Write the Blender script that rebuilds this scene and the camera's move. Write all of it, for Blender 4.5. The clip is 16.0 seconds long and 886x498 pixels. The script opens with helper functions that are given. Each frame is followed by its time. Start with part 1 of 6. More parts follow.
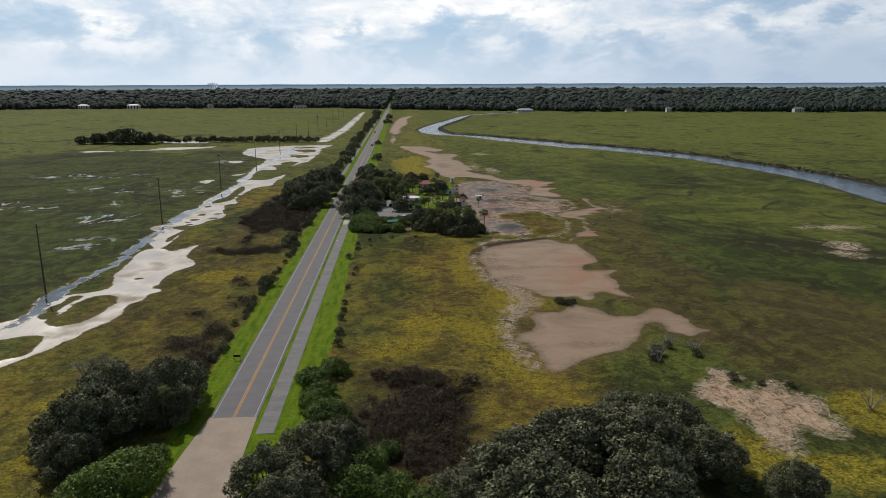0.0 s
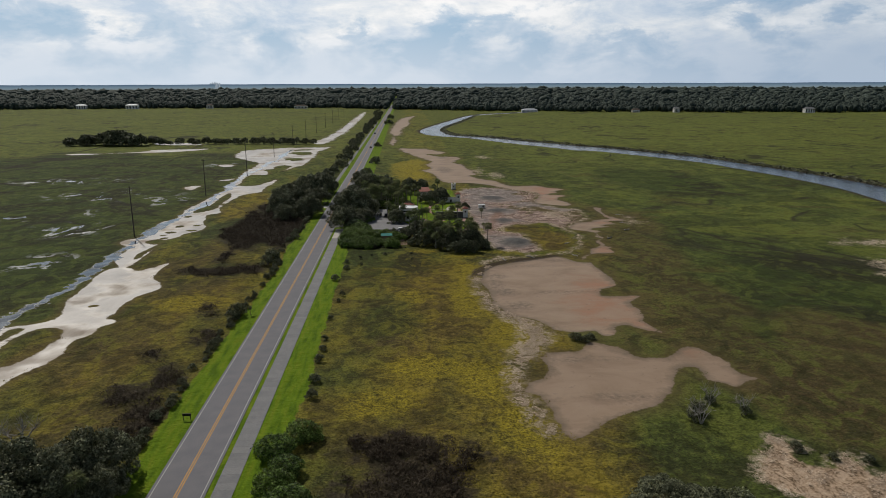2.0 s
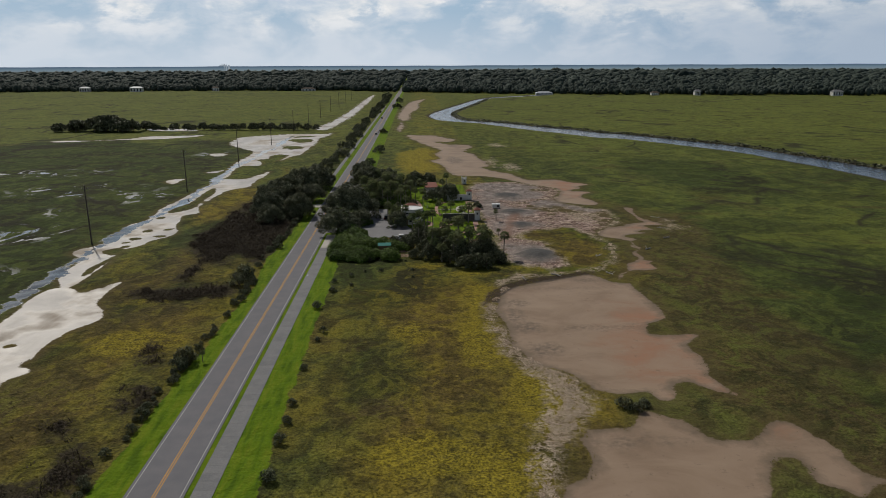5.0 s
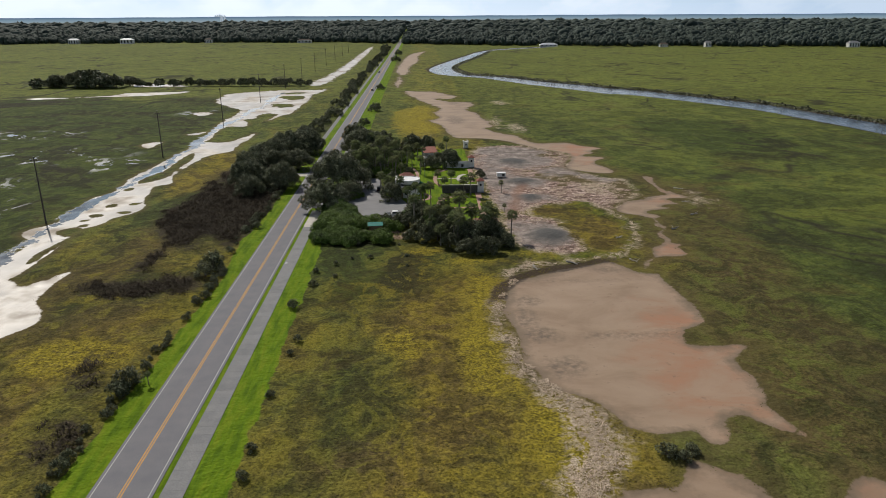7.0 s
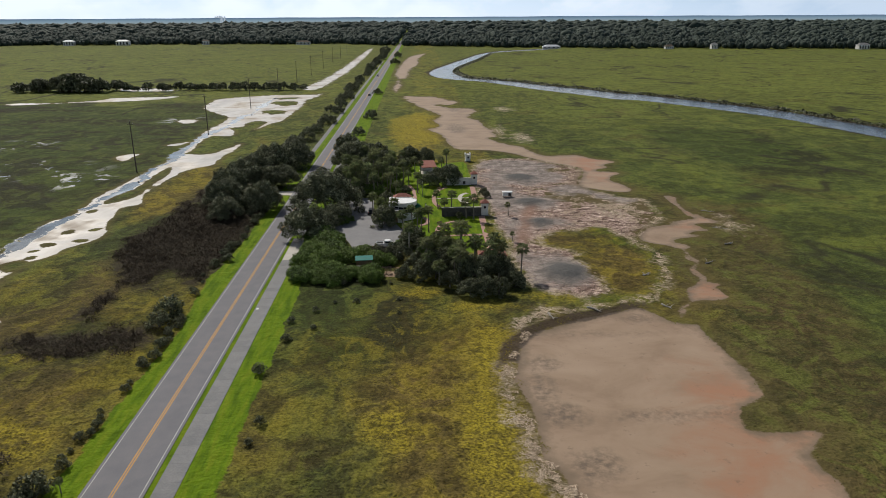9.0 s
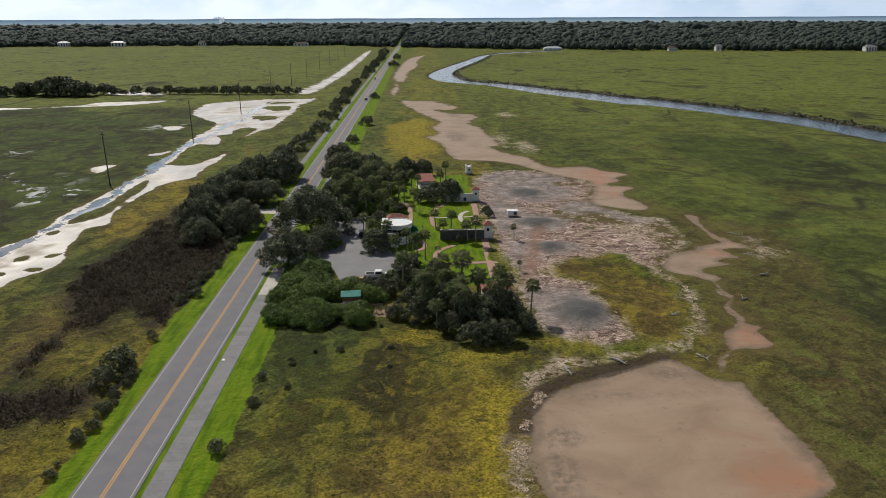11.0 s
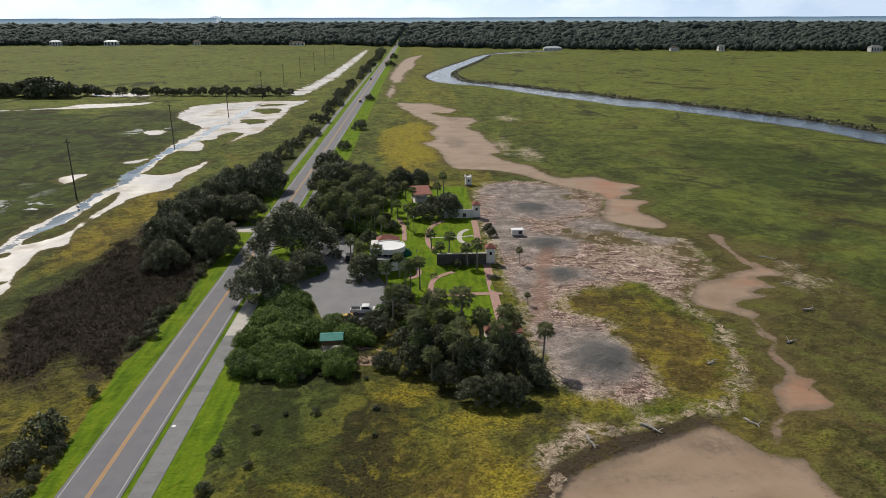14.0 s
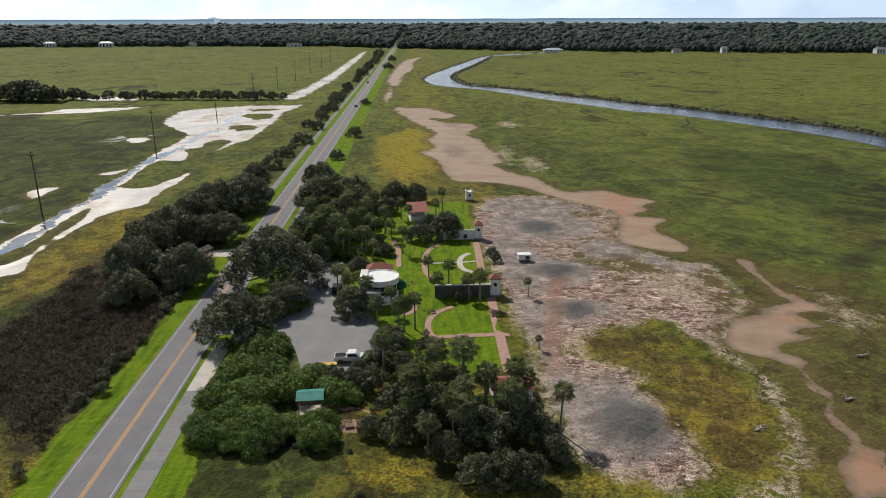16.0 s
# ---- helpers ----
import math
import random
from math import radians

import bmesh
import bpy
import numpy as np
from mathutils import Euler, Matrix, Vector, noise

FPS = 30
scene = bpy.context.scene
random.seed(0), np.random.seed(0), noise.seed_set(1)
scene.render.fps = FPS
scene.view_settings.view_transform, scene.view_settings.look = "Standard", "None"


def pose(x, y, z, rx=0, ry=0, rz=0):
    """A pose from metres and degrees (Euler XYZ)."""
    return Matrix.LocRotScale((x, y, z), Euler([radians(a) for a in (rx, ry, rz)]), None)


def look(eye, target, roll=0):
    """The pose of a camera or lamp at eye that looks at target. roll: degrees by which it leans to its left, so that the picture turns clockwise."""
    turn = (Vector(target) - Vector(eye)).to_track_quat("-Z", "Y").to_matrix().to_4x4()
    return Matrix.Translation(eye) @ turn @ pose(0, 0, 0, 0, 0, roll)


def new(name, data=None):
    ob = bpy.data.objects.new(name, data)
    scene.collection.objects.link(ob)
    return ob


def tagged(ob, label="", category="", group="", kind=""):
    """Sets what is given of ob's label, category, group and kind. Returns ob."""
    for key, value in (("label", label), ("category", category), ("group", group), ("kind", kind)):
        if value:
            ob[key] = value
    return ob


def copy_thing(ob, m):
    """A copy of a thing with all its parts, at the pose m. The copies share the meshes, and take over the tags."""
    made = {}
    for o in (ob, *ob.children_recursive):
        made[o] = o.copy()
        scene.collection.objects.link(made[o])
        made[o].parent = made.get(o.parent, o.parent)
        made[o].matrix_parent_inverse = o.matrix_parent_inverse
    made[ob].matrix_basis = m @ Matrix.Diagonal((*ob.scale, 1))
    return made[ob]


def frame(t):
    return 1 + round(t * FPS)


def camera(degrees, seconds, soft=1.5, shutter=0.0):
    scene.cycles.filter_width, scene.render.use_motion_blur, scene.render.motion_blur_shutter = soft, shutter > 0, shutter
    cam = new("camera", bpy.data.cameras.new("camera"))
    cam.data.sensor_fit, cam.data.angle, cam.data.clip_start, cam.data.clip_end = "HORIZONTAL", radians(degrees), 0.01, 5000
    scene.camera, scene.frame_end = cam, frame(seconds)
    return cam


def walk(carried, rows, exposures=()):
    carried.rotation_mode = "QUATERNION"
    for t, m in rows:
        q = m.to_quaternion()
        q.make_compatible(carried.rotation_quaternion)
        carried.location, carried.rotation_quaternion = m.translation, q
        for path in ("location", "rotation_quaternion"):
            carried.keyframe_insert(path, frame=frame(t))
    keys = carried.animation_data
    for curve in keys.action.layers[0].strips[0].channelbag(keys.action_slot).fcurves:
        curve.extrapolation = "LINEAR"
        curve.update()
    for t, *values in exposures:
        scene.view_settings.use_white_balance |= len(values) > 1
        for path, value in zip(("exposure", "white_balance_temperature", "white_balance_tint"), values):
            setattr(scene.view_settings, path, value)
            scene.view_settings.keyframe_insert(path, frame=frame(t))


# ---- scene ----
cam = camera(64.9, 16.0, 0.55)
METRES, EYE, TILT, LEAN, TURN = 179.7, 55.0, 0.0, 0.0, -3.3
ROWS = [
    (0.0, 0.0, 0.0, 0.0, -0.05, -13.36, 0.2),
    (0.5, 0.0029, 0.0365, 0.0002, 0.09, -13.38, 0.21),
    (1.0, 0.005, 0.0729, 0.0004, 0.1, -13.38, 0.2),
    (1.5, 0.007, 0.1097, 0.0001, 0.12, -13.38, 0.19),
    (2.0, 0.0084, 0.1462, 0.0003, 0.24, -13.39, 0.2),
    (2.5, 0.0096, 0.1827, 0.0005, 0.48, -13.39, 0.21),
    (3.0, 0.0105, 0.2192, 0.0005, 0.68, -13.4, 0.22),
    (3.5, 0.0113, 0.2556, 0.0004, 0.91, -13.41, 0.21),
    (4.0, 0.0118, 0.2924, 0.0001, 1.13, -13.42, 0.21),
    (4.5, 0.0124, 0.3285, -0.0009, 1.16, -13.83, 0.23),
    (7.0, 0.0133, 0.5107, 0.0006, 1.26, -18.56, 0.31),
    (7.5, 0.0133, 0.5475, 0.0006, 1.28, -18.54, 0.31),
    (8.0, 0.0128, 0.5842, 0.001, 1.3, -18.53, 0.3),
    (8.5, 0.0126, 0.6208, 0.0014, 1.32, -18.49, 0.29),
    (9.0, 0.0122, 0.656, 0.0014, 1.34, -18.47, 0.29),
    (11.5, 0.0111, 0.7963, 0.0011, 1.32, -18.36, 0.23),
    (12.0, 0.011, 0.8138, 0.0004, 1.28, -18.35, 0.19),
    (12.5, 0.0109, 0.8292, -0.0005, 1.24, -18.4, 0.18),
    (13.0, 0.0107, 0.8468, -0.0009, 1.22, -18.42, 0.17),
    (13.5, 0.0103, 0.8682, -0.0014, 1.21, -18.4, 0.16),
    (14.0, 0.0098, 0.8928, -0.0017, 1.2, -18.42, 0.16),
    (14.5, 0.0093, 0.92, -0.0019, 1.19, -18.44, 0.16),
    (15.0, 0.0089, 0.9488, -0.0019, 1.18, -18.41, 0.14),
    (15.5, 0.0083, 0.976, -0.0017, 1.16, -18.38, 0.13),
    (16.0, 0.0082, 0.9994, -0.0015, 1.13, -18.33, 0.15),
]
EXPOSURES = [(0.0, -0.65), (2.0, -0.82), (4.6, -1.00), (7.0, -0.37), (11.5, -0.35), (16.0, -0.17)]
walk(cam, [(t, pose(0, 0, EYE, TILT, LEAN, TURN) @ pose(METRES * x, METRES * y, METRES * z, 90 + pitch, roll, yaw)) for t, x, y, z, yaw, pitch, roll in ROWS], EXPOSURES)

# ---- light ----
SUN_AZ, SUN_EL = radians(-30), radians(43)
world = bpy.data.worlds.new("sky")
scene.world = world
world.use_nodes = True


class G:
    """A small node graph writer."""

    def __init__(self, tree):
        self.t = tree

    def n(self, kind, ins=None, **props):
        nd = self.t.nodes.new(kind)
        for k, v in props.items():
            if k == "operation":
                nd.operation = v
            elif k == "data_type":
                nd.data_type = v
            elif k == "blend_type":
                nd.blend_type = v
            elif k == "attribute_name":
                nd.attribute_name = v
            elif k == "feature":
                nd.feature = v
        for k, v in (ins or {}).items():
            self.put(nd.inputs[k], v)
        return nd

    def put(self, sock, v):
        if isinstance(v, bpy.types.NodeSocket):
            self.t.links.new(v, sock)
        else:
            sock.default_value = v

    def noise(self, vec, scale, detail=4.0, rough=0.55, warp=0.0):
        return self.n("ShaderNodeTexNoise", {"Vector": vec, "Scale": scale, "Detail": detail, "Roughness": rough, "Distortion": warp}).outputs["Fac"]

    def voronoi(self, vec, scale):
        return self.n("ShaderNodeTexVoronoi", {"Vector": vec, "Scale": scale}).outputs["Distance"]

    def math(self, op, a, b=0.0, c=0.0):
        return self.n("ShaderNodeMath", {0: a, 1: b, 2: c}, operation=op).outputs[0]

    def mix(self, fac, a, b, mode="MIX"):
        nd = self.n("ShaderNodeMix", data_type="RGBA", blend_type=mode)
        self.put(nd.inputs[0], fac)
        for k, v in ((6, a), (7, b)):
            self.put(nd.inputs[k], (*v, 1.0) if isinstance(v, tuple) and len(v) == 3 else v)
        return nd.outputs[2]

    def step(self, v, lo, hi, to0=0.0, to1=1.0):
        return self.n("ShaderNodeMapRange", {"Value": v, "From Min": lo, "From Max": hi, "To Min": to0, "To Max": to1}).outputs[0]

    def ramp(self, fac, stops):
        nd = self.n("ShaderNodeValToRGB", {0: fac})
        els = nd.color_ramp.elements
        while len(els) < len(stops):
            els.new(0.5)
        for e, (p, c) in zip(els, stops):
            e.position, e.color = p, (*c, 1.0)
        return nd.outputs[0]

    def attr(self, name):
        return self.n("ShaderNodeAttribute", attribute_name=name).outputs["Fac"]

    def pos(self):
        return self.n("ShaderNodeNewGeometry").outputs["Position"]

    def obj(self):
        return self.n("ShaderNodeTexCoord").outputs["Object"]

    def island(self):
        return self.n("ShaderNodeNewGeometry").outputs["Random Per Island"]

    def rand(self):
        return self.n("ShaderNodeObjectInfo").outputs["Random"]

    def scaled(self, vec, xyz):
        return self.n("ShaderNodeVectorMath", {0: vec, 1: xyz}, operation="MULTIPLY").outputs[0]

    def bump(self, height, strength, dist):
        return self.n("ShaderNodeBump", {"Height": height, "Strength": strength, "Distance": dist}).outputs[0]


def sky_world():
    tree = world.node_tree
    tree.nodes.clear()
    g = G(tree)
    sky = tree.nodes.new("ShaderNodeTexSky")
    sky.sky_type, sky.sun_disc = "NISHITA", False
    sky.sun_elevation, sky.sun_rotation = SUN_EL, SUN_AZ
    sky.air_density, sky.dust_density, sky.ozone_density = 1.0, 1.5, 1.5
    way = g.n("ShaderNodeTexCoord").outputs["Generated"]
    flat = g.scaled(way, (1.0, 0.6, 1.9))
    big = g.noise(flat, 3.2, 6.0, 0.55, 0.2)
    puff = g.noise(flat, 13.0, 12.0, 0.60, 0.25)
    amount = g.math("ADD", g.math("MULTIPLY", big, 0.62), g.math("MULTIPLY", puff, 0.38))
    mask = g.step(amount, 0.425, 0.52)
    core = g.math("MULTIPLY", g.step(amount, 0.472, 0.497), g.step(g.n("ShaderNodeSeparateXYZ", {0: way}).outputs[2], 0.02, 0.07))
    shade = g.noise(g.scaled(way, (1.0, 0.6, 2.6)), 8.0, 10.0, 0.62, 0.3)
    white = g.ramp(shade, [(0.36, (18.9, 22.1, 26.0)), (0.46, (24.7, 26.4, 28.3)), (0.53, (29.3, 29.7, 30.0)), (0.6, (33.7, 33.2, 32.7))])
    veil = g.mix(core, (23.1, 25.0, 27.5), white)
    height = g.n("ShaderNodeSeparateXYZ", {0: way}).outputs[2]
    low = g.step(height, 0.0, 0.07, 1.0, 0.0)
    high = g.step(height, 0.14, 0.42)
    blue = g.mix(g.step(height, 0.1, 0.4, 0.8, 0.0), sky.outputs[0], (14.6, 20.5, 26.8))
    both = g.mix(g.math("MULTIPLY", mask, g.step(high, 0.0, 1.0, 0.95, 0.08)), blue, veil)
    both = g.mix(g.math("MULTIPLY", low, 0.75), both, (22.2, 24.8, 27.8))
    # brighter towards the sun, duller away from it
    near = g.n("ShaderNodeVectorMath", {0: way, 1: (math.sin(SUN_AZ) * math.cos(SUN_EL), math.cos(SUN_AZ) * math.cos(SUN_EL), math.sin(SUN_EL))}, operation="DOT_PRODUCT").outputs["Value"]
    dull = g.step(near, 0.36, 0.66)
    both = g.mix(dull, g.mix(1.0, both, (0.64, 0.70, 0.77), "MULTIPLY"), both)
    back = g.n("ShaderNodeBackground", {"Color": both, "Strength": 0.052})
    out = tree.nodes.new("ShaderNodeOutputWorld")
    tree.links.new(back.outputs[0], out.inputs[0])


sky_world()
sun = new("sun", bpy.data.lights.new("sun", "SUN"))
sun.data.energy, sun.data.angle, sun.data.color = 5.0, radians(0.6), (1.0, 0.95, 0.86)
sun.matrix_world = look((-300, 500, 500), (-300 + 100 * math.sin(-SUN_AZ), 500 - 100 * math.cos(SUN_AZ), 500 - 100 * math.tan(SUN_EL)))


# ---- materials ----
def material(name):
    m = bpy.data.materials.new(name)
    m.use_nodes = True
    g = G(m.node_tree)
    g.b = m.node_tree.nodes["Principled BSDF"]
    g.b.inputs["Specular IOR Level"].default_value = 0.14
    return m, g


def finish(g, color, rough=0.8, normal=None, metal=0.0):
    g.put(g.b.inputs["Base Color"], (*color, 1.0) if isinstance(color, tuple) and len(color) == 3 else color)
    g.put(g.b.inputs["Roughness"], rough)
    g.put(g.b.inputs["Metallic"], metal)
    if normal is not None:
        g.put(g.b.inputs["Normal"], normal)


def leafy(g, color, share):
    """Let some light through thin leaves."""
    thin = g.n("ShaderNodeBsdfTranslucent", {"Color": color})
    both = g.n("ShaderNodeMixShader", {0: share})
    g.t.links.new(g.b.outputs[0], both.inputs[1])
    g.t.links.new(thin.outputs[0], both.inputs[2])
    g.t.links.new(both.outputs[0], g.t.nodes["Material Output"].inputs["Surface"])


def worn(name, color, other, scale=2.0, rough=0.8, bump=0.0, metal=0.0, fine=20.0):
    """A surface with stains at one scale and grain at another."""
    m, g = material(name)
    p = g.obj()
    c = g.mix(g.step(g.noise(p, scale, 5), 0.35, 0.68), color, other)
    c = g.mix(g.step(g.noise(p, fine, 3), 0.3, 0.75, 0.0, 0.35), c, tuple(v * 0.6 for v in color))
    finish(g, c, rough, g.bump(g.noise(p, fine, 4), bump, 0.05) if bump else None, metal)
    return m


def marsh_colour(g, p):
    """Marsh herbs: green, olive, gold and brown drifts."""
    flat = g.scaled(p, (1.0, 0.55, 1.0))
    big = g.noise(flat, 0.011, 3)
    mid = g.noise(flat, 0.055, 5, 0.6, 0.6)
    small = g.noise(p, 0.33, 5, 0.62)
    fine = g.noise(p, 2.3, 4, 0.62)
    tuft = g.noise(g.scaled(p, (1.0, 0.75, 1.0)), 0.17, 6, 0.64, 1.1)
    calm = g.step(g.attr("wild"), -7.0, 3.0, 1.0, 0.55)
    v = g.math("ADD", g.math("ADD", g.math("MULTIPLY", big, 0.34), g.math("MULTIPLY", mid, 0.36)), g.math("ADD", g.math("MULTIPLY", small, 0.18), g.math("MULTIPLY", fine, 0.12)))
    green = g.ramp(v, [(0.40, (0.036, 0.040, 0.017)), (0.46, (0.060, 0.075, 0.022)), (0.50, (0.088, 0.111, 0.028)), (0.545, (0.128, 0.149, 0.034)), (0.60, (0.090, 0.084, 0.032))])
    upland = g.ramp(v, [(0.40, (0.066, 0.050, 0.024)), (0.455, (0.112, 0.094, 0.030)), (0.50, (0.176, 0.142, 0.034)), (0.545, (0.250, 0.196, 0.034)), (0.60, (0.150, 0.100, 0.036))])
    stand = g.noise(g.scaled(p, (0.8, 0.55, 1.0)), 0.030, 6, 0.62, 0.8)
    drift = g.noise(g.scaled(p, (0.6, 1.0, 1.0)), 0.042, 6, 0.62, 0.5)
    green = g.mix(g.step(stand, 0.535, 0.58, 0.0, 0.75), green, g.mix(fine, (0.118, 0.140, 0.027), (0.168, 0.184, 0.036)))
    green = g.mix(g.step(drift, 0.53, 0.575, 0.0, 0.70), green, g.mix(fine, (0.034, 0.044, 0.014), (0.062, 0.070, 0.022)))
    green = g.mix(g.step(drift, 0.37, 0.43, 0.65, 0.0), green, g.mix(fine, (0.055, 0.042, 0.018), (0.105, 0.078, 0.030)))
    upland = g.mix(g.step(stand, 0.53, 0.58, 0.0, 0.6), upland, g.mix(fine, (0.205, 0.168, 0.022), (0.320, 0.255, 0.030)))
    upland = g.mix(g.step(drift, 0.55, 0.62, 0.0, 0.4), upland, g.mix(fine, (0.050, 0.060, 0.014), (0.090, 0.100, 0.020)))
    upland = g.mix(g.step(drift, 0.37, 0.43, 0.6, 0.0), upland, g.mix(fine, (0.060, 0.045, 0.018), (0.120, 0.085, 0.030)))
    gold = g.step(g.math("ADD", g.attr("gold"), g.step(mid, 0.3, 0.7, -3.0, 3.0)), -3.0, 3.5)
    c = g.mix(gold, green, upland)
    deep = g.step(g.math("ADD", g.attr("deep"), g.step(stand, 0.3, 0.7, -14.0, 14.0)), -10.0, 4.0)
    c = g.mix(g.math("MULTIPLY", deep, 0.76), c, g.mix(fine, (0.024, 0.038, 0.012), (0.056, 0.076, 0.021)))
    bog = g.math("MULTIPLY", deep, g.step(g.noise(g.scaled(p, (0.7, 1.0, 1.0)), 0.034, 6, 0.66, 0.9), 0.49, 0.56, 0.0, 0.75))
    c = g.mix(bog, c, g.mix(fine, (0.016, 0.015, 0.010), (0.042, 0.038, 0.022)))
    lush = g.step(g.math("ADD", g.attr("lush"), g.step(small, 0.3, 0.7, -2.5, 2.5)), -1.5, 1.5)
    c = g.mix(g.math("MULTIPLY", lush, 0.6), c, g.mix(fine, (0.060, 0.110, 0.014), (0.125, 0.170, 0.022)))
    brown = g.step(g.math("ADD", g.attr("brown"), g.step(mid, 0.3, 0.7, -4.0, 4.0)), -2.0, 3.0)
    c = g.mix(g.math("MULTIPLY", brown, 0.58), c, g.mix(fine, (0.080, 0.054, 0.026), (0.145, 0.097, 0.044)))
    c = g.mix(g.math("MULTIPLY", g.step(tuft, 0.51, 0.58, 0.0, 0.58), calm), c, g.mix(gold, (0.130, 0.154, 0.032), (0.268, 0.210, 0.028)))
    c = g.mix(g.math("MULTIPLY", g.step(tuft, 0.41, 0.485, 0.66, 0.0), calm), c, g.mix(gold, (0.034, 0.040, 0.014), (0.080, 0.060, 0.020)))
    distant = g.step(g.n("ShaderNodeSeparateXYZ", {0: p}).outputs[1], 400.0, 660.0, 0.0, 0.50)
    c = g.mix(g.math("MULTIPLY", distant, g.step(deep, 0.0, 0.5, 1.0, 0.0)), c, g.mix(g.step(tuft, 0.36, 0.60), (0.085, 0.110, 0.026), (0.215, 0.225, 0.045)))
    clump = g.noise(p, 0.62, 6, 0.66, 0.6)
    c = g.mix(g.math("MULTIPLY", g.step(clump, 0.54, 0.64, 0.0, 0.45), g.step(deep, 0.0, 1.0, 0.8, 0.2)), c, g.mix(gold, (0.145, 0.155, 0.040), (0.300, 0.236, 0.042)))
    c = g.mix(g.math("MULTIPLY", g.step(clump, 0.39, 0.48, 0.42, 0.0), calm), c, (0.024, 0.023, 0.009))
    bright = g.step(g.math("ADD", g.math("MULTIPLY_ADD", g.attr("bright"), 1.7, g.step(mid, 0.35, 0.65, -3.0, 3.0)), g.step(small, 0.3, 0.7, -2.5, 2.5)), -1.5, 4.0)
    c = g.mix(g.math("MULTIPLY", bright, g.step(clump, 0.37, 0.54, 0.15, 0.85)), c, g.mix(g.step(fine, 0.35, 0.62), (0.190, 0.155, 0.024), (0.360, 0.290, 0.030)))
    dark = g.step(g.math("ADD", g.math("ADD", g.attr("brush"), g.step(small, 0.3, 0.7, -2.2, 2.2)), g.step(tuft, 0.35, 0.65, -3.5, 3.0)), -1.5, 2.5)
    c = g.mix(g.math("MULTIPLY", dark, 0.92), c, g.mix(clump, (0.012, 0.010, 0.008), (0.070, 0.056, 0.042)))
    c = g.mix(g.math("MULTIPLY", g.step(fine, 0.36, 0.56, 0.48, 0.0), calm), c, (0.018, 0.018, 0.008))
    return c, small, fine


def lawn_colour(g, p):
    a = g.noise(g.scaled(p, (1.6, 0.25, 1.0)), 0.5, 4)
    b = g.noise(p, 3.0, 4)
    c = g.ramp(a, [(0.36, (0.080, 0.138, 0.008)), (0.5, (0.126, 0.202, 0.009)), (0.64, (0.168, 0.222, 0.014))])
    return g.mix(g.step(b, 0.3, 0.7, 0.35, 0.0), c, (0.045, 0.075, 0.010))


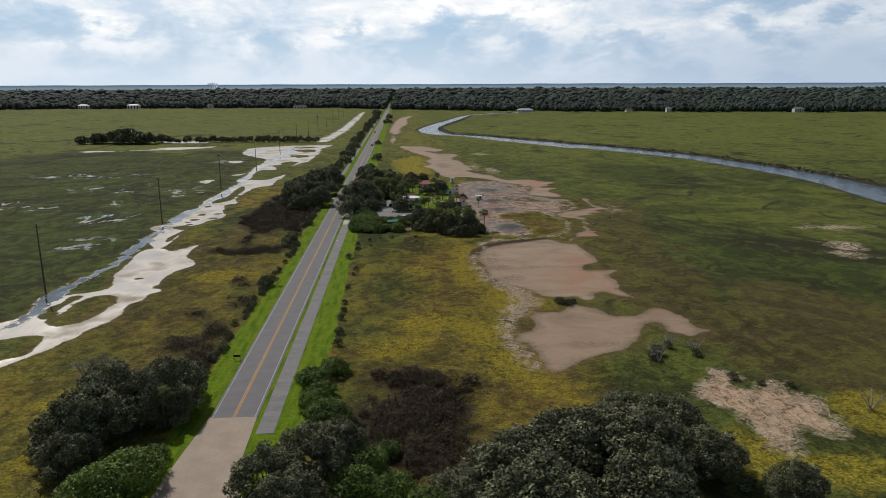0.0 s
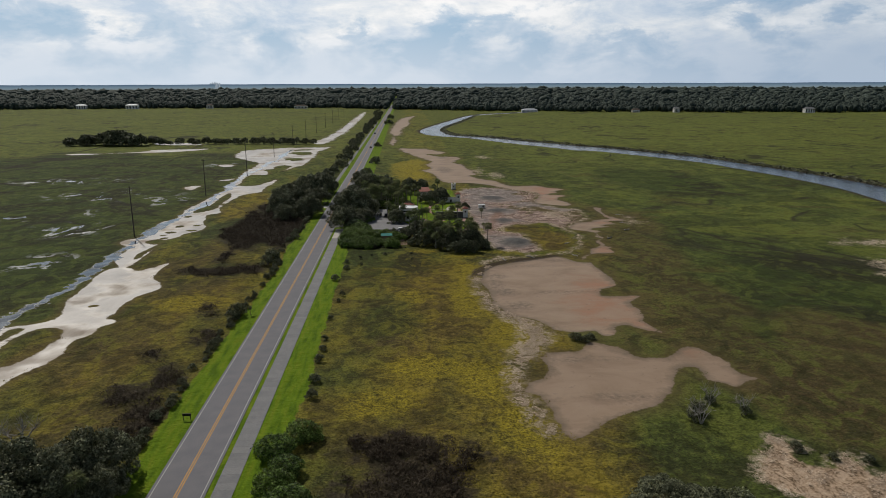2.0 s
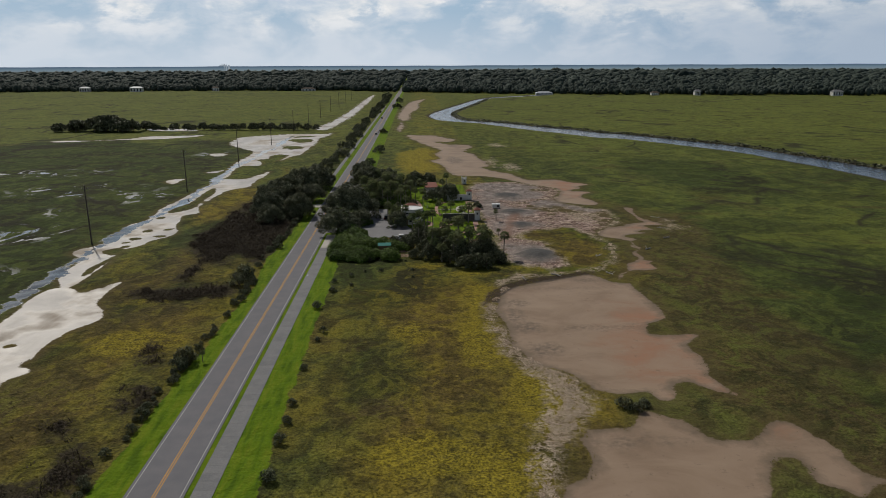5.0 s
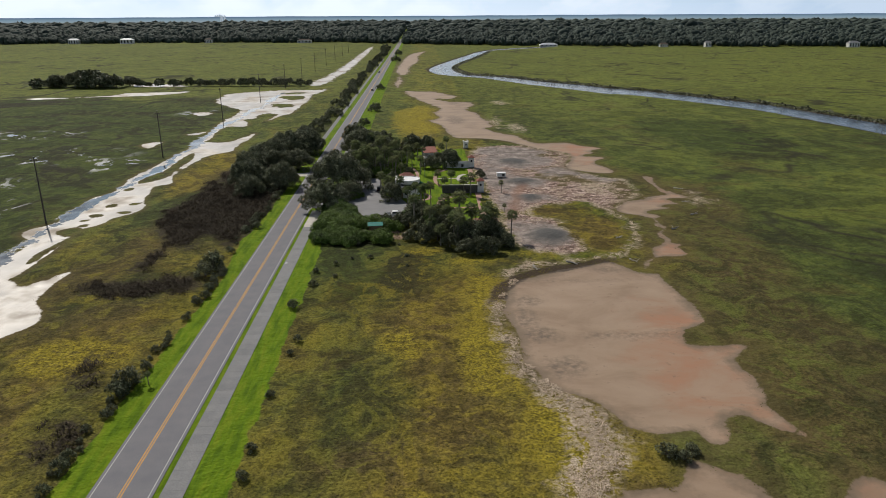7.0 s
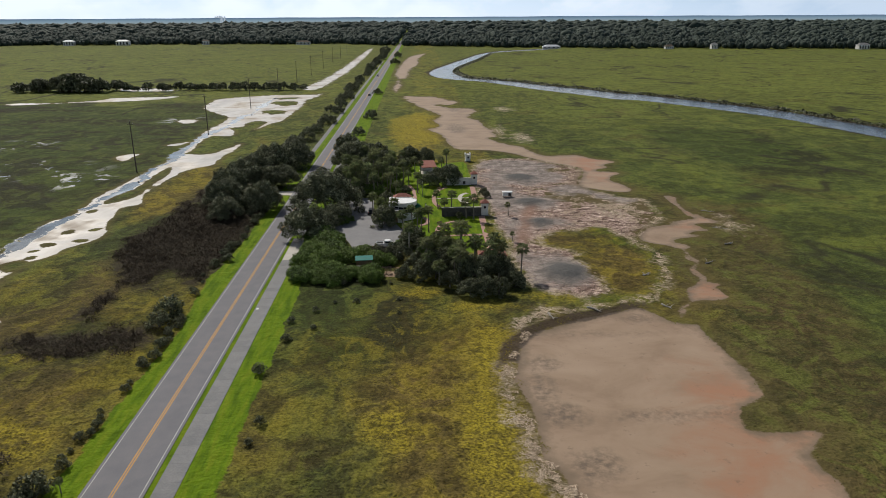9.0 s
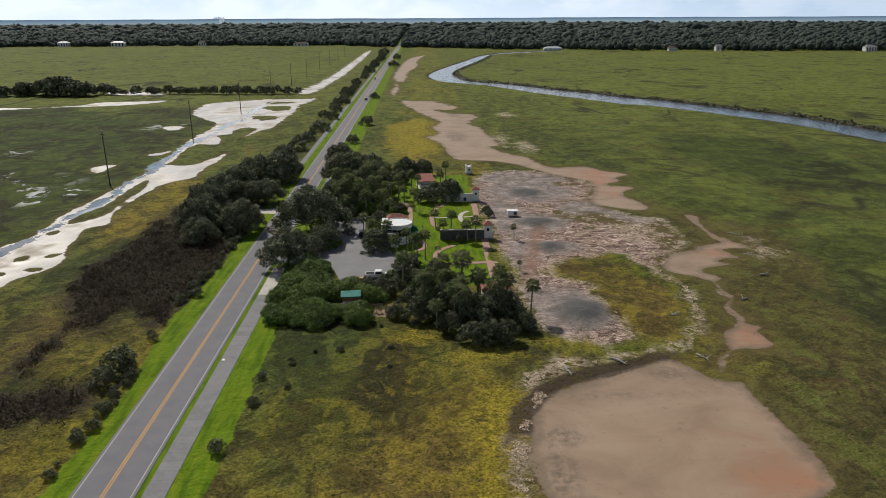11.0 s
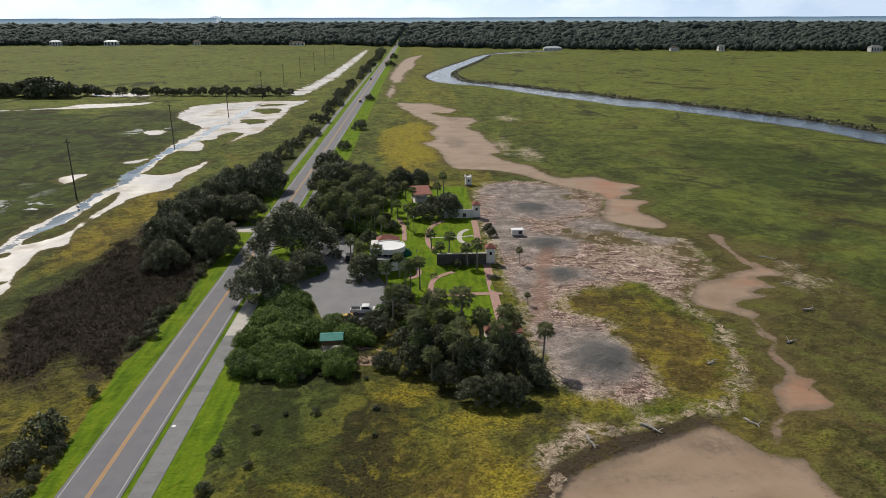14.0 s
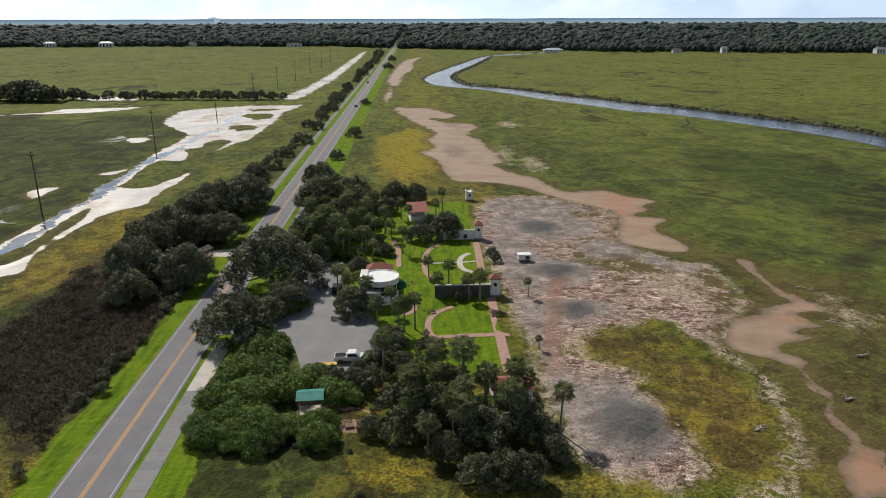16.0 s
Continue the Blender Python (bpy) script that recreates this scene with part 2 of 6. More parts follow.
def ground_material():
    m, g = material("marsh_ground")
    p = g.pos()
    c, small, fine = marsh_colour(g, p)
    edge = g.math("ADD", g.step(g.noise(p, 0.16, 6, 0.62), 0.3, 0.7, -2.6, 2.6), g.step(g.noise(p, 1.1, 5, 0.6), 0.3, 0.7, -0.7, 0.7))

    def inside(name, soft, wobble=1.0):
        return g.step(g.math("MULTIPLY_ADD", edge, wobble, g.attr(name)), -soft, soft)

    # narrow dark creeks
    thread = g.math("ABSOLUTE", g.math("SUBTRACT", g.noise(g.scaled(p, (1.0, 0.7, 1.0)), 0.010, 3, 0.5, 1.3), 0.5))
    thread = g.math("MULTIPLY", g.step(thread, 0.004, 0.022, 1.0, 0.0), g.math("MULTIPLY", g.step(g.attr("wild"), -8.0, 8.0), g.step(g.noise(p, 0.02, 3), 0.45, 0.55)))
    c = g.mix(g.math("MULTIPLY", thread, 0.8), c, (0.030, 0.027, 0.018))
    bank = g.step(g.math("MULTIPLY_ADD", edge, 1.2, g.attr("river")), -5.0, -2.0)
    c = g.mix(bank, c, (0.060, 0.050, 0.036))
    # lawn
    lawn = g.step(g.math("MULTIPLY_ADD", edge, 0.25, g.attr("lawn")), -0.15, 0.15)
    c = g.mix(lawn, c, lawn_colour(g, p))
    # shell rubble and grey gravel
    shellmask = inside("shell", 0.5, 0.5)
    lumps = g.noise(g.scaled(p, (0.8, 1.7, 1.0)), 0.40, 8, 0.74, 1.4)
    rubble = g.ramp(g.math("ADD", g.math("MULTIPLY", lumps, 0.6), g.math("MULTIPLY", g.noise(p, 5.0, 4), 0.4)), [(0.42, (0.050, 0.034, 0.026)), (0.475, (0.150, 0.098, 0.078)), (0.53, (0.32, 0.225, 0.185)), (0.57, (0.64, 0.50, 0.43)), (0.65, (0.80, 0.67, 0.59))])
    greymask = g.step(g.math("MULTIPLY_ADD", edge, 1.2, g.attr("grey")), -2.0, 2.0)
    greycol = g.ramp(g.math("ADD", g.math("MULTIPLY", g.noise(p, 0.25, 6, 0.65), 0.5), g.math("MULTIPLY", g.noise(p, 2.2, 6, 0.72), 0.5)), [(0.40, (0.125, 0.108, 0.096)), (0.5, (0.260, 0.215, 0.190)), (0.60, (0.48, 0.405, 0.36))])
    greycol = g.mix(g.step(g.noise(p, 4.0, 4), 0.35, 0.7, 0.4, 0.0), greycol, (0.09, 0.08, 0.075))
    weeds = g.noise(p, 0.11, 6, 0.66, 0.9)
    rubble = g.mix(g.step(g.math("MULTIPLY_ADD", g.attr("brown"), 0.020, weeds), 0.52, 0.56, 0.0, 0.9), rubble, g.mix(fine, (0.060, 0.045, 0.020), (0.125, 0.105, 0.035)))
    rubble = g.mix(greymask, rubble, greycol)
    rubble = g.mix(g.step(g.math("MULTIPLY_ADD", edge, 0.7, g.attr("trail")), -1.5, 1.5, 0.0, 0.7), rubble, (0.25, 0.145, 0.105))
    mound = g.step(g.math("MULTIPLY_ADD", edge, 0.5, g.attr("mound")), -1.0, 3.2)
    rubble = g.mix(mound, rubble, g.mix(g.noise(p, 3.0, 5, 0.7), (0.045, 0.046, 0.046), (0.165, 0.158, 0.150)))
    dry = g.ramp(g.math("ADD", g.math("MULTIPLY", g.noise(g.scaled(p, (1.5, 0.8, 1.0)), 0.5, 6, 0.66, 0.8), 0.6), g.math("MULTIPLY", g.noise(p, 3.0, 5, 0.65), 0.4)), [(0.40, (0.11, 0.075, 0.045)), (0.46, (0.29, 0.205, 0.135)), (0.53, (0.42, 0.310, 0.215)), (0.64, (0.52, 0.40, 0.29))])
    rubble = g.mix(g.step(g.attr("sand"), -3.0, -1.0), rubble, dry)
    c = g.mix(shellmask, c, rubble)
    # wrack and dead stems round the pans
    ring = g.math("MULTIPLY", g.step(g.math("MULTIPLY_ADD", edge, 0.8, g.attr("wrack")), -1.2, 1.6), g.step(g.noise(p, 0.8, 6, 0.68, 0.8), 0.43, 0.52))
    streak = g.noise(g.scaled(p, (1.0, 2.4, 1.0)), 2.4, 5, 0.7, 2.0)
    straw = g.ramp(streak, [(0.38, (0.10, 0.070, 0.046)), (0.48, (0.36, 0.280, 0.200)), (0.58, (0.64, 0.54, 0.43))])
    c = g.mix(ring, c, straw)
    # tan mud pans
    mudn = g.noise(g.scaled(p, (0.6, 1.0, 1.0)), 0.12, 6, 0.6, 0.5)
    mudcol = g.ramp(mudn, [(0.30, (0.225, 0.155, 0.104)), (0.5, (0.290, 0.206, 0.142)), (0.70, (0.330, 0.240, 0.170))])
    red = g.step(g.math("MULTIPLY_ADD", edge, 1.5, g.attr("red")), -4.0, 4.0)
    mudcol = g.mix(g.math("MULTIPLY", red, g.step(mudn, 0.38, 0.58, 0.85, 0.15)), mudcol, (0.33, 0.165, 0.098))
    spots = g.step(g.noise(p, 0.55, 6, 0.7), 0.60, 0.70)
    mudcol = g.mix(g.math("MULTIPLY", spots, 0.5), mudcol, (0.13, 0.095, 0.07))
    smudge = g.math("MULTIPLY", g.step(g.math("MULTIPLY_ADD", edge, 0.7, g.attr("smudge")), -1.6, 1.8), g.step(g.noise(p, 0.9, 5, 0.65), 0.36, 0.6))
    mudcol = g.mix(g.math("MULTIPLY", smudge, 0.85), mudcol, (0.125, 0.095, 0.070))
    rim = inside("pan", 2.4, 0.6)
    c = g.mix(g.step(g.attr("pan"), -5.0, 0.5, 0.0, 0.65), c, g.mix(small, (0.075, 0.055, 0.026), (0.14, 0.105, 0.045)))
    ragged = g.step(g.n("ShaderNodeSeparateXYZ", {0: p}).outputs[1], 420.0, 760.0, 0.26, 1.5)
    pan = inside("pan", 0.20, ragged)
    c = g.mix(pan, c, g.mix(g.step(rim, 0.5, 0.95), (0.17, 0.125, 0.085), mudcol))
    c = g.mix(g.step(g.math("MULTIPLY_ADD", edge, 0.35, g.attr("rim")), -0.4, 0.3, 0.0, 0.9), c, g.mix(fine, (0.030, 0.022, 0.016), (0.085, 0.062, 0.044)))
    # pale wet sand of the other side
    salt = inside("salt", 0.22, ragged)
    saltcol = g.ramp(g.noise(g.scaled(p, (1.0, 0.6, 1.0)), 0.10, 6, 0.62, 0.4), [(0.34, (0.28, 0.235, 0.190)), (0.5, (0.40, 0.350, 0.295)), (0.64, (0.48, 0.430, 0.375))])
    c = g.mix(g.step(g.attr("salt"), -3.0, 0.5, 0.0, 0.7), c, (0.12, 0.088, 0.040))
    c = g.mix(salt, c, saltcol)
    # small pools in the left marsh, and the creek
    poolzone = g.step(g.attr("pools"), -8.0, 8.0)
    pool = g.math("MULTIPLY", poolzone, g.step(g.noise(g.scaled(p, (1.0, 0.8, 1.0)), 0.075, 7, 0.68, 1.0), 0.575, 0.59))
    wet = g.math("MAXIMUM", g.step(g.math("MULTIPLY_ADD", edge, 0.8, g.attr("creek")), -0.3, 0.3), pool)
    c = g.mix(wet, c, (0.045, 0.05, 0.055))
    damp = g.math("MULTIPLY", salt, g.step(g.noise(p, 0.06, 5), 0.33, 0.50))
    rough = g.mix(wet, g.mix(damp, g.mix(pan, (0.9, 0.9, 0.9), (0.62, 0.62, 0.62)), (0.32, 0.32, 0.32)), (0.06, 0.06, 0.06))
    bare = g.math("MAXIMUM", g.math("MAXIMUM", pan, salt), wet)
    rug = g.math("ADD", g.math("MULTIPLY", small, 1.3), g.math("MULTIPLY", fine, 0.30))
    nb = g.n("ShaderNodeBump", {"Height": rug, "Distance": 0.8})
    g.put(nb.inputs["Strength"], g.math("MULTIPLY_ADD", bare, -0.78, 0.8))
    g.t.links.new(nb.outputs[0], g.b.inputs["Normal"])
    finish(g, c, rough)
    g.put(g.b.inputs["Specular IOR Level"], g.math("MULTIPLY_ADD", pan, 0.10, g.math("MULTIPLY_ADD", damp, 0.55, g.math("MULTIPLY_ADD", wet, 0.5, 0.04))))
    return m


def herb_material():
    m, g = material("marsh_herbs")
    p = g.pos()
    c, small, fine = marsh_colour(g, p)
    c = g.mix(g.math("MULTIPLY", g.step(g.island(), 0.0, 1.0, -0.1, 0.4), g.step(g.attr("brush"), -1.5, 1.0, 1.0, 0.05)), c, (0.170, 0.155, 0.026))
    c = g.mix(g.step(g.attr("lawn"), -0.2, 0.2), c, lawn_colour(g, p))
    finish(g, c, 0.8)
    leafy(g, c, 0.35)
    g.b.inputs["Specular IOR Level"].default_value = 0.05
    return m


def leaf_material(name, dark, light, dry, shine=0.6, thin=0.12):
    m, g = material(name)
    r = g.island()
    # wide leaf tones also carry sunlit tips against shaded leaves
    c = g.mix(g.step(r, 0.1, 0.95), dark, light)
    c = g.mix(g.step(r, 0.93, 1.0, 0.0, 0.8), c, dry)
    # dark blotches painted in for the shaded gaps between leaf clumps
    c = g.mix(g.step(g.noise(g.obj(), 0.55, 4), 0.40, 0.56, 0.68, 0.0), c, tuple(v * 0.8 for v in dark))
    c = g.mix(g.math("MULTIPLY", g.rand(), 0.35), c, dry)
    finish(g, c, shine)
    leafy(g, c, thin)
    g.b.inputs["Specular IOR Level"].default_value = 0.13
    return m


MAT_GROUND = ground_material()
MAT_HERB = herb_material()
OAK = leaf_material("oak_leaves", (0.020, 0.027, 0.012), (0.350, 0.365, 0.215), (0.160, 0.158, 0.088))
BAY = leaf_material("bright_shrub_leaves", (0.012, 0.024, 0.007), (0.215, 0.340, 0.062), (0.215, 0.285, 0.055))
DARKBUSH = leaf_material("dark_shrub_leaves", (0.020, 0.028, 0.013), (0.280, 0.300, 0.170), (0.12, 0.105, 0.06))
BROWNBUSH = leaf_material("brown_brush_twigs", (0.034, 0.026, 0.018), (0.100, 0.078, 0.052), (0.105, 0.075, 0.044), 0.9, 0.05)
FROND = leaf_material("palm_fronds", (0.090, 0.120, 0.045), (0.300, 0.340, 0.155), (0.28, 0.25, 0.15), 0.45, 0.35)
PALMBARK = worn("grey_palm_trunk", (0.19, 0.165, 0.135), (0.28, 0.25, 0.21), 3.0, 0.9, 0.4)
BARK = worn("bark", (0.10, 0.085, 0.065), (0.20, 0.175, 0.145), 3.0, 0.9, 0.6)
DEADWOOD = worn("grey_dead_wood", (0.30, 0.275, 0.245), (0.42, 0.39, 0.35), 3.0, 0.85, 0.3)
POLEWOOD = worn("weathered_pole_wood", (0.085, 0.070, 0.056), (0.14, 0.12, 0.10), 2.0, 0.85, 0.2)
ASPHALT = worn("grey_asphalt", (0.166, 0.163, 0.176), (0.196, 0.189, 0.198), 0.35, 0.85, 0.15, fine=6.0)
LOTASPHALT = worn("pale_asphalt", (0.205, 0.202, 0.208), (0.262, 0.256, 0.258), 0.2, 0.88, 0.15, fine=5.0)
TANROAD = worn("tan_concrete", (0.34, 0.275, 0.225), (0.42, 0.345, 0.285), 0.3, 0.85, 0.1, fine=4.0)
DARKJOINT = worn("dark_joint_grit", (0.05, 0.052, 0.045), (0.07, 0.07, 0.06), 1.0, 0.9)


def slab_concrete():
    m, g = material("grey_concrete")
    p = g.pos()
    c = g.mix(g.rand(), (0.185, 0.184, 0.188), (0.235, 0.232, 0.232))
    c = g.mix(g.step(g.noise(p, 0.5, 5, 0.62), 0.42, 0.62, 0.0, 0.5), c, (0.27, 0.262, 0.255))
    c = g.mix(g.step(g.noise(p, 5.0, 4), 0.35, 0.7, 0.0, 0.4), c, (0.10, 0.10, 0.10))
    finish(g, c, 0.85, g.bump(g.noise(p, 8.0, 4), 0.1, 0.03))
    return m


CONCRETE = slab_concrete()
PALECONC = worn("pale_concrete", (0.44, 0.41, 0.36), (0.54, 0.50, 0.45), 0.5, 0.8, 0.1, fine=5.0)
WHITELINE = worn("white_road_paint", (0.50, 0.49, 0.46), (0.36, 0.355, 0.345), 0.7, 0.6, fine=8.0)
YELLOWLINE = worn("yellow_road_paint", (0.62, 0.30, 0.03), (0.48, 0.26, 0.05), 0.7, 0.6, fine=8.0)
PLASTER = worn("white_plaster", (0.72, 0.70, 0.66), (0.60, 0.58, 0.54), 0.8, 0.75, 0.05)
ROOFWHITE = worn("white_roof_membrane", (0.82, 0.82, 0.82), (0.72, 0.72, 0.71), 0.4, 0.55)
REDROOF = worn("red_clay_tile", (0.23, 0.085, 0.065), (0.30, 0.13, 0.10), 1.5, 0.8, 0.3)
GREENROOF = worn("green_metal", (0.03, 0.19, 0.16), (0.06, 0.27, 0.22), 0.8, 0.45)
BRICKPATH = worn("pinkish_brick_paving", (0.34, 0.20, 0.165), (0.44, 0.285, 0.24), 1.2, 0.85, 0.2, fine=9.0)
# wall colour darkened to hold the shade of its sunless face
SHADEDWALL = worn("shade_dark_wall", (0.075, 0.07, 0.062), (0.13, 0.12, 0.105), 0.8, 0.9, 0.4, fine=3.0)
GLASS = worn("dark_window_glass", (0.012, 0.014, 0.017), (0.02, 0.022, 0.026), 1.0, 0.08)


# ---- geometry helpers ----
def mesh_from(name, verts, faces, mats, smooth=False, mat_index=None):
    """A mesh from arrays; all faces have as many corners."""
    verts, faces = np.asarray(verts, float), np.asarray(faces, int)
    me = bpy.data.meshes.new(name)
    me.vertices.add(len(verts))
    me.vertices.foreach_set("co", verts.ravel())
    k = faces.shape[1]
    me.loops.add(faces.size)
    me.loops.foreach_set("vertex_index", faces.ravel())
    me.polygons.add(len(faces))
    me.polygons.foreach_set("loop_start", np.arange(0, faces.size, k))
    me.polygons.foreach_set("loop_total", np.full(len(faces), k))
    me.polygons.foreach_set("use_smooth", np.full(len(faces), smooth))
    for m in mats:
        me.materials.append(m)
    if mat_index is not None:
        me.polygons.foreach_set("material_index", mat_index)
    me.update(calc_edges=True)
    me.validate()
    return me


def attribute(me, name, values):
    me.attributes.new(name, "FLOAT", "POINT").data.foreach_set("value", np.asarray(values, np.float32))


def part(name, bm, mat, parent=None, label="", smooth=False):
    """Link a bmesh as one mesh object under a thing."""
    me = bpy.data.meshes.new(name)
    if smooth:
        for f in bm.faces:
            f.smooth = True
    bm.to_mesh(me)
    bm.free()
    me.materials.append(mat)
    ob = new(name, me)
    ob.parent = parent
    return tagged(ob, label)


def part_mesh(name, me, parent=None, label=""):
    ob = new(name, me)
    ob.parent = parent
    return tagged(ob, label)


def boxm(bm, x0, x1, y0, y1, z0, z1, bevel=0.0):
    made = bmesh.ops.create_cube(bm, size=1.0, matrix=Matrix.LocRotScale(((x0 + x1) / 2, (y0 + y1) / 2, (z0 + z1) / 2), None, (x1 - x0, y1 - y0, z1 - z0)))
    if bevel:
        edges = list({e for v in made["verts"] for e in v.link_edges})
        bmesh.ops.bevel(bm, geom=edges, offset=bevel, segments=2, affect="EDGES", profile=0.5)
    return made["verts"]


def box(x0, x1, y0, y1, z0, z1, bevel=0.0):
    bm = bmesh.new()
    boxm(bm, x0, x1, y0, y1, z0, z1, bevel)
    return bm


def slab(points, z0, z1):
    """A flat plate with that outline."""
    bm = bmesh.new()
    f = bm.faces.new([bm.verts.new((x, y, z0)) for x, y in points])
    bmesh.ops.recalc_face_normals(bm, faces=[f])
    up = bmesh.ops.extrude_face_region(bm, geom=[f])
    for v in up["geom"]:
        if isinstance(v, bmesh.types.BMVert):
            v.co.z = z1
    bmesh.ops.recalc_face_normals(bm, faces=bm.faces)
    return bm


def tube(points, radii, sides=6):
    """Vertices and quads of a tapered tube along points."""
    pts = [Vector(p) for p in points]
    vs, fs = [], []
    for i, p in enumerate(pts):
        d = (pts[min(i + 1, len(pts) - 1)] - pts[max(i - 1, 0)]).normalized()
        a = d.orthogonal().normalized()
        b = d.cross(a)
        for k in range(sides):
            w = 2 * math.pi * k / sides
            vs.append(p + (a * math.cos(w) + b * math.sin(w)) * radii[i])
        if i:
            o = (i - 1) * sides
            fs += [(o + k, o + (k + 1) % sides, o + sides + (k + 1) % sides, o + sides + k) for k in range(sides)]
    return vs, fs


def join(lists):
    vs, fs = [], []
    for v, f in lists:
        o = len(vs)
        vs += [tuple(q) for q in v]
        fs += [tuple(i + o for i in q) for q in f]
    return vs, fs


def spline(points, per=8, closed=True):
    """A smooth line through the points."""
    p = np.array(points, float)
    n = len(p)
    out = []
    for i in range(n if closed else n - 1):
        idx = [(i - 1) % n, i, (i + 1) % n, (i + 2) % n] if closed else [max(i - 1, 0), i, i + 1, min(i + 2, n - 1)]
        a, b, c, d = p[idx]
        for t in np.linspace(0, 1, per, endpoint=False):
            out.append(0.5 * (2 * b + (c - a) * t + (2 * a - 5 * b + 4 * c - d) * t * t + (3 * b - a - 3 * c + d) * t ** 3))
    if not closed:
        out.append(p[-1])
    return np.array(out)


def distance(line, x, y, closed=True):
    """Signed distance to an outline (positive inside), or distance to an open line."""
    best = np.full(x.shape, 1e9)
    odd = np.zeros(x.shape, bool)
    lo, hi = line.min(0) - 15, line.max(0) + 15
    near = (x > lo[0]) & (x < hi[0]) & (y > lo[1]) & (y < hi[1])
    px, py = x[near], y[near]
    b, o = np.full(px.shape, 1e9), np.zeros(px.shape, bool)
    n = len(line)
    for i in range(n if closed else n - 1):
        (ax, ay), (bx, by) = line[i], line[(i + 1) % n]
        dx, dy = bx - ax, by - ay
        t = np.clip(((px - ax) * dx + (py - ay) * dy) / (dx * dx + dy * dy + 1e-9), 0, 1)
        b = np.minimum(b, (px - ax - t * dx) ** 2 + (py - ay - t * dy) ** 2)
        if closed and ay != by:
            o ^= ((ay > py) != (by > py)) & (px < (bx - ax) * (py - ay) / (by - ay) + ax)
    best[near], odd[near] = b, o
    d = np.minimum(np.sqrt(best), 15.0)
    return np.where(odd, d, -d) if closed else d


def disc(x, y, cx, cy, rx, ry, turn=0.0):
    """Rough signed distance to an ellipse, positive inside."""
    c, s = math.cos(radians(turn)), math.sin(radians(turn))
    u, v = (x - cx) * c + (y - cy) * s, -(x - cx) * s + (y - cy) * c
    return np.clip((1 - np.hypot(u / rx, v / ry)) * min(rx, ry), -15, 15)


# ---- the plan of the marsh ----
ROAD = -29.2
PAN_NORTH = [(27, 230.4), (32.1, 235.2), (40.4, 239.2), (46.2, 241.9), (51.4, 244), (54, 241.5), (56.6, 236.9), (60.8, 235.9), (60.5, 231.4), (60.9, 225.5), (61.6, 220.8), (62.2, 215.9), (61.2, 211.9), (59, 207.4), (56.4, 206.8), (54.2, 204), (54.2, 201.1), (56.8, 199.8), (61.4, 200.1), (64.5, 199.9), (61.8, 196.8), (60.1, 193.6), (60.6, 189.2), (59.9, 184.8), (58.6, 180.2), (59.2, 176.8), (60, 172.4), (56.9, 174.7), (55.2, 176.3), (53.9, 177.8), (51.7, 176.9), (50, 174.8), (49.6, 173), (47.7, 170.9), (46.3, 170.7), (45.9, 173.1), (45, 174), (41.2, 173.3), (39.1, 174.1), (35.9, 175.4), (35.7, 178.3), (33, 183.3), (28.3, 186.2), (26.2, 191.7), (24.8, 194.6), (25, 199.8), (25, 206.6), (24, 213.7), (24.2, 219.7)]
PAN_SOUTH = [(42.2, 167.2), (45.9, 164.7), (48.4, 163.2), (50, 159.1), (52.4, 157.7), (55.8, 157.4), (60, 161.5), (62.3, 163.5), (64.5, 162), (65.3, 158.5), (66.8, 155.4), (66.8, 151.4), (67.8, 147.8), (69.5, 146.5), (66.3, 144.9), (63.6, 142.6), (62.2, 144.5), (59.9, 146.1), (59.8, 149.1), (60, 151.8), (57.5, 152.4), (55.2, 150.2), (52.8, 145.8), (50.9, 141.7), (48.2, 138.4), (45.6, 136), (41.5, 134.4), (37.2, 131.9), (34.2, 129.1), (31.5, 127.3), (29.3, 125.2), (28.1, 127.3), (27.5, 131), (27.4, 135.6), (27.3, 138.9), (26.2, 142.3), (23.9, 143.5), (26.1, 147.6), (29, 149.3), (30.5, 153.8), (30.2, 158.8), (32.8, 162), (39.6, 162.4)]
PAN_FAR = [(-3, 632), (8, 631), (20, 631), (30, 607), (35, 593), (28, 581), (19, 586), (24, 571), (31, 564), (40, 561), (44, 550), (38, 530), (38, 515), (42, 506), (43, 487), (45, 474), (46, 454), (42, 450), (43, 443), (48, 431), (54, 425), (56, 416), (60, 404), (64, 402), (74, 404), (78, 397), (86, 389), (80, 383), (81, 378), (74, 373), (83, 369), (78, 363), (76, 357), (78, 351), (79, 341), (74, 339), (69, 342), (64, 347), (64, 355), (67, 361), (70, 373), (68, 380), (59, 390), (54, 399), (48, 409), (38, 417), (28, 419), (24, 424), (22, 435), (20, 458), (13, 478), (20, 486), (17, 508), (21, 531), (10, 570)]
PAN_EAST = [(87, 333), (90, 332), (88.9, 325.1), (88, 314.6), (90.3, 308.1), (92.5, 302.5), (86.9, 302.1), (84.4, 300.3), (85.6, 297.3), (86.9, 294.3), (83, 294.5), (80.1, 292.4), (83.2, 291.2), (79.8, 289.2), (75.3, 287.9), (73.8, 285.7), (75.2, 283.2), (76.8, 280.8), (73.9, 279.5), (72, 281), (70.4, 282.9), (68, 284.7), (65.9, 287.2), (66.1, 291.1), (68.6, 295.1), (72.6, 299.3), (79.2, 301.8), (78.4, 303.7), (83.1, 305.4), (87.1, 307.2), (86.4, 311.1), (86.9, 319.1)]
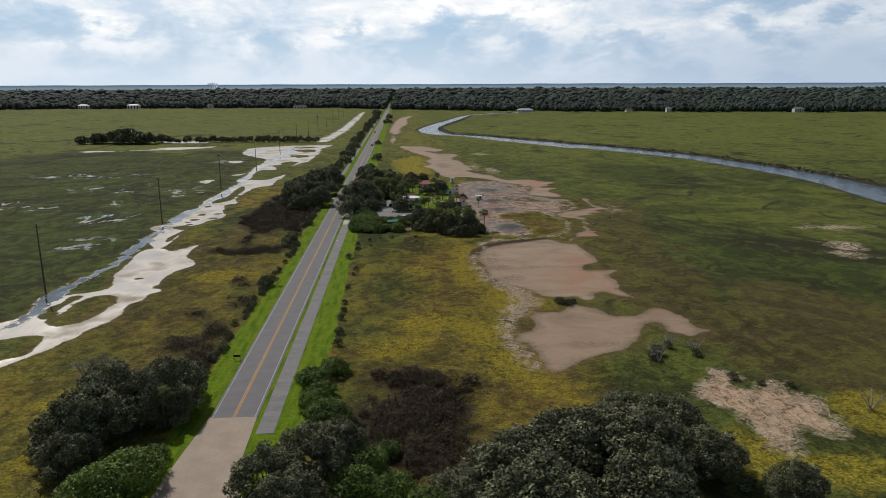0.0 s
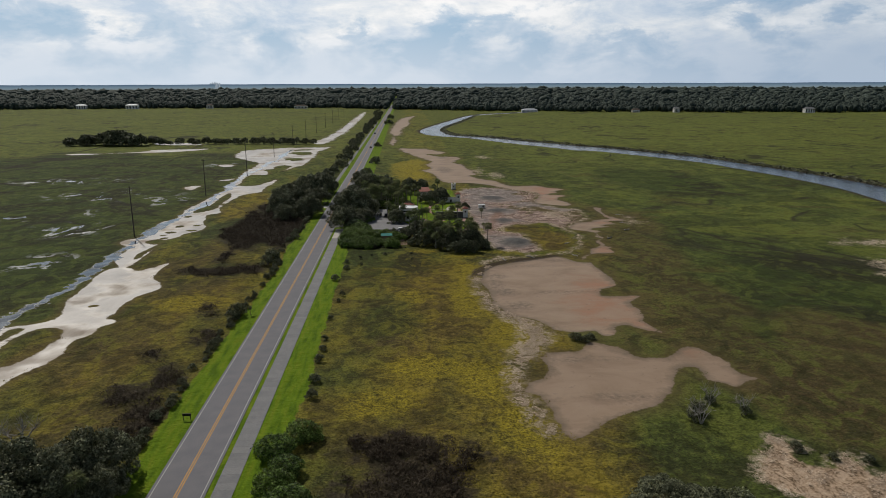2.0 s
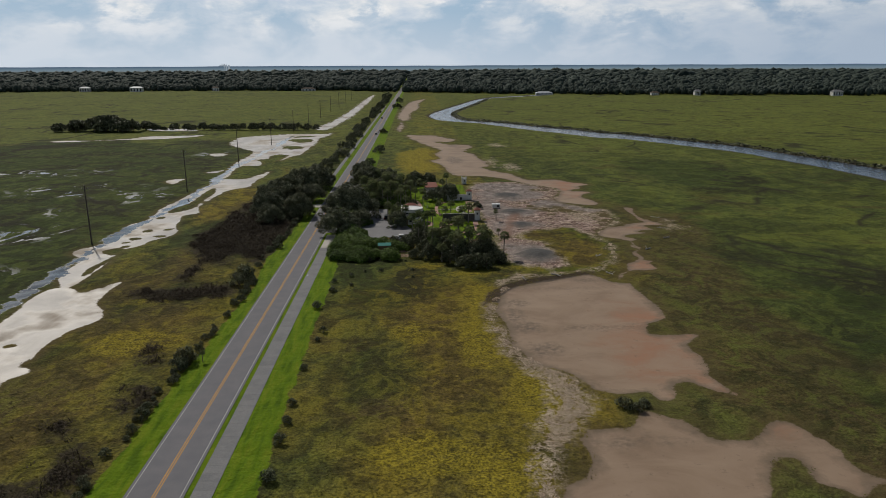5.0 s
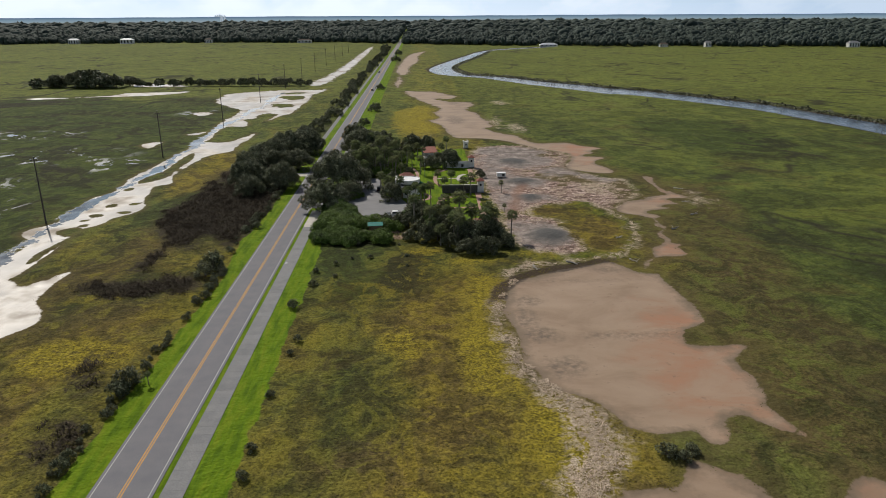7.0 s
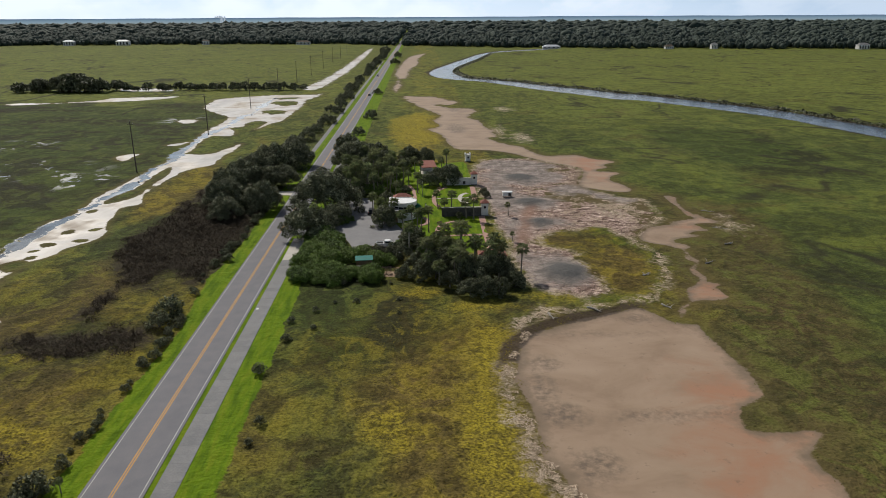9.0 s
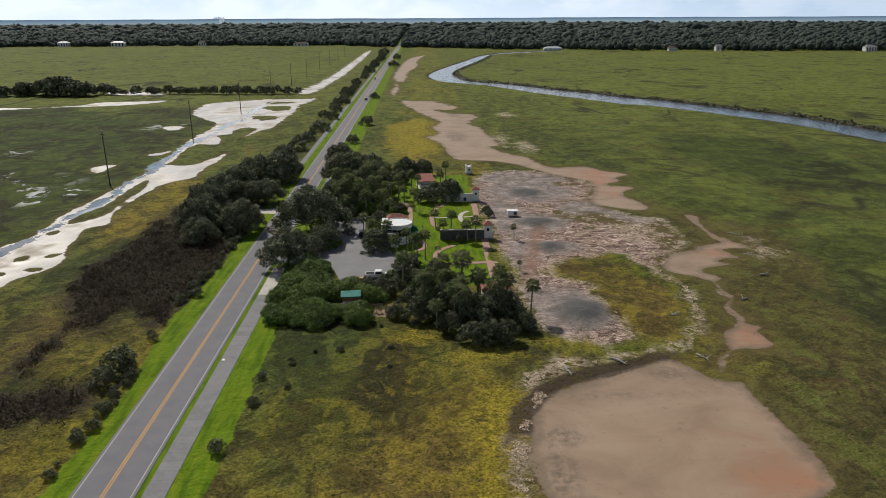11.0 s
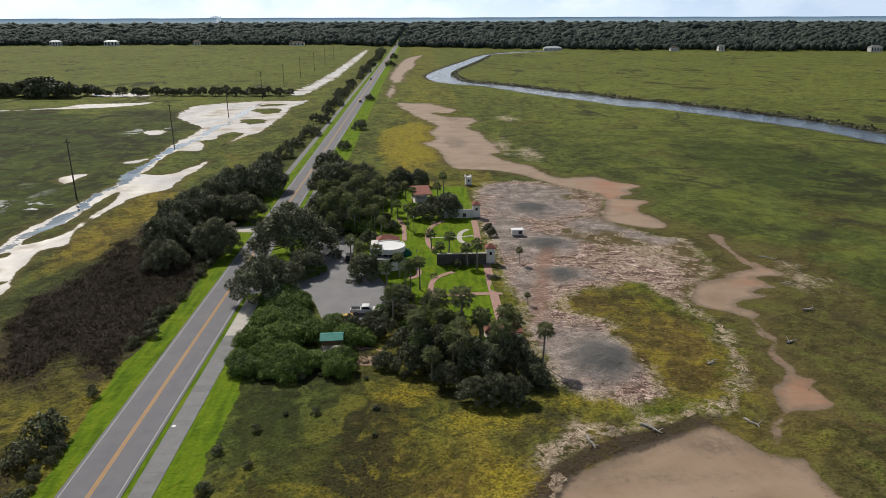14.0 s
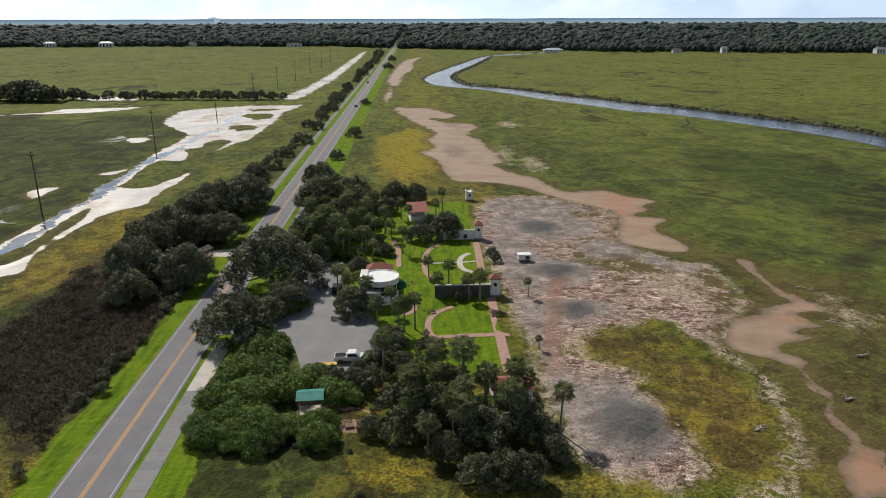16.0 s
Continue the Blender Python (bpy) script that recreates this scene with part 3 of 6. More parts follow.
PAN_STREAM = [(73.7, 280.2), (75, 279.7), (74, 273.9), (74.2, 269.3), (71.8, 265.5), (71.5, 263.2), (72.3, 260.3), (71.4, 257.5), (73.9, 255.7), (71.1, 254.4), (71.7, 252.2), (71.8, 248.1), (68.9, 246.6), (65.6, 246.7), (63, 245.3), (61.3, 243.6), (60.2, 240.8), (58.2, 238.2), (59.1, 241.4), (60.3, 243.9), (63.2, 247.2), (64.5, 251.8), (66.2, 255), (69.3, 257.1), (70.3, 260.1), (69.8, 262.8), (70.4, 265.6), (72.7, 269.2), (72.3, 272.7)]
PAN_TAIL = [(24, 1264), (12, 1121), (11, 991), (2, 907), (1, 797), (-7, 781), (-3, 723), (-7, 655), (-15, 691), (-12, 781), (-18, 839), (-16, 948), (-13, 1042), (-4, 1175)]
TAN_PANS = [PAN_NORTH, PAN_SOUTH, PAN_FAR, PAN_EAST, PAN_STREAM, PAN_TAIL]
SHELL = [(32, 389), (42, 397), (53, 396), (59, 388), (68, 378), (68, 367), (64, 355), (65, 347), (68, 339), (72, 332), (78.2, 327.6), (77.6, 315.8), (77.4, 308.7), (73.3, 302.4), (68, 295.2), (64.8, 289.9), (62.4, 290.7), (61.1, 294.9), (60.1, 298.4), (56, 300), (49.4, 297.4), (43.2, 294.8), (39, 290.9), (38.3, 287.2), (39.6, 283.5), (43, 281), (46.1, 277.6), (45.1, 272.5), (46.9, 267.6), (47.5, 262.4), (47.5, 258.3), (47.4, 254.6), (48.3, 252.4), (45.6, 250.9), (42.3, 250.4), (39.5, 251.4), (36.2, 253.6), (33.6, 256.6), (32.6, 259.7), (32.3, 264.7), (31.1, 270.1), (31.5, 278.2), (32.1, 285), (31.7, 292.6), (29.9, 304.2), (30.3, 317.8), (30, 334), (28, 354)]
SAND_PATCH = [(53.4, 113.5), (60.6, 123.7), (61.2, 117.3), (63.9, 115.2), (69, 117.6), (69.3, 112.4), (72, 111.6), (72, 107.7), (70.3, 103.6), (68.9, 97.1), (66.5, 99), (65.2, 101.5), (62.5, 99.8), (58.7, 95.3), (58.9, 93.4), (56.9, 95.1), (57, 98.7), (57.5, 103.4), (56.6, 107.7), (54.6, 110)]
SALT_NEAR = [(-96.1, 162.9), (-93.6, 165.6), (-93.6, 173), (-95.2, 181.1), (-95.4, 189.4), (-92.4, 188.6), (-90.6, 182.8), (-89.3, 185.8), (-85.9, 186.6), (-83.5, 188), (-82.1, 193.9), (-86, 205.6), (-86.5, 216.3), (-88.8, 229.7), (-88.6, 237), (-83.3, 238.3), (-77.4, 234.5), (-72.6, 243.5), (-72.1, 231.7), (-71.2, 226.1), (-67.5, 221.4), (-65.9, 214.1), (-69.1, 207.6), (-70.4, 200.8), (-69.1, 194.7), (-70.2, 190.3), (-66.3, 187.3), (-68.8, 184.3), (-68.6, 179.3), (-71.1, 174.6), (-69.9, 170), (-70.2, 163.6), (-73.5, 155.9), (-73.2, 151.9), (-75.4, 148.5), (-76.5, 143.9), (-78.7, 139.1), (-80.9, 134.8), (-83.4, 127.9), (-86.3, 132.9), (-82.7, 138.1), (-79.4, 142.2), (-79.9, 149.8), (-81.1, 153.1), (-84, 153.7), (-87.8, 152.1), (-89.8, 151.2), (-96.5, 150.3), (-100, 156.2)]
SALT_MIDDLE = [(-91.9, 250.4), (-92.4, 258.8), (-93.9, 267.5), (-99.3, 273.2), (-98.6, 278.9), (-95.8, 282.6), (-94.8, 287.7), (-95.7, 296.2), (-95.3, 304.7), (-97.3, 313.3), (-94.4, 316.9), (-94.4, 328.8), (-95.9, 340.2), (-95.3, 355.6), (-94.6, 371.7), (-93.1, 403.2), (-92.4, 416.3), (-86.2, 414.3), (-80, 412.4), (-76.3, 421.3), (-73.4, 441), (-72.6, 418), (-76, 406.3), (-72.2, 395), (-77.4, 386.3), (-81.4, 376.7), (-82, 360), (-82.4, 345.9), (-79, 332.1), (-82.9, 328.1), (-81.5, 320), (-80.2, 310.9), (-76.1, 297), (-80.9, 288.1), (-81.4, 282.4), (-84.2, 277.6), (-84.8, 271.5), (-83.6, 260.5), (-83, 248.4), (-83.6, 240.3), (-84.8, 237.6)]
SALT_FAR = [(-129, 577), (-134, 616), (-132, 630), (-124, 636), (-102, 650), (-72, 652), (-65, 658), (-66, 636), (-70, 618), (-68, 586), (-68, 552), (-68, 532), (-68, 514), (-72, 506), (-74, 495), (-76, 482), (-76, 495), (-75, 509), (-82, 515), (-86, 505), (-85, 492), (-94, 491), (-87, 481), (-83, 463), (-93, 464), (-94, 452), (-93, 440), (-91, 423), (-92, 416), (-82, 415), (-78, 420), (-75, 432), (-74, 414), (-74, 400), (-80, 394), (-83, 390), (-81, 376), (-83, 368), (-88, 388), (-91, 405), (-95, 430), (-98, 456), (-100, 477), (-100, 499), (-100, 519), (-103, 534), (-114, 550)]
SALT_ROADSIDE = [(-87, 696), (-85, 733), (-80, 808), (-79, 953), (-80, 1128), (-80, 1383), (-73, 1445), (-67, 1224), (-65, 1016), (-64, 868), (-67, 780), (-69, 715), (-75, 684)]
PALE_PANS = [SALT_NEAR, SALT_MIDDLE, SALT_FAR, SALT_ROADSIDE] + [
    [(-242, 609), (-231, 619), (-218, 621), (-213, 641), (-189, 643), (-169, 648), (-174, 633), (-185, 625), (-202, 617), (-215, 615), (-232, 613), (-264, 600), (-272, 613)],
    [(-234, 712), (-220, 720), (-190, 698), (-186, 686), (-225, 692)],
    [(-117, 407), (-117, 415), (-111, 417), (-111, 410), (-112, 402)],
    [(-128, 521), (-118, 522), (-116, 510), (-121, 508)],
    [(-107, 439), (-99, 447), (-102, 437)],
]
PAN_ISLANDS = [
    [(-85.3, 162.2), (-85.3, 166.3), (-84.6, 169.7), (-85, 176.1), (-83.4, 182.3), (-79.7, 184.1), (-76, 181.8), (-74.6, 174.9), (-75, 169), (-76.6, 163.2), (-79.2, 160.2), (-82, 159.2)],
    [(-89.6, 166.6), (-90.7, 171.9), (-89.8, 175.9), (-88.7, 178.7), (-89.3, 184.2), (-85.8, 184), (-85.8, 180.5), (-86.6, 178.1), (-86.6, 173.4), (-85.7, 166.3), (-87, 164.3)],
    [(-85, 248.5), (-86.6, 255.9), (-85.7, 263.4), (-85.6, 270), (-84.4, 265.6), (-84, 258.3), (-84.2, 250.8)],
    [(-90.5, 274.8), (-88.7, 278.9), (-84.2, 277.6), (-84.2, 273.4), (-86, 271)],
    [(-91, 333), (-91, 345), (-88, 353), (-86, 360), (-86, 374), (-84, 360), (-84, 348), (-85, 340), (-87, 334)],
]
FAR_ISLANDS = [
    [(-88.8, 333.7), (-88.8, 345.4), (-88.4, 353.4), (-88.5, 363.2), (-89.5, 374.1), (-89.3, 383.4), (-88.2, 389.7), (-84.7, 377.8), (-84.1, 366.5), (-84.8, 359.7), (-83.9, 351.1), (-83.4, 343.3), (-85.1, 337)],
    [(-91, 600), (-89, 611), (-74, 607), (-73, 591), (-80, 584)],
    [(-88, 553), (-86, 562), (-74, 559), (-74, 546), (-80, 542)],
    [(-94, 625), (-87, 634), (-75, 633), (-80, 622)],
]
TUSSOCKS = [(-90, 324, 1.6, 2.2), (-87, 302, 1.5, 2.4), (-87, 291, 2.2, 2.0), (-88, 286, 1.6, 1.4), (-86, 281, 1.4, 1.4), (-80, 294, 2.4, 1.6), (-81, 304, 1.6, 1.8), (-77, 200, 1.2, 1.0)]
CREEK = [(-93, 157.2), (-92, 167.6), (-93.2, 178.5), (-93.6, 188.7), (-92.4, 199.9), (-91, 212.5), (-91.4, 226.8), (-92.5, 243.2), (-93, 260), (-94.5, 280), (-95, 300), (-93, 320), (-93, 339), (-91, 349), (-92, 358), (-91, 367), (-94, 380), (-93, 391), (-92, 403), (-95, 420), (-95, 433), (-96, 451), (-97, 464), (-96, 473), (-94, 493), (-94, 507), (-95, 533), (-92, 549), (-94, 600), (-94, 634)]
RIVER_BANK = [(121, 1248), (85, 1074), (48, 909), (47, 840), (57, 792), (79, 770), (99, 744), (120, 707), (140, 682), (159, 649), (176, 631), (202, 587), (228, 541), (239, 500), (258, 418), (260, 359), (266, 280), (262, 180), (240, 60)]
RIVER = [(200, 60), (222, 200), (226, 310), (234, 380), (230, 430), (221, 473), (212, 512), (189, 556), (164, 597), (147, 609), (132, 634), (115, 662), (99, 688), (83, 722), (64, 756), (37, 783), (25, 811), (21, 875), (46, 994), (72, 1099), (106, 1233), (150, 1320), (240, 1400), (250, 1385), (160, 1300)] + RIVER_BANK
GREY_DISCS = [(39, 266, 9, 11), (42, 305, 8, 6), (42, 327, 10, 9), (46, 364, 15, 14), (44, 384, 16, 10), (35, 335, 6, 22), (33, 288, 2.5, 26), (60, 343, 8, 7), (72, 333, 6, 7), (36, 303, 4, 8)]
MOUNDS = [(41.5, 264.0, 6.2, 8.0, 1.5), (42.5, 305.5, 4.2, 4.5, 0.8), (42.8, 327, 6.0, 5.5, 1.1), (44.5, 362, 6.5, 6.5, 1.0)]
TRAIL = [(33.1, 280.3), (35.6, 292.4), (38.4, 303.9), (41.6, 317.3), (43, 321.8)]
LUSH_DISCS = [(65.0, 272, 2.4, 6), (61, 259, 2.4, 5), (47, 247.6, 9, 2), (60, 297, 3, 3), (58, 296, 3, 3), (61, 286, 3, 4), (68, 300, 2, 3), (29, 336, 2.5, 7), (29, 292, 3, 9), (29, 305, 3, 6)]
BRIGHT_DISCS = [(54.3, 288, 5.0, 2.4), (7, 485, 15, 60), (9, 500, 4, 24), (17, 440, 4, 12), (33, 251, 9, 4), (22, 246, 12, 4), (10, 254, 5, 3), (22, 225, 5, 14), (20, 200, 6, 16), (28, 175, 6, 12), (18, 150, 7, 10), (8, 155, 10, 7), (22, 128, 7, 10), (4, 203, 5, 6), (54, 93, 6, 9), (64, 88, 9, 6), (80, 104, 9, 10), (-60, 118, 6, 6), (-56, 103, 5, 9), (-52, 200, 9, 7), (-58, 228, 7, 5), (-2, 140, 7, 6)]
BROWN_DISCS = [(73, 200, 15, 42), (78, 255, 16, 40), (94, 300, 11, 30), (-55, 212, 12, 18), (-60, 172, 12, 24), (-66, 240, 9, 20), (-52, 132, 14, 12), (14, 192, 9, 9), (0, 168, 9, 9), (52, 266, 7, 12), (57, 276, 6, 9), (46, 287, 6, 4), (80, 138, 16, 30), (100, 150, 20, 34), (67, 180, 10, 14), (74, 165, 9, 10), (66, 225, 6, 12), (58, 168, 12, 4), (66, 205, 6, 10), (82, 285, 7, 20), (80, 258, 7, 22), (72, 318, 8, 10), (84, 312, 9, 16), (74, 300, 8, 20), (60, 335, 14, 14), (57, 374, 12, 6), (73, 272, 7, 24), (-62, 262, 9, 18), (70, 205, 9, 26), (70, 245, 9, 20), (62, 168, 14, 8), (80, 330, 8, 20), (30, 245, 10, 6), (12, 178, 8, 10), (20, 118, 8, 6), (-72, 200, 6, 30), (-74, 165, 6, 18), (-62, 270, 8, 12), (8, 210, 8, 14), (104, 308, 4, 3)]
BRUSH_AREAS = [
    [(-64.9, 230), (-64.8, 236.6), (-57, 236.9), (-48.5, 239.2), (-42.7, 240.8), (-39.7, 235.3), (-40.9, 230.4), (-45.8, 227.6), (-51.1, 226.3), (-57, 226.6), (-61.3, 229.9)],
    [(-66.7, 279.9), (-68, 297.9), (-65.4, 311.5), (-65, 336), (-48, 314.2), (-37.9, 313.7), (-36.9, 286.9), (-37.5, 268), (-41, 258.8), (-48, 268.5), (-48.9, 257), (-55.3, 259.5), (-53.7, 246.9), (-54.9, 239.6), (-59, 247.2), (-58.3, 264.2)],
    [(-54.2, 149.5), (-47.2, 150.8), (-47.3, 160.4), (-40.7, 157.9), (-41, 148.6), (-44.3, 140.5), (-49.6, 140.8)],
    [(-53.2, 164.9), (-51.3, 167.8), (-47.6, 165.4), (-48.8, 161.3)],
    [(-45.6, 175.7), (-43, 180.5), (-38.7, 177.7), (-39.4, 170.6), (-43.4, 169.5)],
    [(-50.8, 197.6), (-47.6, 201.6), (-42.8, 194), (-44.5, 187.4)],
]
BRUSH_DISCS = [(-50, 315, 12, 14), (-46, 330, 14, 16), (-54, 345, 12, 20), (-50, 370, 12, 18), (-42, 136, 4, 8), (3, 112, 8, 14), (4, 98, 7, 10), (0, 124, 8, 6), (12, 121, 2.5, 4), (8, 116, 2, 2), (-6, 105, 6, 12)]
POOL_DISCS = [(-146, 385, 26, 15), (-112, 366, 9, 10), (-168, 330, 30, 12), (-122, 516, 10, 14), (-190, 440, 26, 10), (-128, 300, 12, 12), (-112, 245, 8, 9)]
DEEP_DISCS = [(-4, 247, 17, 22), (-60, 232, 9, 14), (-150, 470, 46, 130), (94, 140, 26, 44), (112, 185, 24, 44), (-185, 360, 86, 220), (-128, 230, 30, 90), (-240, 520, 70, 90), (122, 200, 26, 50), (150, 420, 30, 50)]
SMUDGES = [(28, 222, 3.5, 2), (29, 206, 4, 3), (31, 193, 4, 3.5), (40, 233, 8, 0.8), (27, 213, 2, 4), (45, 205, 6, 1), (35, 158, 8, 1.2), (40, 140, 6, 1.5), (50, 239, 3, 1.5), (30, 560, 4, 12), (28, 480, 5, 14)]
WRACK = [(33, 243), (27, 236), (27, 230.4), (22.2, 214.3), (23.2, 204.3), (24.2, 193.7), (28.2, 185.3), (31.3, 178.1), (31.6, 169.8), (29.6, 165.8), (25.1, 155.4), (22.8, 144.3), (24.5, 135.8), (26, 128.2)]
WRACK_EAST = [(61.3, 295.4), (62.9, 289.2), (64.4, 283.1), (66.1, 275.7), (64.5, 265.1), (62.8, 258.5), (57.5, 251.4), (52.9, 248), (46.7, 245.8), (40.3, 244.1), (33.6, 243.4)]
FAR_WRACK = [(152, 226, 5, 8), (146, 214, 4, 5), (166, 256, 11, 4), (62, 556, 5, 9), (57, 450, 4, 10), (48, 470, 3, 12), (95, 300, 3, 5), (66, 318, 5, 7)]
LOT = [(-17, 336), (-6, 335), (-4.5, 310), (2, 305), (4, 299), (4, 278), (-7, 280), (-10, 290), (-13, 297), (-25, 296), (-25, 302), (-17, 306)]
GARDEN = [(-2, 386), (27, 392), (27, 345), (27, 312), (26, 282), (14, 276), (5, 283), (4, 300), (2, 306), (-3, 310), (-4, 336), (-6, 352)]
VERGE_LEFT = [(-20, -41), (90, -38.5), (150, -38.2), (187, -37.6), (235, -36.2), (262, -38.6), (290, -37), (400, -38), (700, -37), (1500, -36)]
VERGE_RIGHT = [(-20, -15), (90, -17), (130, -16.5), (147, -15.8), (190, -16.6), (235, -17), (270, -17.3), (400, -17), (700, -18), (1500, -20)]


def fields(x, y):
    """What grows or lies at each place: signed distances in metres, positive inside."""
    f = {}
    least = np.full(x.shape, -15.0)
    pan = least
    for o in TAN_PANS:
        pan = np.maximum(pan, distance(spline(o, 3), x, y) - (0.1 if o is PAN_STREAM else 3.0 if o is PAN_TAIL else 0.0))
    sand = distance(spline(SAND_PATCH, 4), x, y)
    f["pan"] = pan
    salt = least
    for o in PALE_PANS:
        salt = np.maximum(salt, distance(spline(o, 3), x, y) - (2.0 if o is SALT_ROADSIDE else 0.0))
    for o in PAN_ISLANDS + FAR_ISLANDS:
        salt = np.minimum(salt, -distance(spline(o, 4), x, y))
    for d in TUSSOCKS:
        salt = np.minimum(salt, -disc(x, y, *d))
    f["salt"] = salt
    f["sand"] = sand
    f["shell"] = np.maximum(distance(spline(SHELL, 3), x, y), sand)
    for name, discs in (("grey", GREY_DISCS), ("mound", [m[:4] for m in MOUNDS]), ("lush", LUSH_DISCS), ("smudge", SMUDGES), ("deep", DEEP_DISCS), ("bright", BRIGHT_DISCS), ("brown", BROWN_DISCS), ("brush", BRUSH_DISCS)):
        v = least
        for d in discs:
            v = np.maximum(v, disc(x, y, *d))
        f[name] = v
    for o in BRUSH_AREAS:
        f["brush"] = np.maximum(f["brush"], distance(spline(o, 4), x, y))
    left = np.interp(y, [p[0] for p in VERGE_LEFT], [p[1] for p in VERGE_LEFT])
    right = np.interp(y, [p[0] for p in VERGE_RIGHT], [p[1] for p in VERGE_RIGHT])
    verge = np.clip(np.minimum(x - left, right - x), -15, 15)
    f["lot"] = distance(np.array(LOT, float), x, y)
    f["lawn"] = np.maximum(verge, distance(np.array(GARDEN, float), x, y))
    f["creek"] = 1.5 + 0.8 * np.sin(y * 0.11) - distance(spline(CREEK, 5, False), x, y, False)
    f["wrack"] = np.maximum(1.7 + 1.8 * np.clip((190 - y) / 8, 0, 1) * np.clip((y - 155) / 8, 0, 1) - np.minimum(distance(spline(WRACK, 4, False), x, y, False), distance(spline(WRACK_EAST, 4, False), x, y, False) + 0.9), 0.5 - np.abs(f["shell"] + 0.5))
    east = np.clip((x + 8) * 0.24, -0.2, 4.0) - 3.5 * np.clip((y - 232) / 14, 0, 1) + 9 * np.clip((36 - x) / 8, -1, 0) + 5 * np.clip(disc(x, y, 10, 470, 16, 70) / 8, 0, 1)
    for d in FAR_WRACK:
        f["wrack"] = np.maximum(f["wrack"], disc(x, y, *d) * 0.5)
    west = 1.2 - 4.0 * np.clip((y - 262) / 16, 0, 1) + 6.5 * np.clip(disc(x, y, -72, 352, 12, 50) / 4, 0, 1) - 6 * np.clip((-x - 78) / 10, 0, 1)
    f["gold"] = np.clip(np.maximum(np.where(x > ROAD, east, west), disc(x, y, 50, 274, 17, 30) * 0.35), -8, 6)
    f["red"] = np.maximum(np.maximum(disc(x, y, 80, 380, 14, 24), disc(x, y, 89, 312, 14, 16)), np.maximum(disc(x, y, 68, 252, 9, 14), disc(x, y, 58, 192, 14, 26)))
    pools = least
    for d in POOL_DISCS:
        pools = np.maximum(pools, disc(x, y, *d))
    f["pools"] = pools
    f["trail"] = 1.6 - distance(spline(TRAIL, 4, False), x, y, False)
    f["rim"] = np.minimum(1.5 - np.abs(pan + 1.1), np.minimum(np.minimum(y - 222, 52 - x), 250 - y) * 0.3)
    f["wild"] = np.clip(np.maximum(-100 - x, x - 90) * 0.3, -12, 12)
    f["river"] = distance(spline(RIVER, 5), x, y)
    return f


def lift(x, y, f):
    """Height of the ground."""
    wave = 0.10 * np.sin(x * 0.21 + 1.3 * np.sin(y * 0.13)) + 0.08 * np.sin(y * 0.31 + x * 0.12) + 0.05 * np.sin(x * 0.9) * np.sin(y * 0.8)
    bare = np.maximum(np.maximum(f["pan"], f["salt"]), f["shell"])
    flat = np.clip(0.5 - np.maximum(np.maximum(bare, f["lawn"]), f["lot"] + 2.5) / 3.0, 0, 1)
    z = 0.12 + wave * flat
    z -= 0.17 * np.clip(0.5 + np.maximum(f["pan"], f["salt"]) / 3.0, 0, 1)
    z -= 1.3 * np.clip(0.5 + f["river"] / 6.0, 0, 1)
    for cx, cy, rx, ry, h in MOUNDS:
        z = z + h * np.exp(-2.0 * (((x - cx) / rx) ** 2 + ((y - cy) / ry) ** 2))
    near = np.clip((x - ROAD + 12) / 4, 0, 1) * np.clip((ROAD + 16 - x) / 4, 0, 1)
    z = z * (1 - near) + 0.1 * near
    return np.where(f["lot"] > -2.5, 0.08, z)


def grow(a, b, step, ratio=1.09, limit=120.0):
    out = [a]
    sign = 1 if b > a else -1
    while (b - out[-1]) * sign > step:
        out.append(out[-1] + sign * step)
        step = min(step * ratio, limit)
    return out + [b]


def build_ground():
    xs = np.array(sorted(set(grow(-100, -4600, 1.6) + list(np.arange(-100, 94, 1.25)) + grow(94, 300, 1.6, 1.03, 6) + grow(300, 4600, 7))))
    ys = np.array(sorted(set(grow(84, -400, 3) + list(np.arange(84, 310, 1.25)) + grow(310, 1300, 1.5, 1.012, 9) + grow(1300, 4990, 11))))
    x, y = np.meshgrid(xs, ys)
    x, y = x.ravel(), y.ravel()
    f = fields(x, y)
    z = lift(x, y, f)
    nx, ny = len(xs), len(ys)
    i = (np.arange(ny - 1)[:, None] * nx + np.arange(nx - 1)[None, :]).ravel()
    me = mesh_from("ground", np.stack([x, y, z], 1), np.stack([i, i + 1, i + nx + 1, i + nx], 1), [MAT_GROUND], True)
    for k, v in f.items():
        attribute(me, k, v)
    tagged(new("ground", me), "flat green and golden salt marsh with bare mud pans", "marsh", kind="structure")


build_ground()


def water_sheet():
    m, g = material("river_water")
    p = g.pos()
    finish(g, g.mix(g.step(g.noise(p, 0.02, 4), 0.35, 0.65), (0.030, 0.040, 0.055), (0.05, 0.055, 0.065)), 0.16, g.bump(g.noise(g.scaled(p, (1, 0.5, 1)), 0.9, 4), 0.9, 0.5))
    g.b.inputs["Specular IOR Level"].default_value = 0.5
    line = spline(RIVER, 5)
    bm = bmesh.new()
    bm.faces.new([bm.verts.new((x, y, -0.42)) for x, y in line])
    bmesh.ops.triangulate(bm, faces=bm.faces)
    bmesh.ops.recalc_face_normals(bm, faces=bm.faces)
    tagged(part("water", bm, m), "smooth blue-grey tidal river winding through the marsh", "river", kind="structure")


water_sheet()


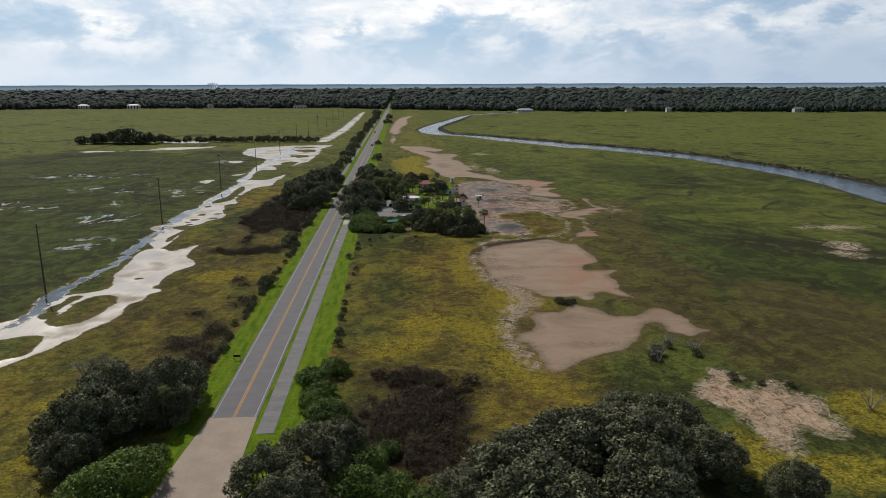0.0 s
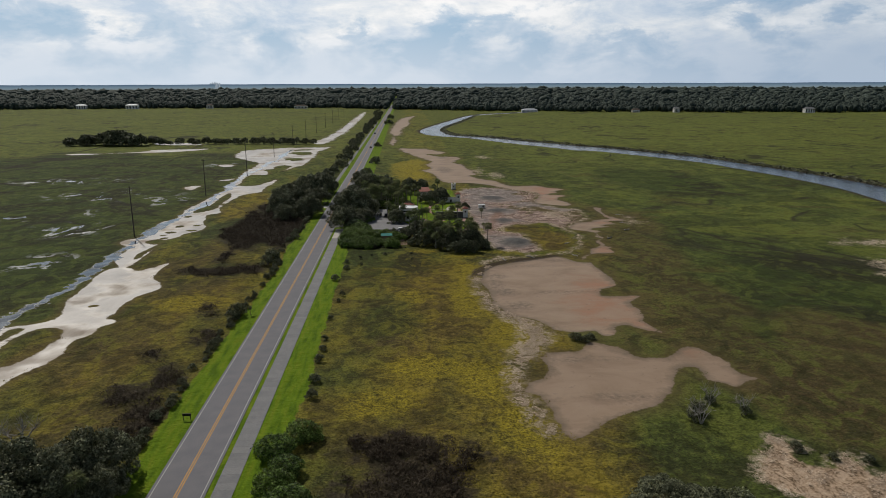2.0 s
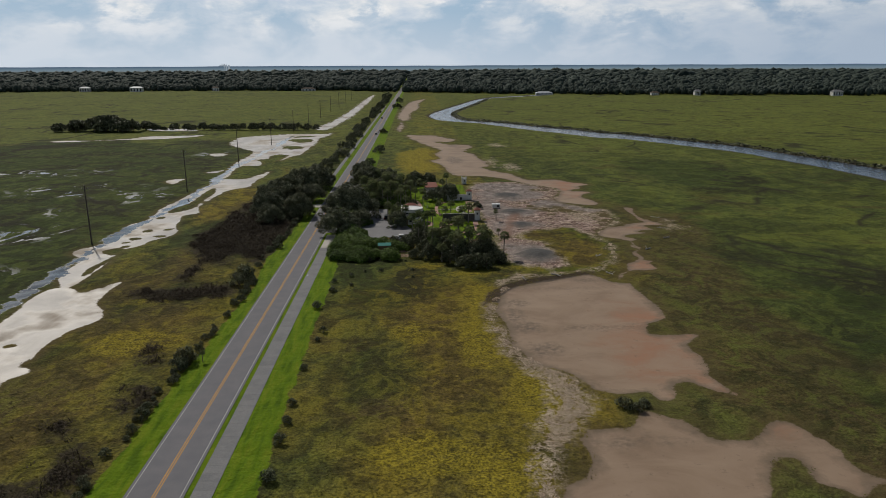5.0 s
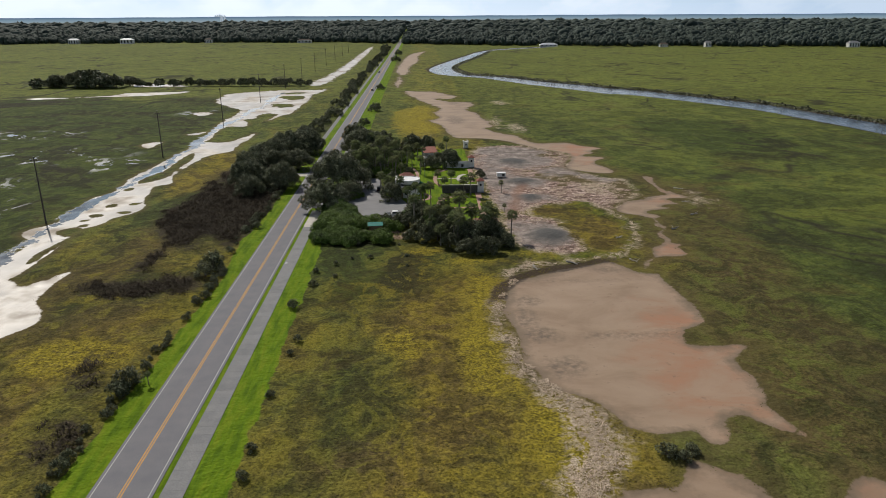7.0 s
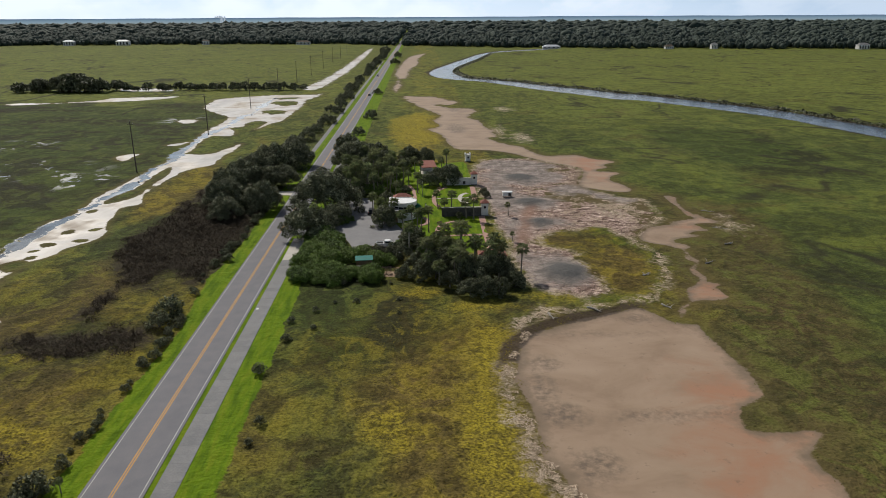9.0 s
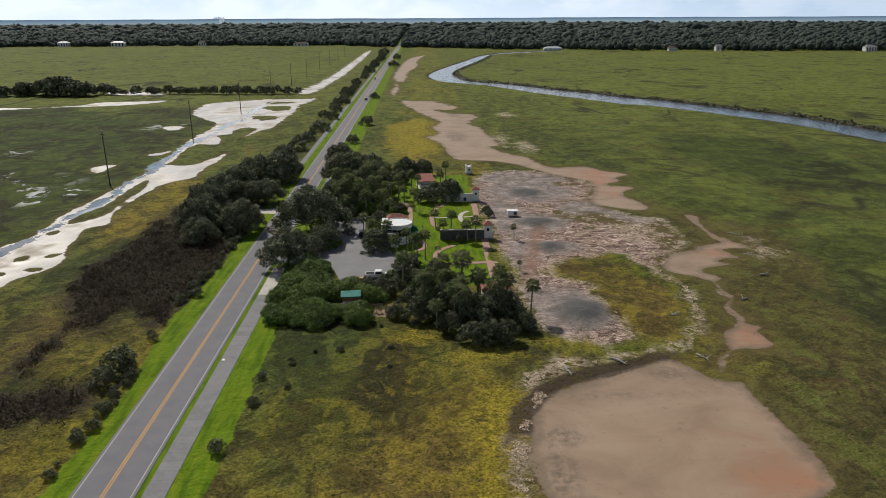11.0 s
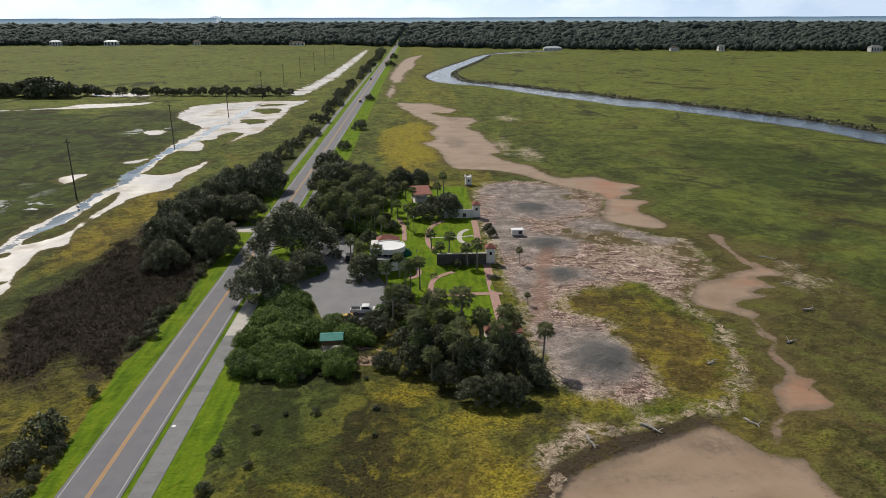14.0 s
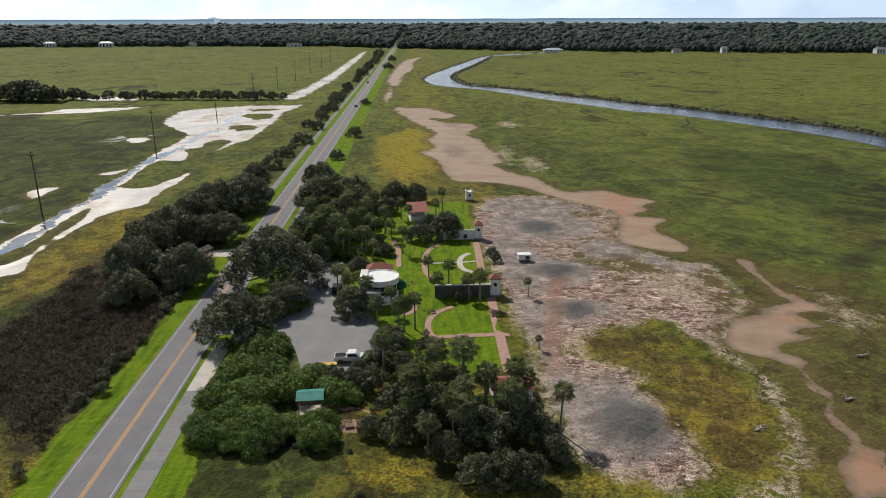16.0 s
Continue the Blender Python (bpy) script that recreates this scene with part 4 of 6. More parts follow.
# ---- road ----
def strip(x0, x1, y0, y1, z, thick=0.05, step=25.0):
    bm = bmesh.new()
    ys = [y0 + (y1 - y0) * i / max(1, round((y1 - y0) / step)) for i in range(max(1, round((y1 - y0) / step)) + 1)]
    rows = [[bm.verts.new((x, y, zz)) for x, zz in ((x0, z - thick), (x0, z), (x1, z), (x1, z - thick))] for y in ys]
    for a, b in zip(rows, rows[1:]):
        for k in range(3):
            bm.faces.new((a[k], a[k + 1], b[k + 1], b[k]))
    bm.faces.new(rows[0])
    bm.faces.new(rows[-1][::-1])
    bmesh.ops.recalc_face_normals(bm, faces=bm.faces)
    return bm


def build_road():
    road = tagged(part("road", strip(ROAD - 4.0, ROAD + 4.0, 110, 1900, 0.17, 0.2), ASPHALT), "straight two-lane grey asphalt road through the marsh", "road", kind="structure")
    tagged(part("road_apron", slab([(ROAD - 4.1, 109.99), (ROAD + 3.9, 109.99), (ROAD + 4.3, 97), (ROAD + 6.3, 86), (ROAD + 6.6, 70), (ROAD + 6.6, -380), (ROAD - 6.2, -380), (ROAD - 6.2, 80), (ROAD - 5.7, 90), (ROAD - 5.0, 100)], -0.03, 0.17), TANROAD), "worn tan concrete stretch of the road", "road", kind="structure")
    for x0, x1, m, name in ((-3.60, -3.49, WHITELINE, "edge_line"), (3.49, 3.60, WHITELINE, "edge_line"), (-0.24, -0.10, YELLOWLINE, "centre_line"), (0.10, 0.24, YELLOWLINE, "centre_line")):
        part(name, strip(ROAD + x0, ROAD + x1, 110, 1600, 0.176, 0.004), m, road, "painted white edge line" if m is WHITELINE else "painted yellow centre line")
    walkway = tagged(part("footpath", strip(-24.4, -21.5, 104, 276, 0.11, 0.16), DARKJOINT), "grey concrete footpath of cast slabs beside the road", "footpath", kind="structure")
    slab_mesh = part("paving_slab", box(-1.45, 1.45, -0.993, 0.993, 0.0, 0.05, 0.006), CONCRETE, walkway)
    slab_mesh.location = (-22.95, 105, 0.105)
    for k in range(1, 86):
        ob = slab_mesh.copy()
        scene.collection.objects.link(ob)
        ob.location = (-22.95, 105 + 2.0 * k, 0.105)


build_road()


# ---- trees ----
def leaf_quads(centres, normals, size, rng, stretch=1.5, wild=0.45):
    """One small four-cornered leaf cluster at each centre."""
    n = len(centres)
    nrm = normals + rng.normal(0, wild, (n, 3))
    nrm /= np.linalg.norm(nrm, axis=1, keepdims=True)
    ref = rng.normal(0, 1, (n, 3))
    a = np.cross(nrm, ref)
    a /= np.linalg.norm(a, axis=1, keepdims=True)
    b = np.cross(nrm, a)
    s = size * rng.uniform(0.6, 1.35, (n, 1))
    a, b = a * s * stretch * 0.5, b * s * 0.5
    c = np.asarray(centres)
    v = np.stack([c - a, c - b * 1.5 + a * 0.1, c + a, c + b * 1.1 - a * 0.15], 1).reshape(-1, 3)
    return v, np.arange(4 * n).reshape(-1, 4)


def clumps_to_leaves(clumps, per_area, size, rng):
    """Leaves on the outer skin of overlapping lobes (x, y, z, r)."""
    lobes = np.array(clumps)
    cs, ns = [], []
    for i, (x, y, z, r) in enumerate(clumps):
        n = max(8, int(per_area * 4 * math.pi * r * r))
        d = rng.normal(0, 1, (n, 3))
        d /= np.linalg.norm(d, axis=1, keepdims=True)
        rad = r * rng.uniform(0.72, 1.24, (n, 1)) * (1 + 0.14 * np.sin(d[:, :1] * 6 + x * 3) * np.sin(d[:, 1:2] * 5 + y * 2))
        p = np.array([x, y, z]) + d * rad * np.array([1, 1, 0.85])
        far = np.linalg.norm(p[:, None] - lobes[None, :, :3], axis=2) / lobes[None, :, 3]
        far[:, i] = 9
        keep = (far.min(1) > rng.uniform(0.62, 0.95, n)) & (p[:, 2] > 0.05)
        cs.append(p[keep])
        ns.append(d[keep] + np.array([0, 0, 0.30]))
    v, q = leaf_quads(np.concatenate(cs), np.concatenate(ns), size, rng, 1.35, 0.62)
    v = v.reshape(-1, 4, 3)[:, [0, 1, 2]]
    return v.reshape(-1, 3), np.arange(3 * len(q)).reshape(-1, 3)


def oak_tree(name, seed, height, radius, leaf, label, category="tree", density=23.0, size=0.27, lumps=64):
    """A broad evergreen: forked trunk, limbs, crown of leaf clumps."""
    rng = np.random.default_rng(seed)
    root = tagged(new(name), label, category, name.replace("_", " ") + "s")
    root.empty_display_size = 0.3
    clumps = []
    for k in range(lumps):
        az = k * 2.39996 + rng.uniform(-0.35, 0.35)
        rr = radius * math.sqrt((k + 0.3) / lumps) * rng.uniform(0.82, 1.05)
        rr *= 1.0 + 0.16 * math.sin(2 * az + seed) + 0.10 * math.sin(5 * az + 2 * seed)
        top = height * (0.95 - 0.55 * (rr / radius) ** 2.2) * (1 + 0.10 * math.sin(az * 3 + seed * 2)) + rng.uniform(-0.14, 0.10) * height
        rc = radius * rng.uniform(0.09, 0.22)
        clumps.append((rr * 0.92 * math.cos(az), rr * 0.92 * math.sin(az), top - rc * 0.8, rc))
        if k % 2 == 0 and rr > radius * 0.45:
            clumps.append((rr * 0.86 * math.cos(az + 0.3), rr * 0.86 * math.sin(az + 0.3), max(height * 0.26, top - rc * 2.1), rc * 0.95))
    fork = Vector((rng.uniform(-0.3, 0.3), rng.uniform(-0.3, 0.3), height * 0.27))
    tr = height * 0.035
    bits = [tube([(0, 0, -0.3), (0.05, 0, height * 0.1), fork], [tr * 1.4, tr, tr * 0.85], 7)]
    part_mesh("trunk", mesh_from("trunk", *join(bits), [BARK], True), root)
    bits = []
    for c in clumps[::4]:
        end = Vector(c[:3])
        mid = fork.lerp(end, 0.5) + Vector((rng.uniform(-0.5, 0.5), rng.uniform(-0.5, 0.5), -0.06 * height))
        bits.append(tube([fork - Vector((0, 0, 0.2)), mid, end], [tr * 0.55, tr * 0.32, tr * 0.1], 5))
    part_mesh("branch_frame", mesh_from("branch_frame", *join(bits), [BARK], True), root)
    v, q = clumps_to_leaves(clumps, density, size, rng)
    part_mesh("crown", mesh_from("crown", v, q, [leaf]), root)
    return root


def shrub(name, seed, height, radius, leaf, label, density=30.0, size=0.235, lumps=30, category="shrub"):
    rng = np.random.default_rng(seed)
    root = tagged(new(name), label, category, name.replace("_", " ") + "s")
    root.empty_display_size = 0.3
    clumps = []
    for k in range(lumps):
        az = k * 2.39996 + rng.uniform(-0.4, 0.4)
        rr = radius * math.sqrt((k + 0.4) / lumps) * rng.uniform(0.75, 1.05)
        rc = radius * rng.uniform(0.22, 0.36)
        clumps.append((rr * 0.85 * math.cos(az), rr * 0.85 * math.sin(az), max(rc * 0.5, height * (0.85 - 0.5 * (rr / radius) ** 2) - rc * 0.4 + rng.uniform(-0.1, 0.1) * height), rc))
    bits = [tube([(0, 0, -0.2), (c[0] * 0.4, c[1] * 0.4, c[2] * 0.4), c[:3]], [0.07, 0.05, 0.02], 4) for c in clumps[::2]]
    part_mesh("stem_frame", mesh_from("stem_frame", *join(bits), [BARK], True), root)
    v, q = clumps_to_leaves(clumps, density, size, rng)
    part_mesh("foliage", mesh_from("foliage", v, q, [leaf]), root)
    return root


def palm(name, seed, height, label):
    """A cabbage palm: slender trunk, round head of fan fronds."""
    rng = np.random.default_rng(seed)
    root = tagged(new(name), label, "palm tree", "cabbage palms")
    root.empty_display_size = 0.3
    bend = rng.uniform(-0.4, 0.4, 2)
    pts = [(bend[0] * t * t, bend[1] * t * t, height * t - (0.3 if t == 0 else 0)) for t in (0, 0.25, 0.5, 0.75, 1.0)]
    part_mesh("trunk", mesh_from("trunk", *tube(pts, [0.24, 0.17, 0.15, 0.15, 0.19], 8), [PALMBARK], True), root)
    head = np.array(pts[-1])
    vs, fs = [], []
    for k in range(26):
        az = k * 2.39996
        el = radians(80 - 125 * (k / 25) ** 0.85) + rng.uniform(-0.12, 0.12)
        out = np.array([math.cos(az) * math.cos(el), math.sin(az) * math.cos(el), math.sin(el)])
        side = np.cross(out, [0, 0, 1.0])
        side /= np.linalg.norm(side) + 1e-6
        upv = np.cross(side, out)
        stem = head + out * rng.uniform(0.65, 1.0)
        o = len(vs)
        vs += [head - side * 0.03, head + side * 0.03, stem]
        fs.append((o, o + 1, o + 2))
        length = rng.uniform(0.75, 1.1)
        for j in range(9):
            w = radians(-105 + 210 * j / 8)
            d = out * math.cos(w) + side * math.sin(w)
            tip = stem + d * length * (1 - 0.18 * abs(math.sin(w))) + np.array([0, 0, -0.28 * length]) - upv * 0.05
            q = np.cross(d, upv) * 0.085
            o = len(vs)
            vs += [stem - q * 0.3, stem + d * length * 0.5 + q - np.array([0, 0, 0.04]), tip]
            fs.append((o, o + 1, o + 2))
            o = len(vs)
            vs += [stem + q * 0.3, tip, stem + d * length * 0.5 - q - np.array([0, 0, 0.04])]
            fs.append((o, o + 1, o + 2))
    part_mesh("frond_head", mesh_from("frond_head", vs, fs, [FROND]), root)
    return root


def dead_tree(name, seed, height, spread, label):
    rng = np.random.default_rng(seed)
    root = tagged(new(name), label, "dead tree", "dead trees")
    bits, twigs = [], []
    for k in range(5):
        az = k * 1.3 + rng.uniform(0, 0.5)
        end = Vector((spread * math.cos(az), spread * math.sin(az), height * rng.uniform(0.65, 1.0)))
        mid = end * 0.5 + Vector((rng.uniform(-0.3, 0.3), rng.uniform(-0.3, 0.3), height * 0.12))
        bits.append(tube([(0, 0, -0.2), mid, end], [0.14, 0.08, 0.03], 5))
        for j in range(13):
            a = mid.lerp(end, rng.uniform(0, 1))
            b = a + Vector(rng.normal(0, 1, 3)) * spread * 0.35 + Vector((0, 0, 0.35 * spread))
            twigs.append(tube([a, b], [0.035, 0.012], 4))
    part_mesh("trunk", mesh_from("trunk", *join(bits), [DEADWOOD], True), root)
    part_mesh("branches", mesh_from("branches", *join(twigs), [DEADWOOD], True), root)
    return root


def plant(kinds, spots, base, rng, low=0.9, high=1.12, z=0.1):
    """Copies of the kinds at (x, y, radius), each scaled to its radius."""
    for i, s in enumerate(spots):
        ob = kinds[i % len(kinds)]
        k = s[2] / base if len(s) > 2 else 1.0
        k *= rng.uniform(low, high)
        m = Matrix.Translation((s[0], s[1], z)) @ Matrix.Rotation(rng.uniform(0, 6.28), 4, "Z") @ Matrix.Diagonal((k, k, k * rng.uniform(0.92, 1.1) * (s[3] if len(s) > 3 else 1.0), 1.0))
        copy_thing(ob, m)


def clear(kinds):
    """Take the patterns away once they are copied."""
    for ob in kinds:
        for o in (*ob.children_recursive, ob):
            bpy.data.objects.remove(o)


def plant_all():
    rng = np.random.default_rng(7)
    garden_spots, scrub_spots = [], []
    oaks = [oak_tree("live_oak", s, 7.5, 6.0, OAK, "dark evergreen live oak with broad rounded crown") for s in (1, 2, 3, 4)]
    spots = [(-50, 325, 6.0), (-53, 341, 6.6), (-38.5, 323, 6.4), (-51, 351, 6.9), (-50, 368, 6.6), (-46, 377, 6.9), (-40, 387, 7), (-38, 353, 6.0), (-43, 353, 5.4), (-47, 313, 4), (-44, 447, 4.6), (-46, 424, 4.6), (-45, 402, 5), (-43, 470, 3.6), (-41, 502, 5.4), (-40, 545, 5.0), (-45, 681, 6.0), (-44, 760, 6), (-43, 904, 7), (-42, 1000, 7), (-40, 1100, 8), (-42, 1200, 8), (-40, 620, 3.5), (-41, 580, 4), (-45, 1300, 9)]
    spots += [(-19.5, 320.5, 9.0, 0.92), (-14.5, 309, 4.6, 0.8), (-17, 303, 3.6, 0.8), (-20.8, 293, 5.8), (-21.5, 415, 5.6), (-17, 383, 6.9), (-21, 463, 3.5), (-18.5, 520, 4.5), (-22, 652, 3.5), (-20, 1000, 6), (-20, 1150, 7), (5, 392, 4.4), (11, 392, 3.9), (19, 354, 4.4), (12, 351, 3.6), (-5, 382, 4.3), (-10, 369, 5.0), (-1.2, 305.2, 3.6), (-8, 390, 5), (-14, 400, 5), (-24, 345, 4), (-17, 353, 4.4), (2.5, 379, 3.4), (-12, 336, 3.4), (-1.5, 327, 2.6), (6.5, 291, 3.0), (20.5, 360, 3.0), (15, 361.5, 2.8), (4, 340, 2.0)]
    spots += [(-50, 102, 6.5), (-50, 112, 5.4), (-44, 111, 6.3), (-41, 116, 6), (-38.5, 111, 4.4), (-49, 95, 4.3), (-13, 91, 6.3), (-19, 85, 5.3), (-10, 95, 4.4), (-15, 80, 5)]
    spots += [(33, 90, 8.0, 0.75), (24.5, 91, 7.4, 0.75), (15, 87, 6.9, 0.8), (41, 98, 5.6, 0.8), (36, 105, 4.8, 0.7), (43, 88, 5.0, 0.8), (8, 82, 5.2, 0.8), (31, 79, 7.5, 0.8), (17, 77, 7.2, 0.8), (52.5, 81, 3.6), (28, 98, 4.6, 0.75), (20, 96, 3.6, 0.7), (40, 106, 3.2, 0.7)]
    plant(oaks, [s for s in spots if s[1] < 430], 5.3, rng)
    thin = [oak_tree("roadside_oak", s, 6.5, 6.0, OAK, "dark evergreen oak on the road's edge", lumps=24, density=6.0, size=0.6) for s in (5, 6)]
    for k in range(46):
        y = 432 + 15 * k + rng.uniform(-6, 6)
        if rng.uniform() < 0.8:
            spots.append((rng.uniform(-47, -41), y, rng.uniform(2.2, 4.6)))
    plant(thin, [s for s in spots if s[1] >= 430], 6.0, rng)
    clear(thin)
    for k in range(58):
        x, y = rng.uniform(-20, -2), rng.uniform(338, 398)
        garden_spots.append((x, y, rng.uniform(1.8, 3.2)))
    for k in range(30):
        garden_spots.append((rng.uniform(-9, 3.5), rng.uniform(338, 388), rng.uniform(1.6, 3.0)))
    for k in range(60):
        x, y = rng.uniform(-20, -1), rng.uniform(260, 292)
        if x < -6 - 0.30 * (y - 276) or y < 274:
            if not (-8 < x < -0.5 and 266 < y < 283):
                scrub_spots.append((min(max(x, -19.2 + 0.06 * (y - 276)), -13.5 if y > 279 else 30), y, rng.uniform(1.6, 3.0)))
    thick = [oak_tree("dark_thicket_tree", s, 5.6, 4.0, DARKBUSH, "dark dense maritime thicket tree at the garden's edge", lumps=40, density=24, size=0.26) for s in (11, 12)]
    plant(thick, [(21, 258, 4.4), (18, 263, 4.2), (26, 260, 3.8), (14, 266, 3.9), (8, 268, 3.5), (25, 267, 3.2), (25, 252, 2.9), (19, 252, 3.2), (9, 262, 3.0), (15, 257, 3.0), (7.5, 286, 3.0), (13, 287, 2.4), (4.5, 275, 2.6),  (29, 256, 2.6), (12, 262, 3.4), (5, 263, 2.2), (27.5, 264, 2.4), (22, 252, 2.8), (-1.5, 277, 2.2), (1.8, 276.2, 2.0), (6, 282, 2.6), (9, 281, 2.8), (2, 278.5, 2.4), (12, 270, 3.4), (29.5, 338, 1.8), (30, 334, 1.5), (23, 313.8, 2), (20, 310.4, 1.4)] + garden_spots[::4], 4.0, rng)
    small_palms = ((14, 274, 1.3), (12, 272, 1.35), (10, 268, 1.2), (24, 262, 1.3), (17, 259, 1.25), (6, 279, 1.2), (21, 266, 1.35), (27, 268, 1.2), (18, 270, 1.4), (34.3, 312.0, 0.56), (32.5, 288.0, 0.5), (31, 262, 0.95), (-35.6, 190.6, 0.42))
    palms = [palm("cabbage_palm", s, h, "cabbage palm with a round head of fan fronds") for s, h in ((21, 5.2), (22, 4.4), (23, 6.0))]
    plant(palms, small_palms, 1.0, rng)
    plant(palms, [(x, y) for x, y in ((-16, 349), (-11, 352), (-7, 346), (-3, 359), (-12, 335), (-6, 338), (1, 335), (14, 324), (18, 316), (16, 313), (5, 351), (8, 341), (-5, 314), (0, 316), (11, 297), (8, 296), (22, 272), (9, 365), (18, 270), (-9, 358), (-14, 343), (-2, 345), (3, 362), (9, 296), (-43, 118), (-47, 116), (-40, 108), (24, 309), (22, 311), (-17, 360), (-13, 366), (-6, 370), (-15, 375), (-9, 378), (-2, 375), (-1, 352), (-5, 342), (-10, 341), (3, 358), (7, 372), (17, 372), (19, 378), (2, 386), (-18, 344), (-14, 356), (-8, 349), (-11, 345), (-3, 366), (-12, 372), (-18, 368), (-4, 352), (-16, 388), (-10, 392), (1, 348), (-1, 341), (4, 299), (1.5, 305.5), (6.5, 304.5), (-2.5, 311))] + [(rng.uniform(-18, 1), rng.uniform(338, 388), rng.uniform(1.15, 1.4)) for k in range(18)] + [(rng.uniform(9, 27), rng.uniform(257, 271), rng.uniform(0.95, 1.2)) for k in range(10)], 1.0, rng)
    bright = [shrub("bright_shrub", s, 3.6, 3.6, BAY, "bright green leafy shrub thicket") for s in (31, 32, 33)]
    plant(bright, [(-17, 290, 4.1), (-13, 281, 3.2), (-17, 280, 3.8), (-18.5, 271, 3.4), (-13, 271, 4.0), (-8, 274, 3.6), (-10, 263, 3.3), (-4, 264, 2.5), (-1, 272, 2.6), (1, 274, 2.2), (-15, 285, 4), (-39, 90, 4.9), (-42, 86, 4.4), (-38, 97, 2.4), (-17.5, 123, 3.0), (-16, 113, 3.4), (-13, 108, 3.7), (-6, 91, 3.9), (-3, 96, 2.4), (-8, 86, 4.1), (-2, 84, 3.2), (-14, 128, 3.0), (-15, 118, 3), (3, 80, 4), (-2, 274.5, 2.6), (-5, 279, 2.4), (1.5, 271.5, 2.0), (-13.5, 306.5, 2.2), (-11.5, 309, 2.0), (4, 284, 2.0), (10, 276, 2.6), (21, 268, 2.6)], 3.6, rng)
    plant(bright, scrub_spots + [q for i, q in enumerate(garden_spots) if i % 4], 3.6, rng)
    hedge = [shrub("roadside_bush", s, 1.7, 1.3, DARKBUSH, "small dark green bush on the edge of the verge", lumps=12, size=0.17, density=46) for s in (41, 42)]
    spots = []
    y = 122.0
    while y < 330:
        if rng.uniform() < 0.72:
            spots.append((np.interp(y, [p[0] for p in VERGE_LEFT], [p[1] for p in VERGE_LEFT]) - rng.uniform(0.2, 1.8), y, rng.uniform(0.5, 1.3)))
        y += rng.uniform(0.9, 2.6)
    spots += [(-17.8, 220, 1.3), (-37, 276, 1.5), (-40, 244, 3.0), (-40.5, 239, 2.2), (-38.6, 190, 2.2), (-39, 187, 1.8), (-15.6, 186, 0.9), (-15.2, 160, 1.2), (-14.8, 150, 1.4), (-14.6, 143, 1.2), (-15.2, 166, 0.8), (-15.4, 172, 0.9), (-15, 200, 0.7), (-15.6, 232, 1.0), (-16, 240, 0.8), (-14.5, 205, 0.8), (52, 133, 1.7), (50.5, 130.5, 1.4), (56, 137, 1.2), (60, 132, 1.1), (39.5, 168.5, 1.5), (41.5, 167.5, 1.2), (43, 169, 1.0), (71, 116, 1.0), (62, 120, 1.2), (66, 117, 0.9)]
    for k in range(9):
        bx, by = rng.uniform(-15, 6), 262 - 26 * rng.uniform(0, 1) ** 1.6
        spots.append((bx, by, rng.uniform(0.4, 1.0) * (1.0 if by > 245 else 0.8)))
    plant(hedge, spots, 1.3, rng)
    brush = [shrub("marsh_brush", s, 1.0, 1.6, BROWNBUSH, "low dark brown leafless marsh brush", lumps=12, size=0.2, density=14) for s in (45, 46)]
    spots = []
    for cx, cy, rx, ry in BRUSH_DISCS:
        for k in range(int(2 + rx * ry * 0.16)):
            w, q = rng.uniform(0, 6.283), math.sqrt(rng.uniform(0, 1)) * 0.95
            bx, by = cx + q * rx * math.cos(w), cy + q * ry * math.sin(w)
            if bx < -39.5 or bx > -15:
                spots.append((bx, by, rng.uniform(0.7, 1.5) * (1.35 if bx > -15 else 1.0)))
    for k in range(150):
        bx, by = rng.uniform(-68, -40), rng.uniform(225, 330)
        if max(distance(spline(o, 5), np.array([bx]), np.array([by]))[0] for o in BRUSH_AREAS) > 1.2:
            spots.append((bx, by, rng.uniform(0.8, 1.7)))
    plant(brush, spots, 1.6, rng)
    clear(brush)
    dead = [dead_tree("dead_tree", s, 3.6, 1.9, "bare grey dead tree in the marsh") for s in (51, 52)]
    plant(dead, [(-62, 129, 2.0), (-57, 127, 2.3), (51, 129, 1.6), (56, 137, 1.5), (60, 133, 1.6), (80, 106, 2.0), (52, 133, 1.4)], 1.9, rng)
    clear(oaks + thick + palms + bright + hedge + dead)


plant_all()


# ---- far forest ----
CLEARINGS = [(-733, 1688), (-619, 1686), (-446, 1690), (-234, 1662), (246, 1404), (440, 1352), (512, 1336), (742, 1290)]


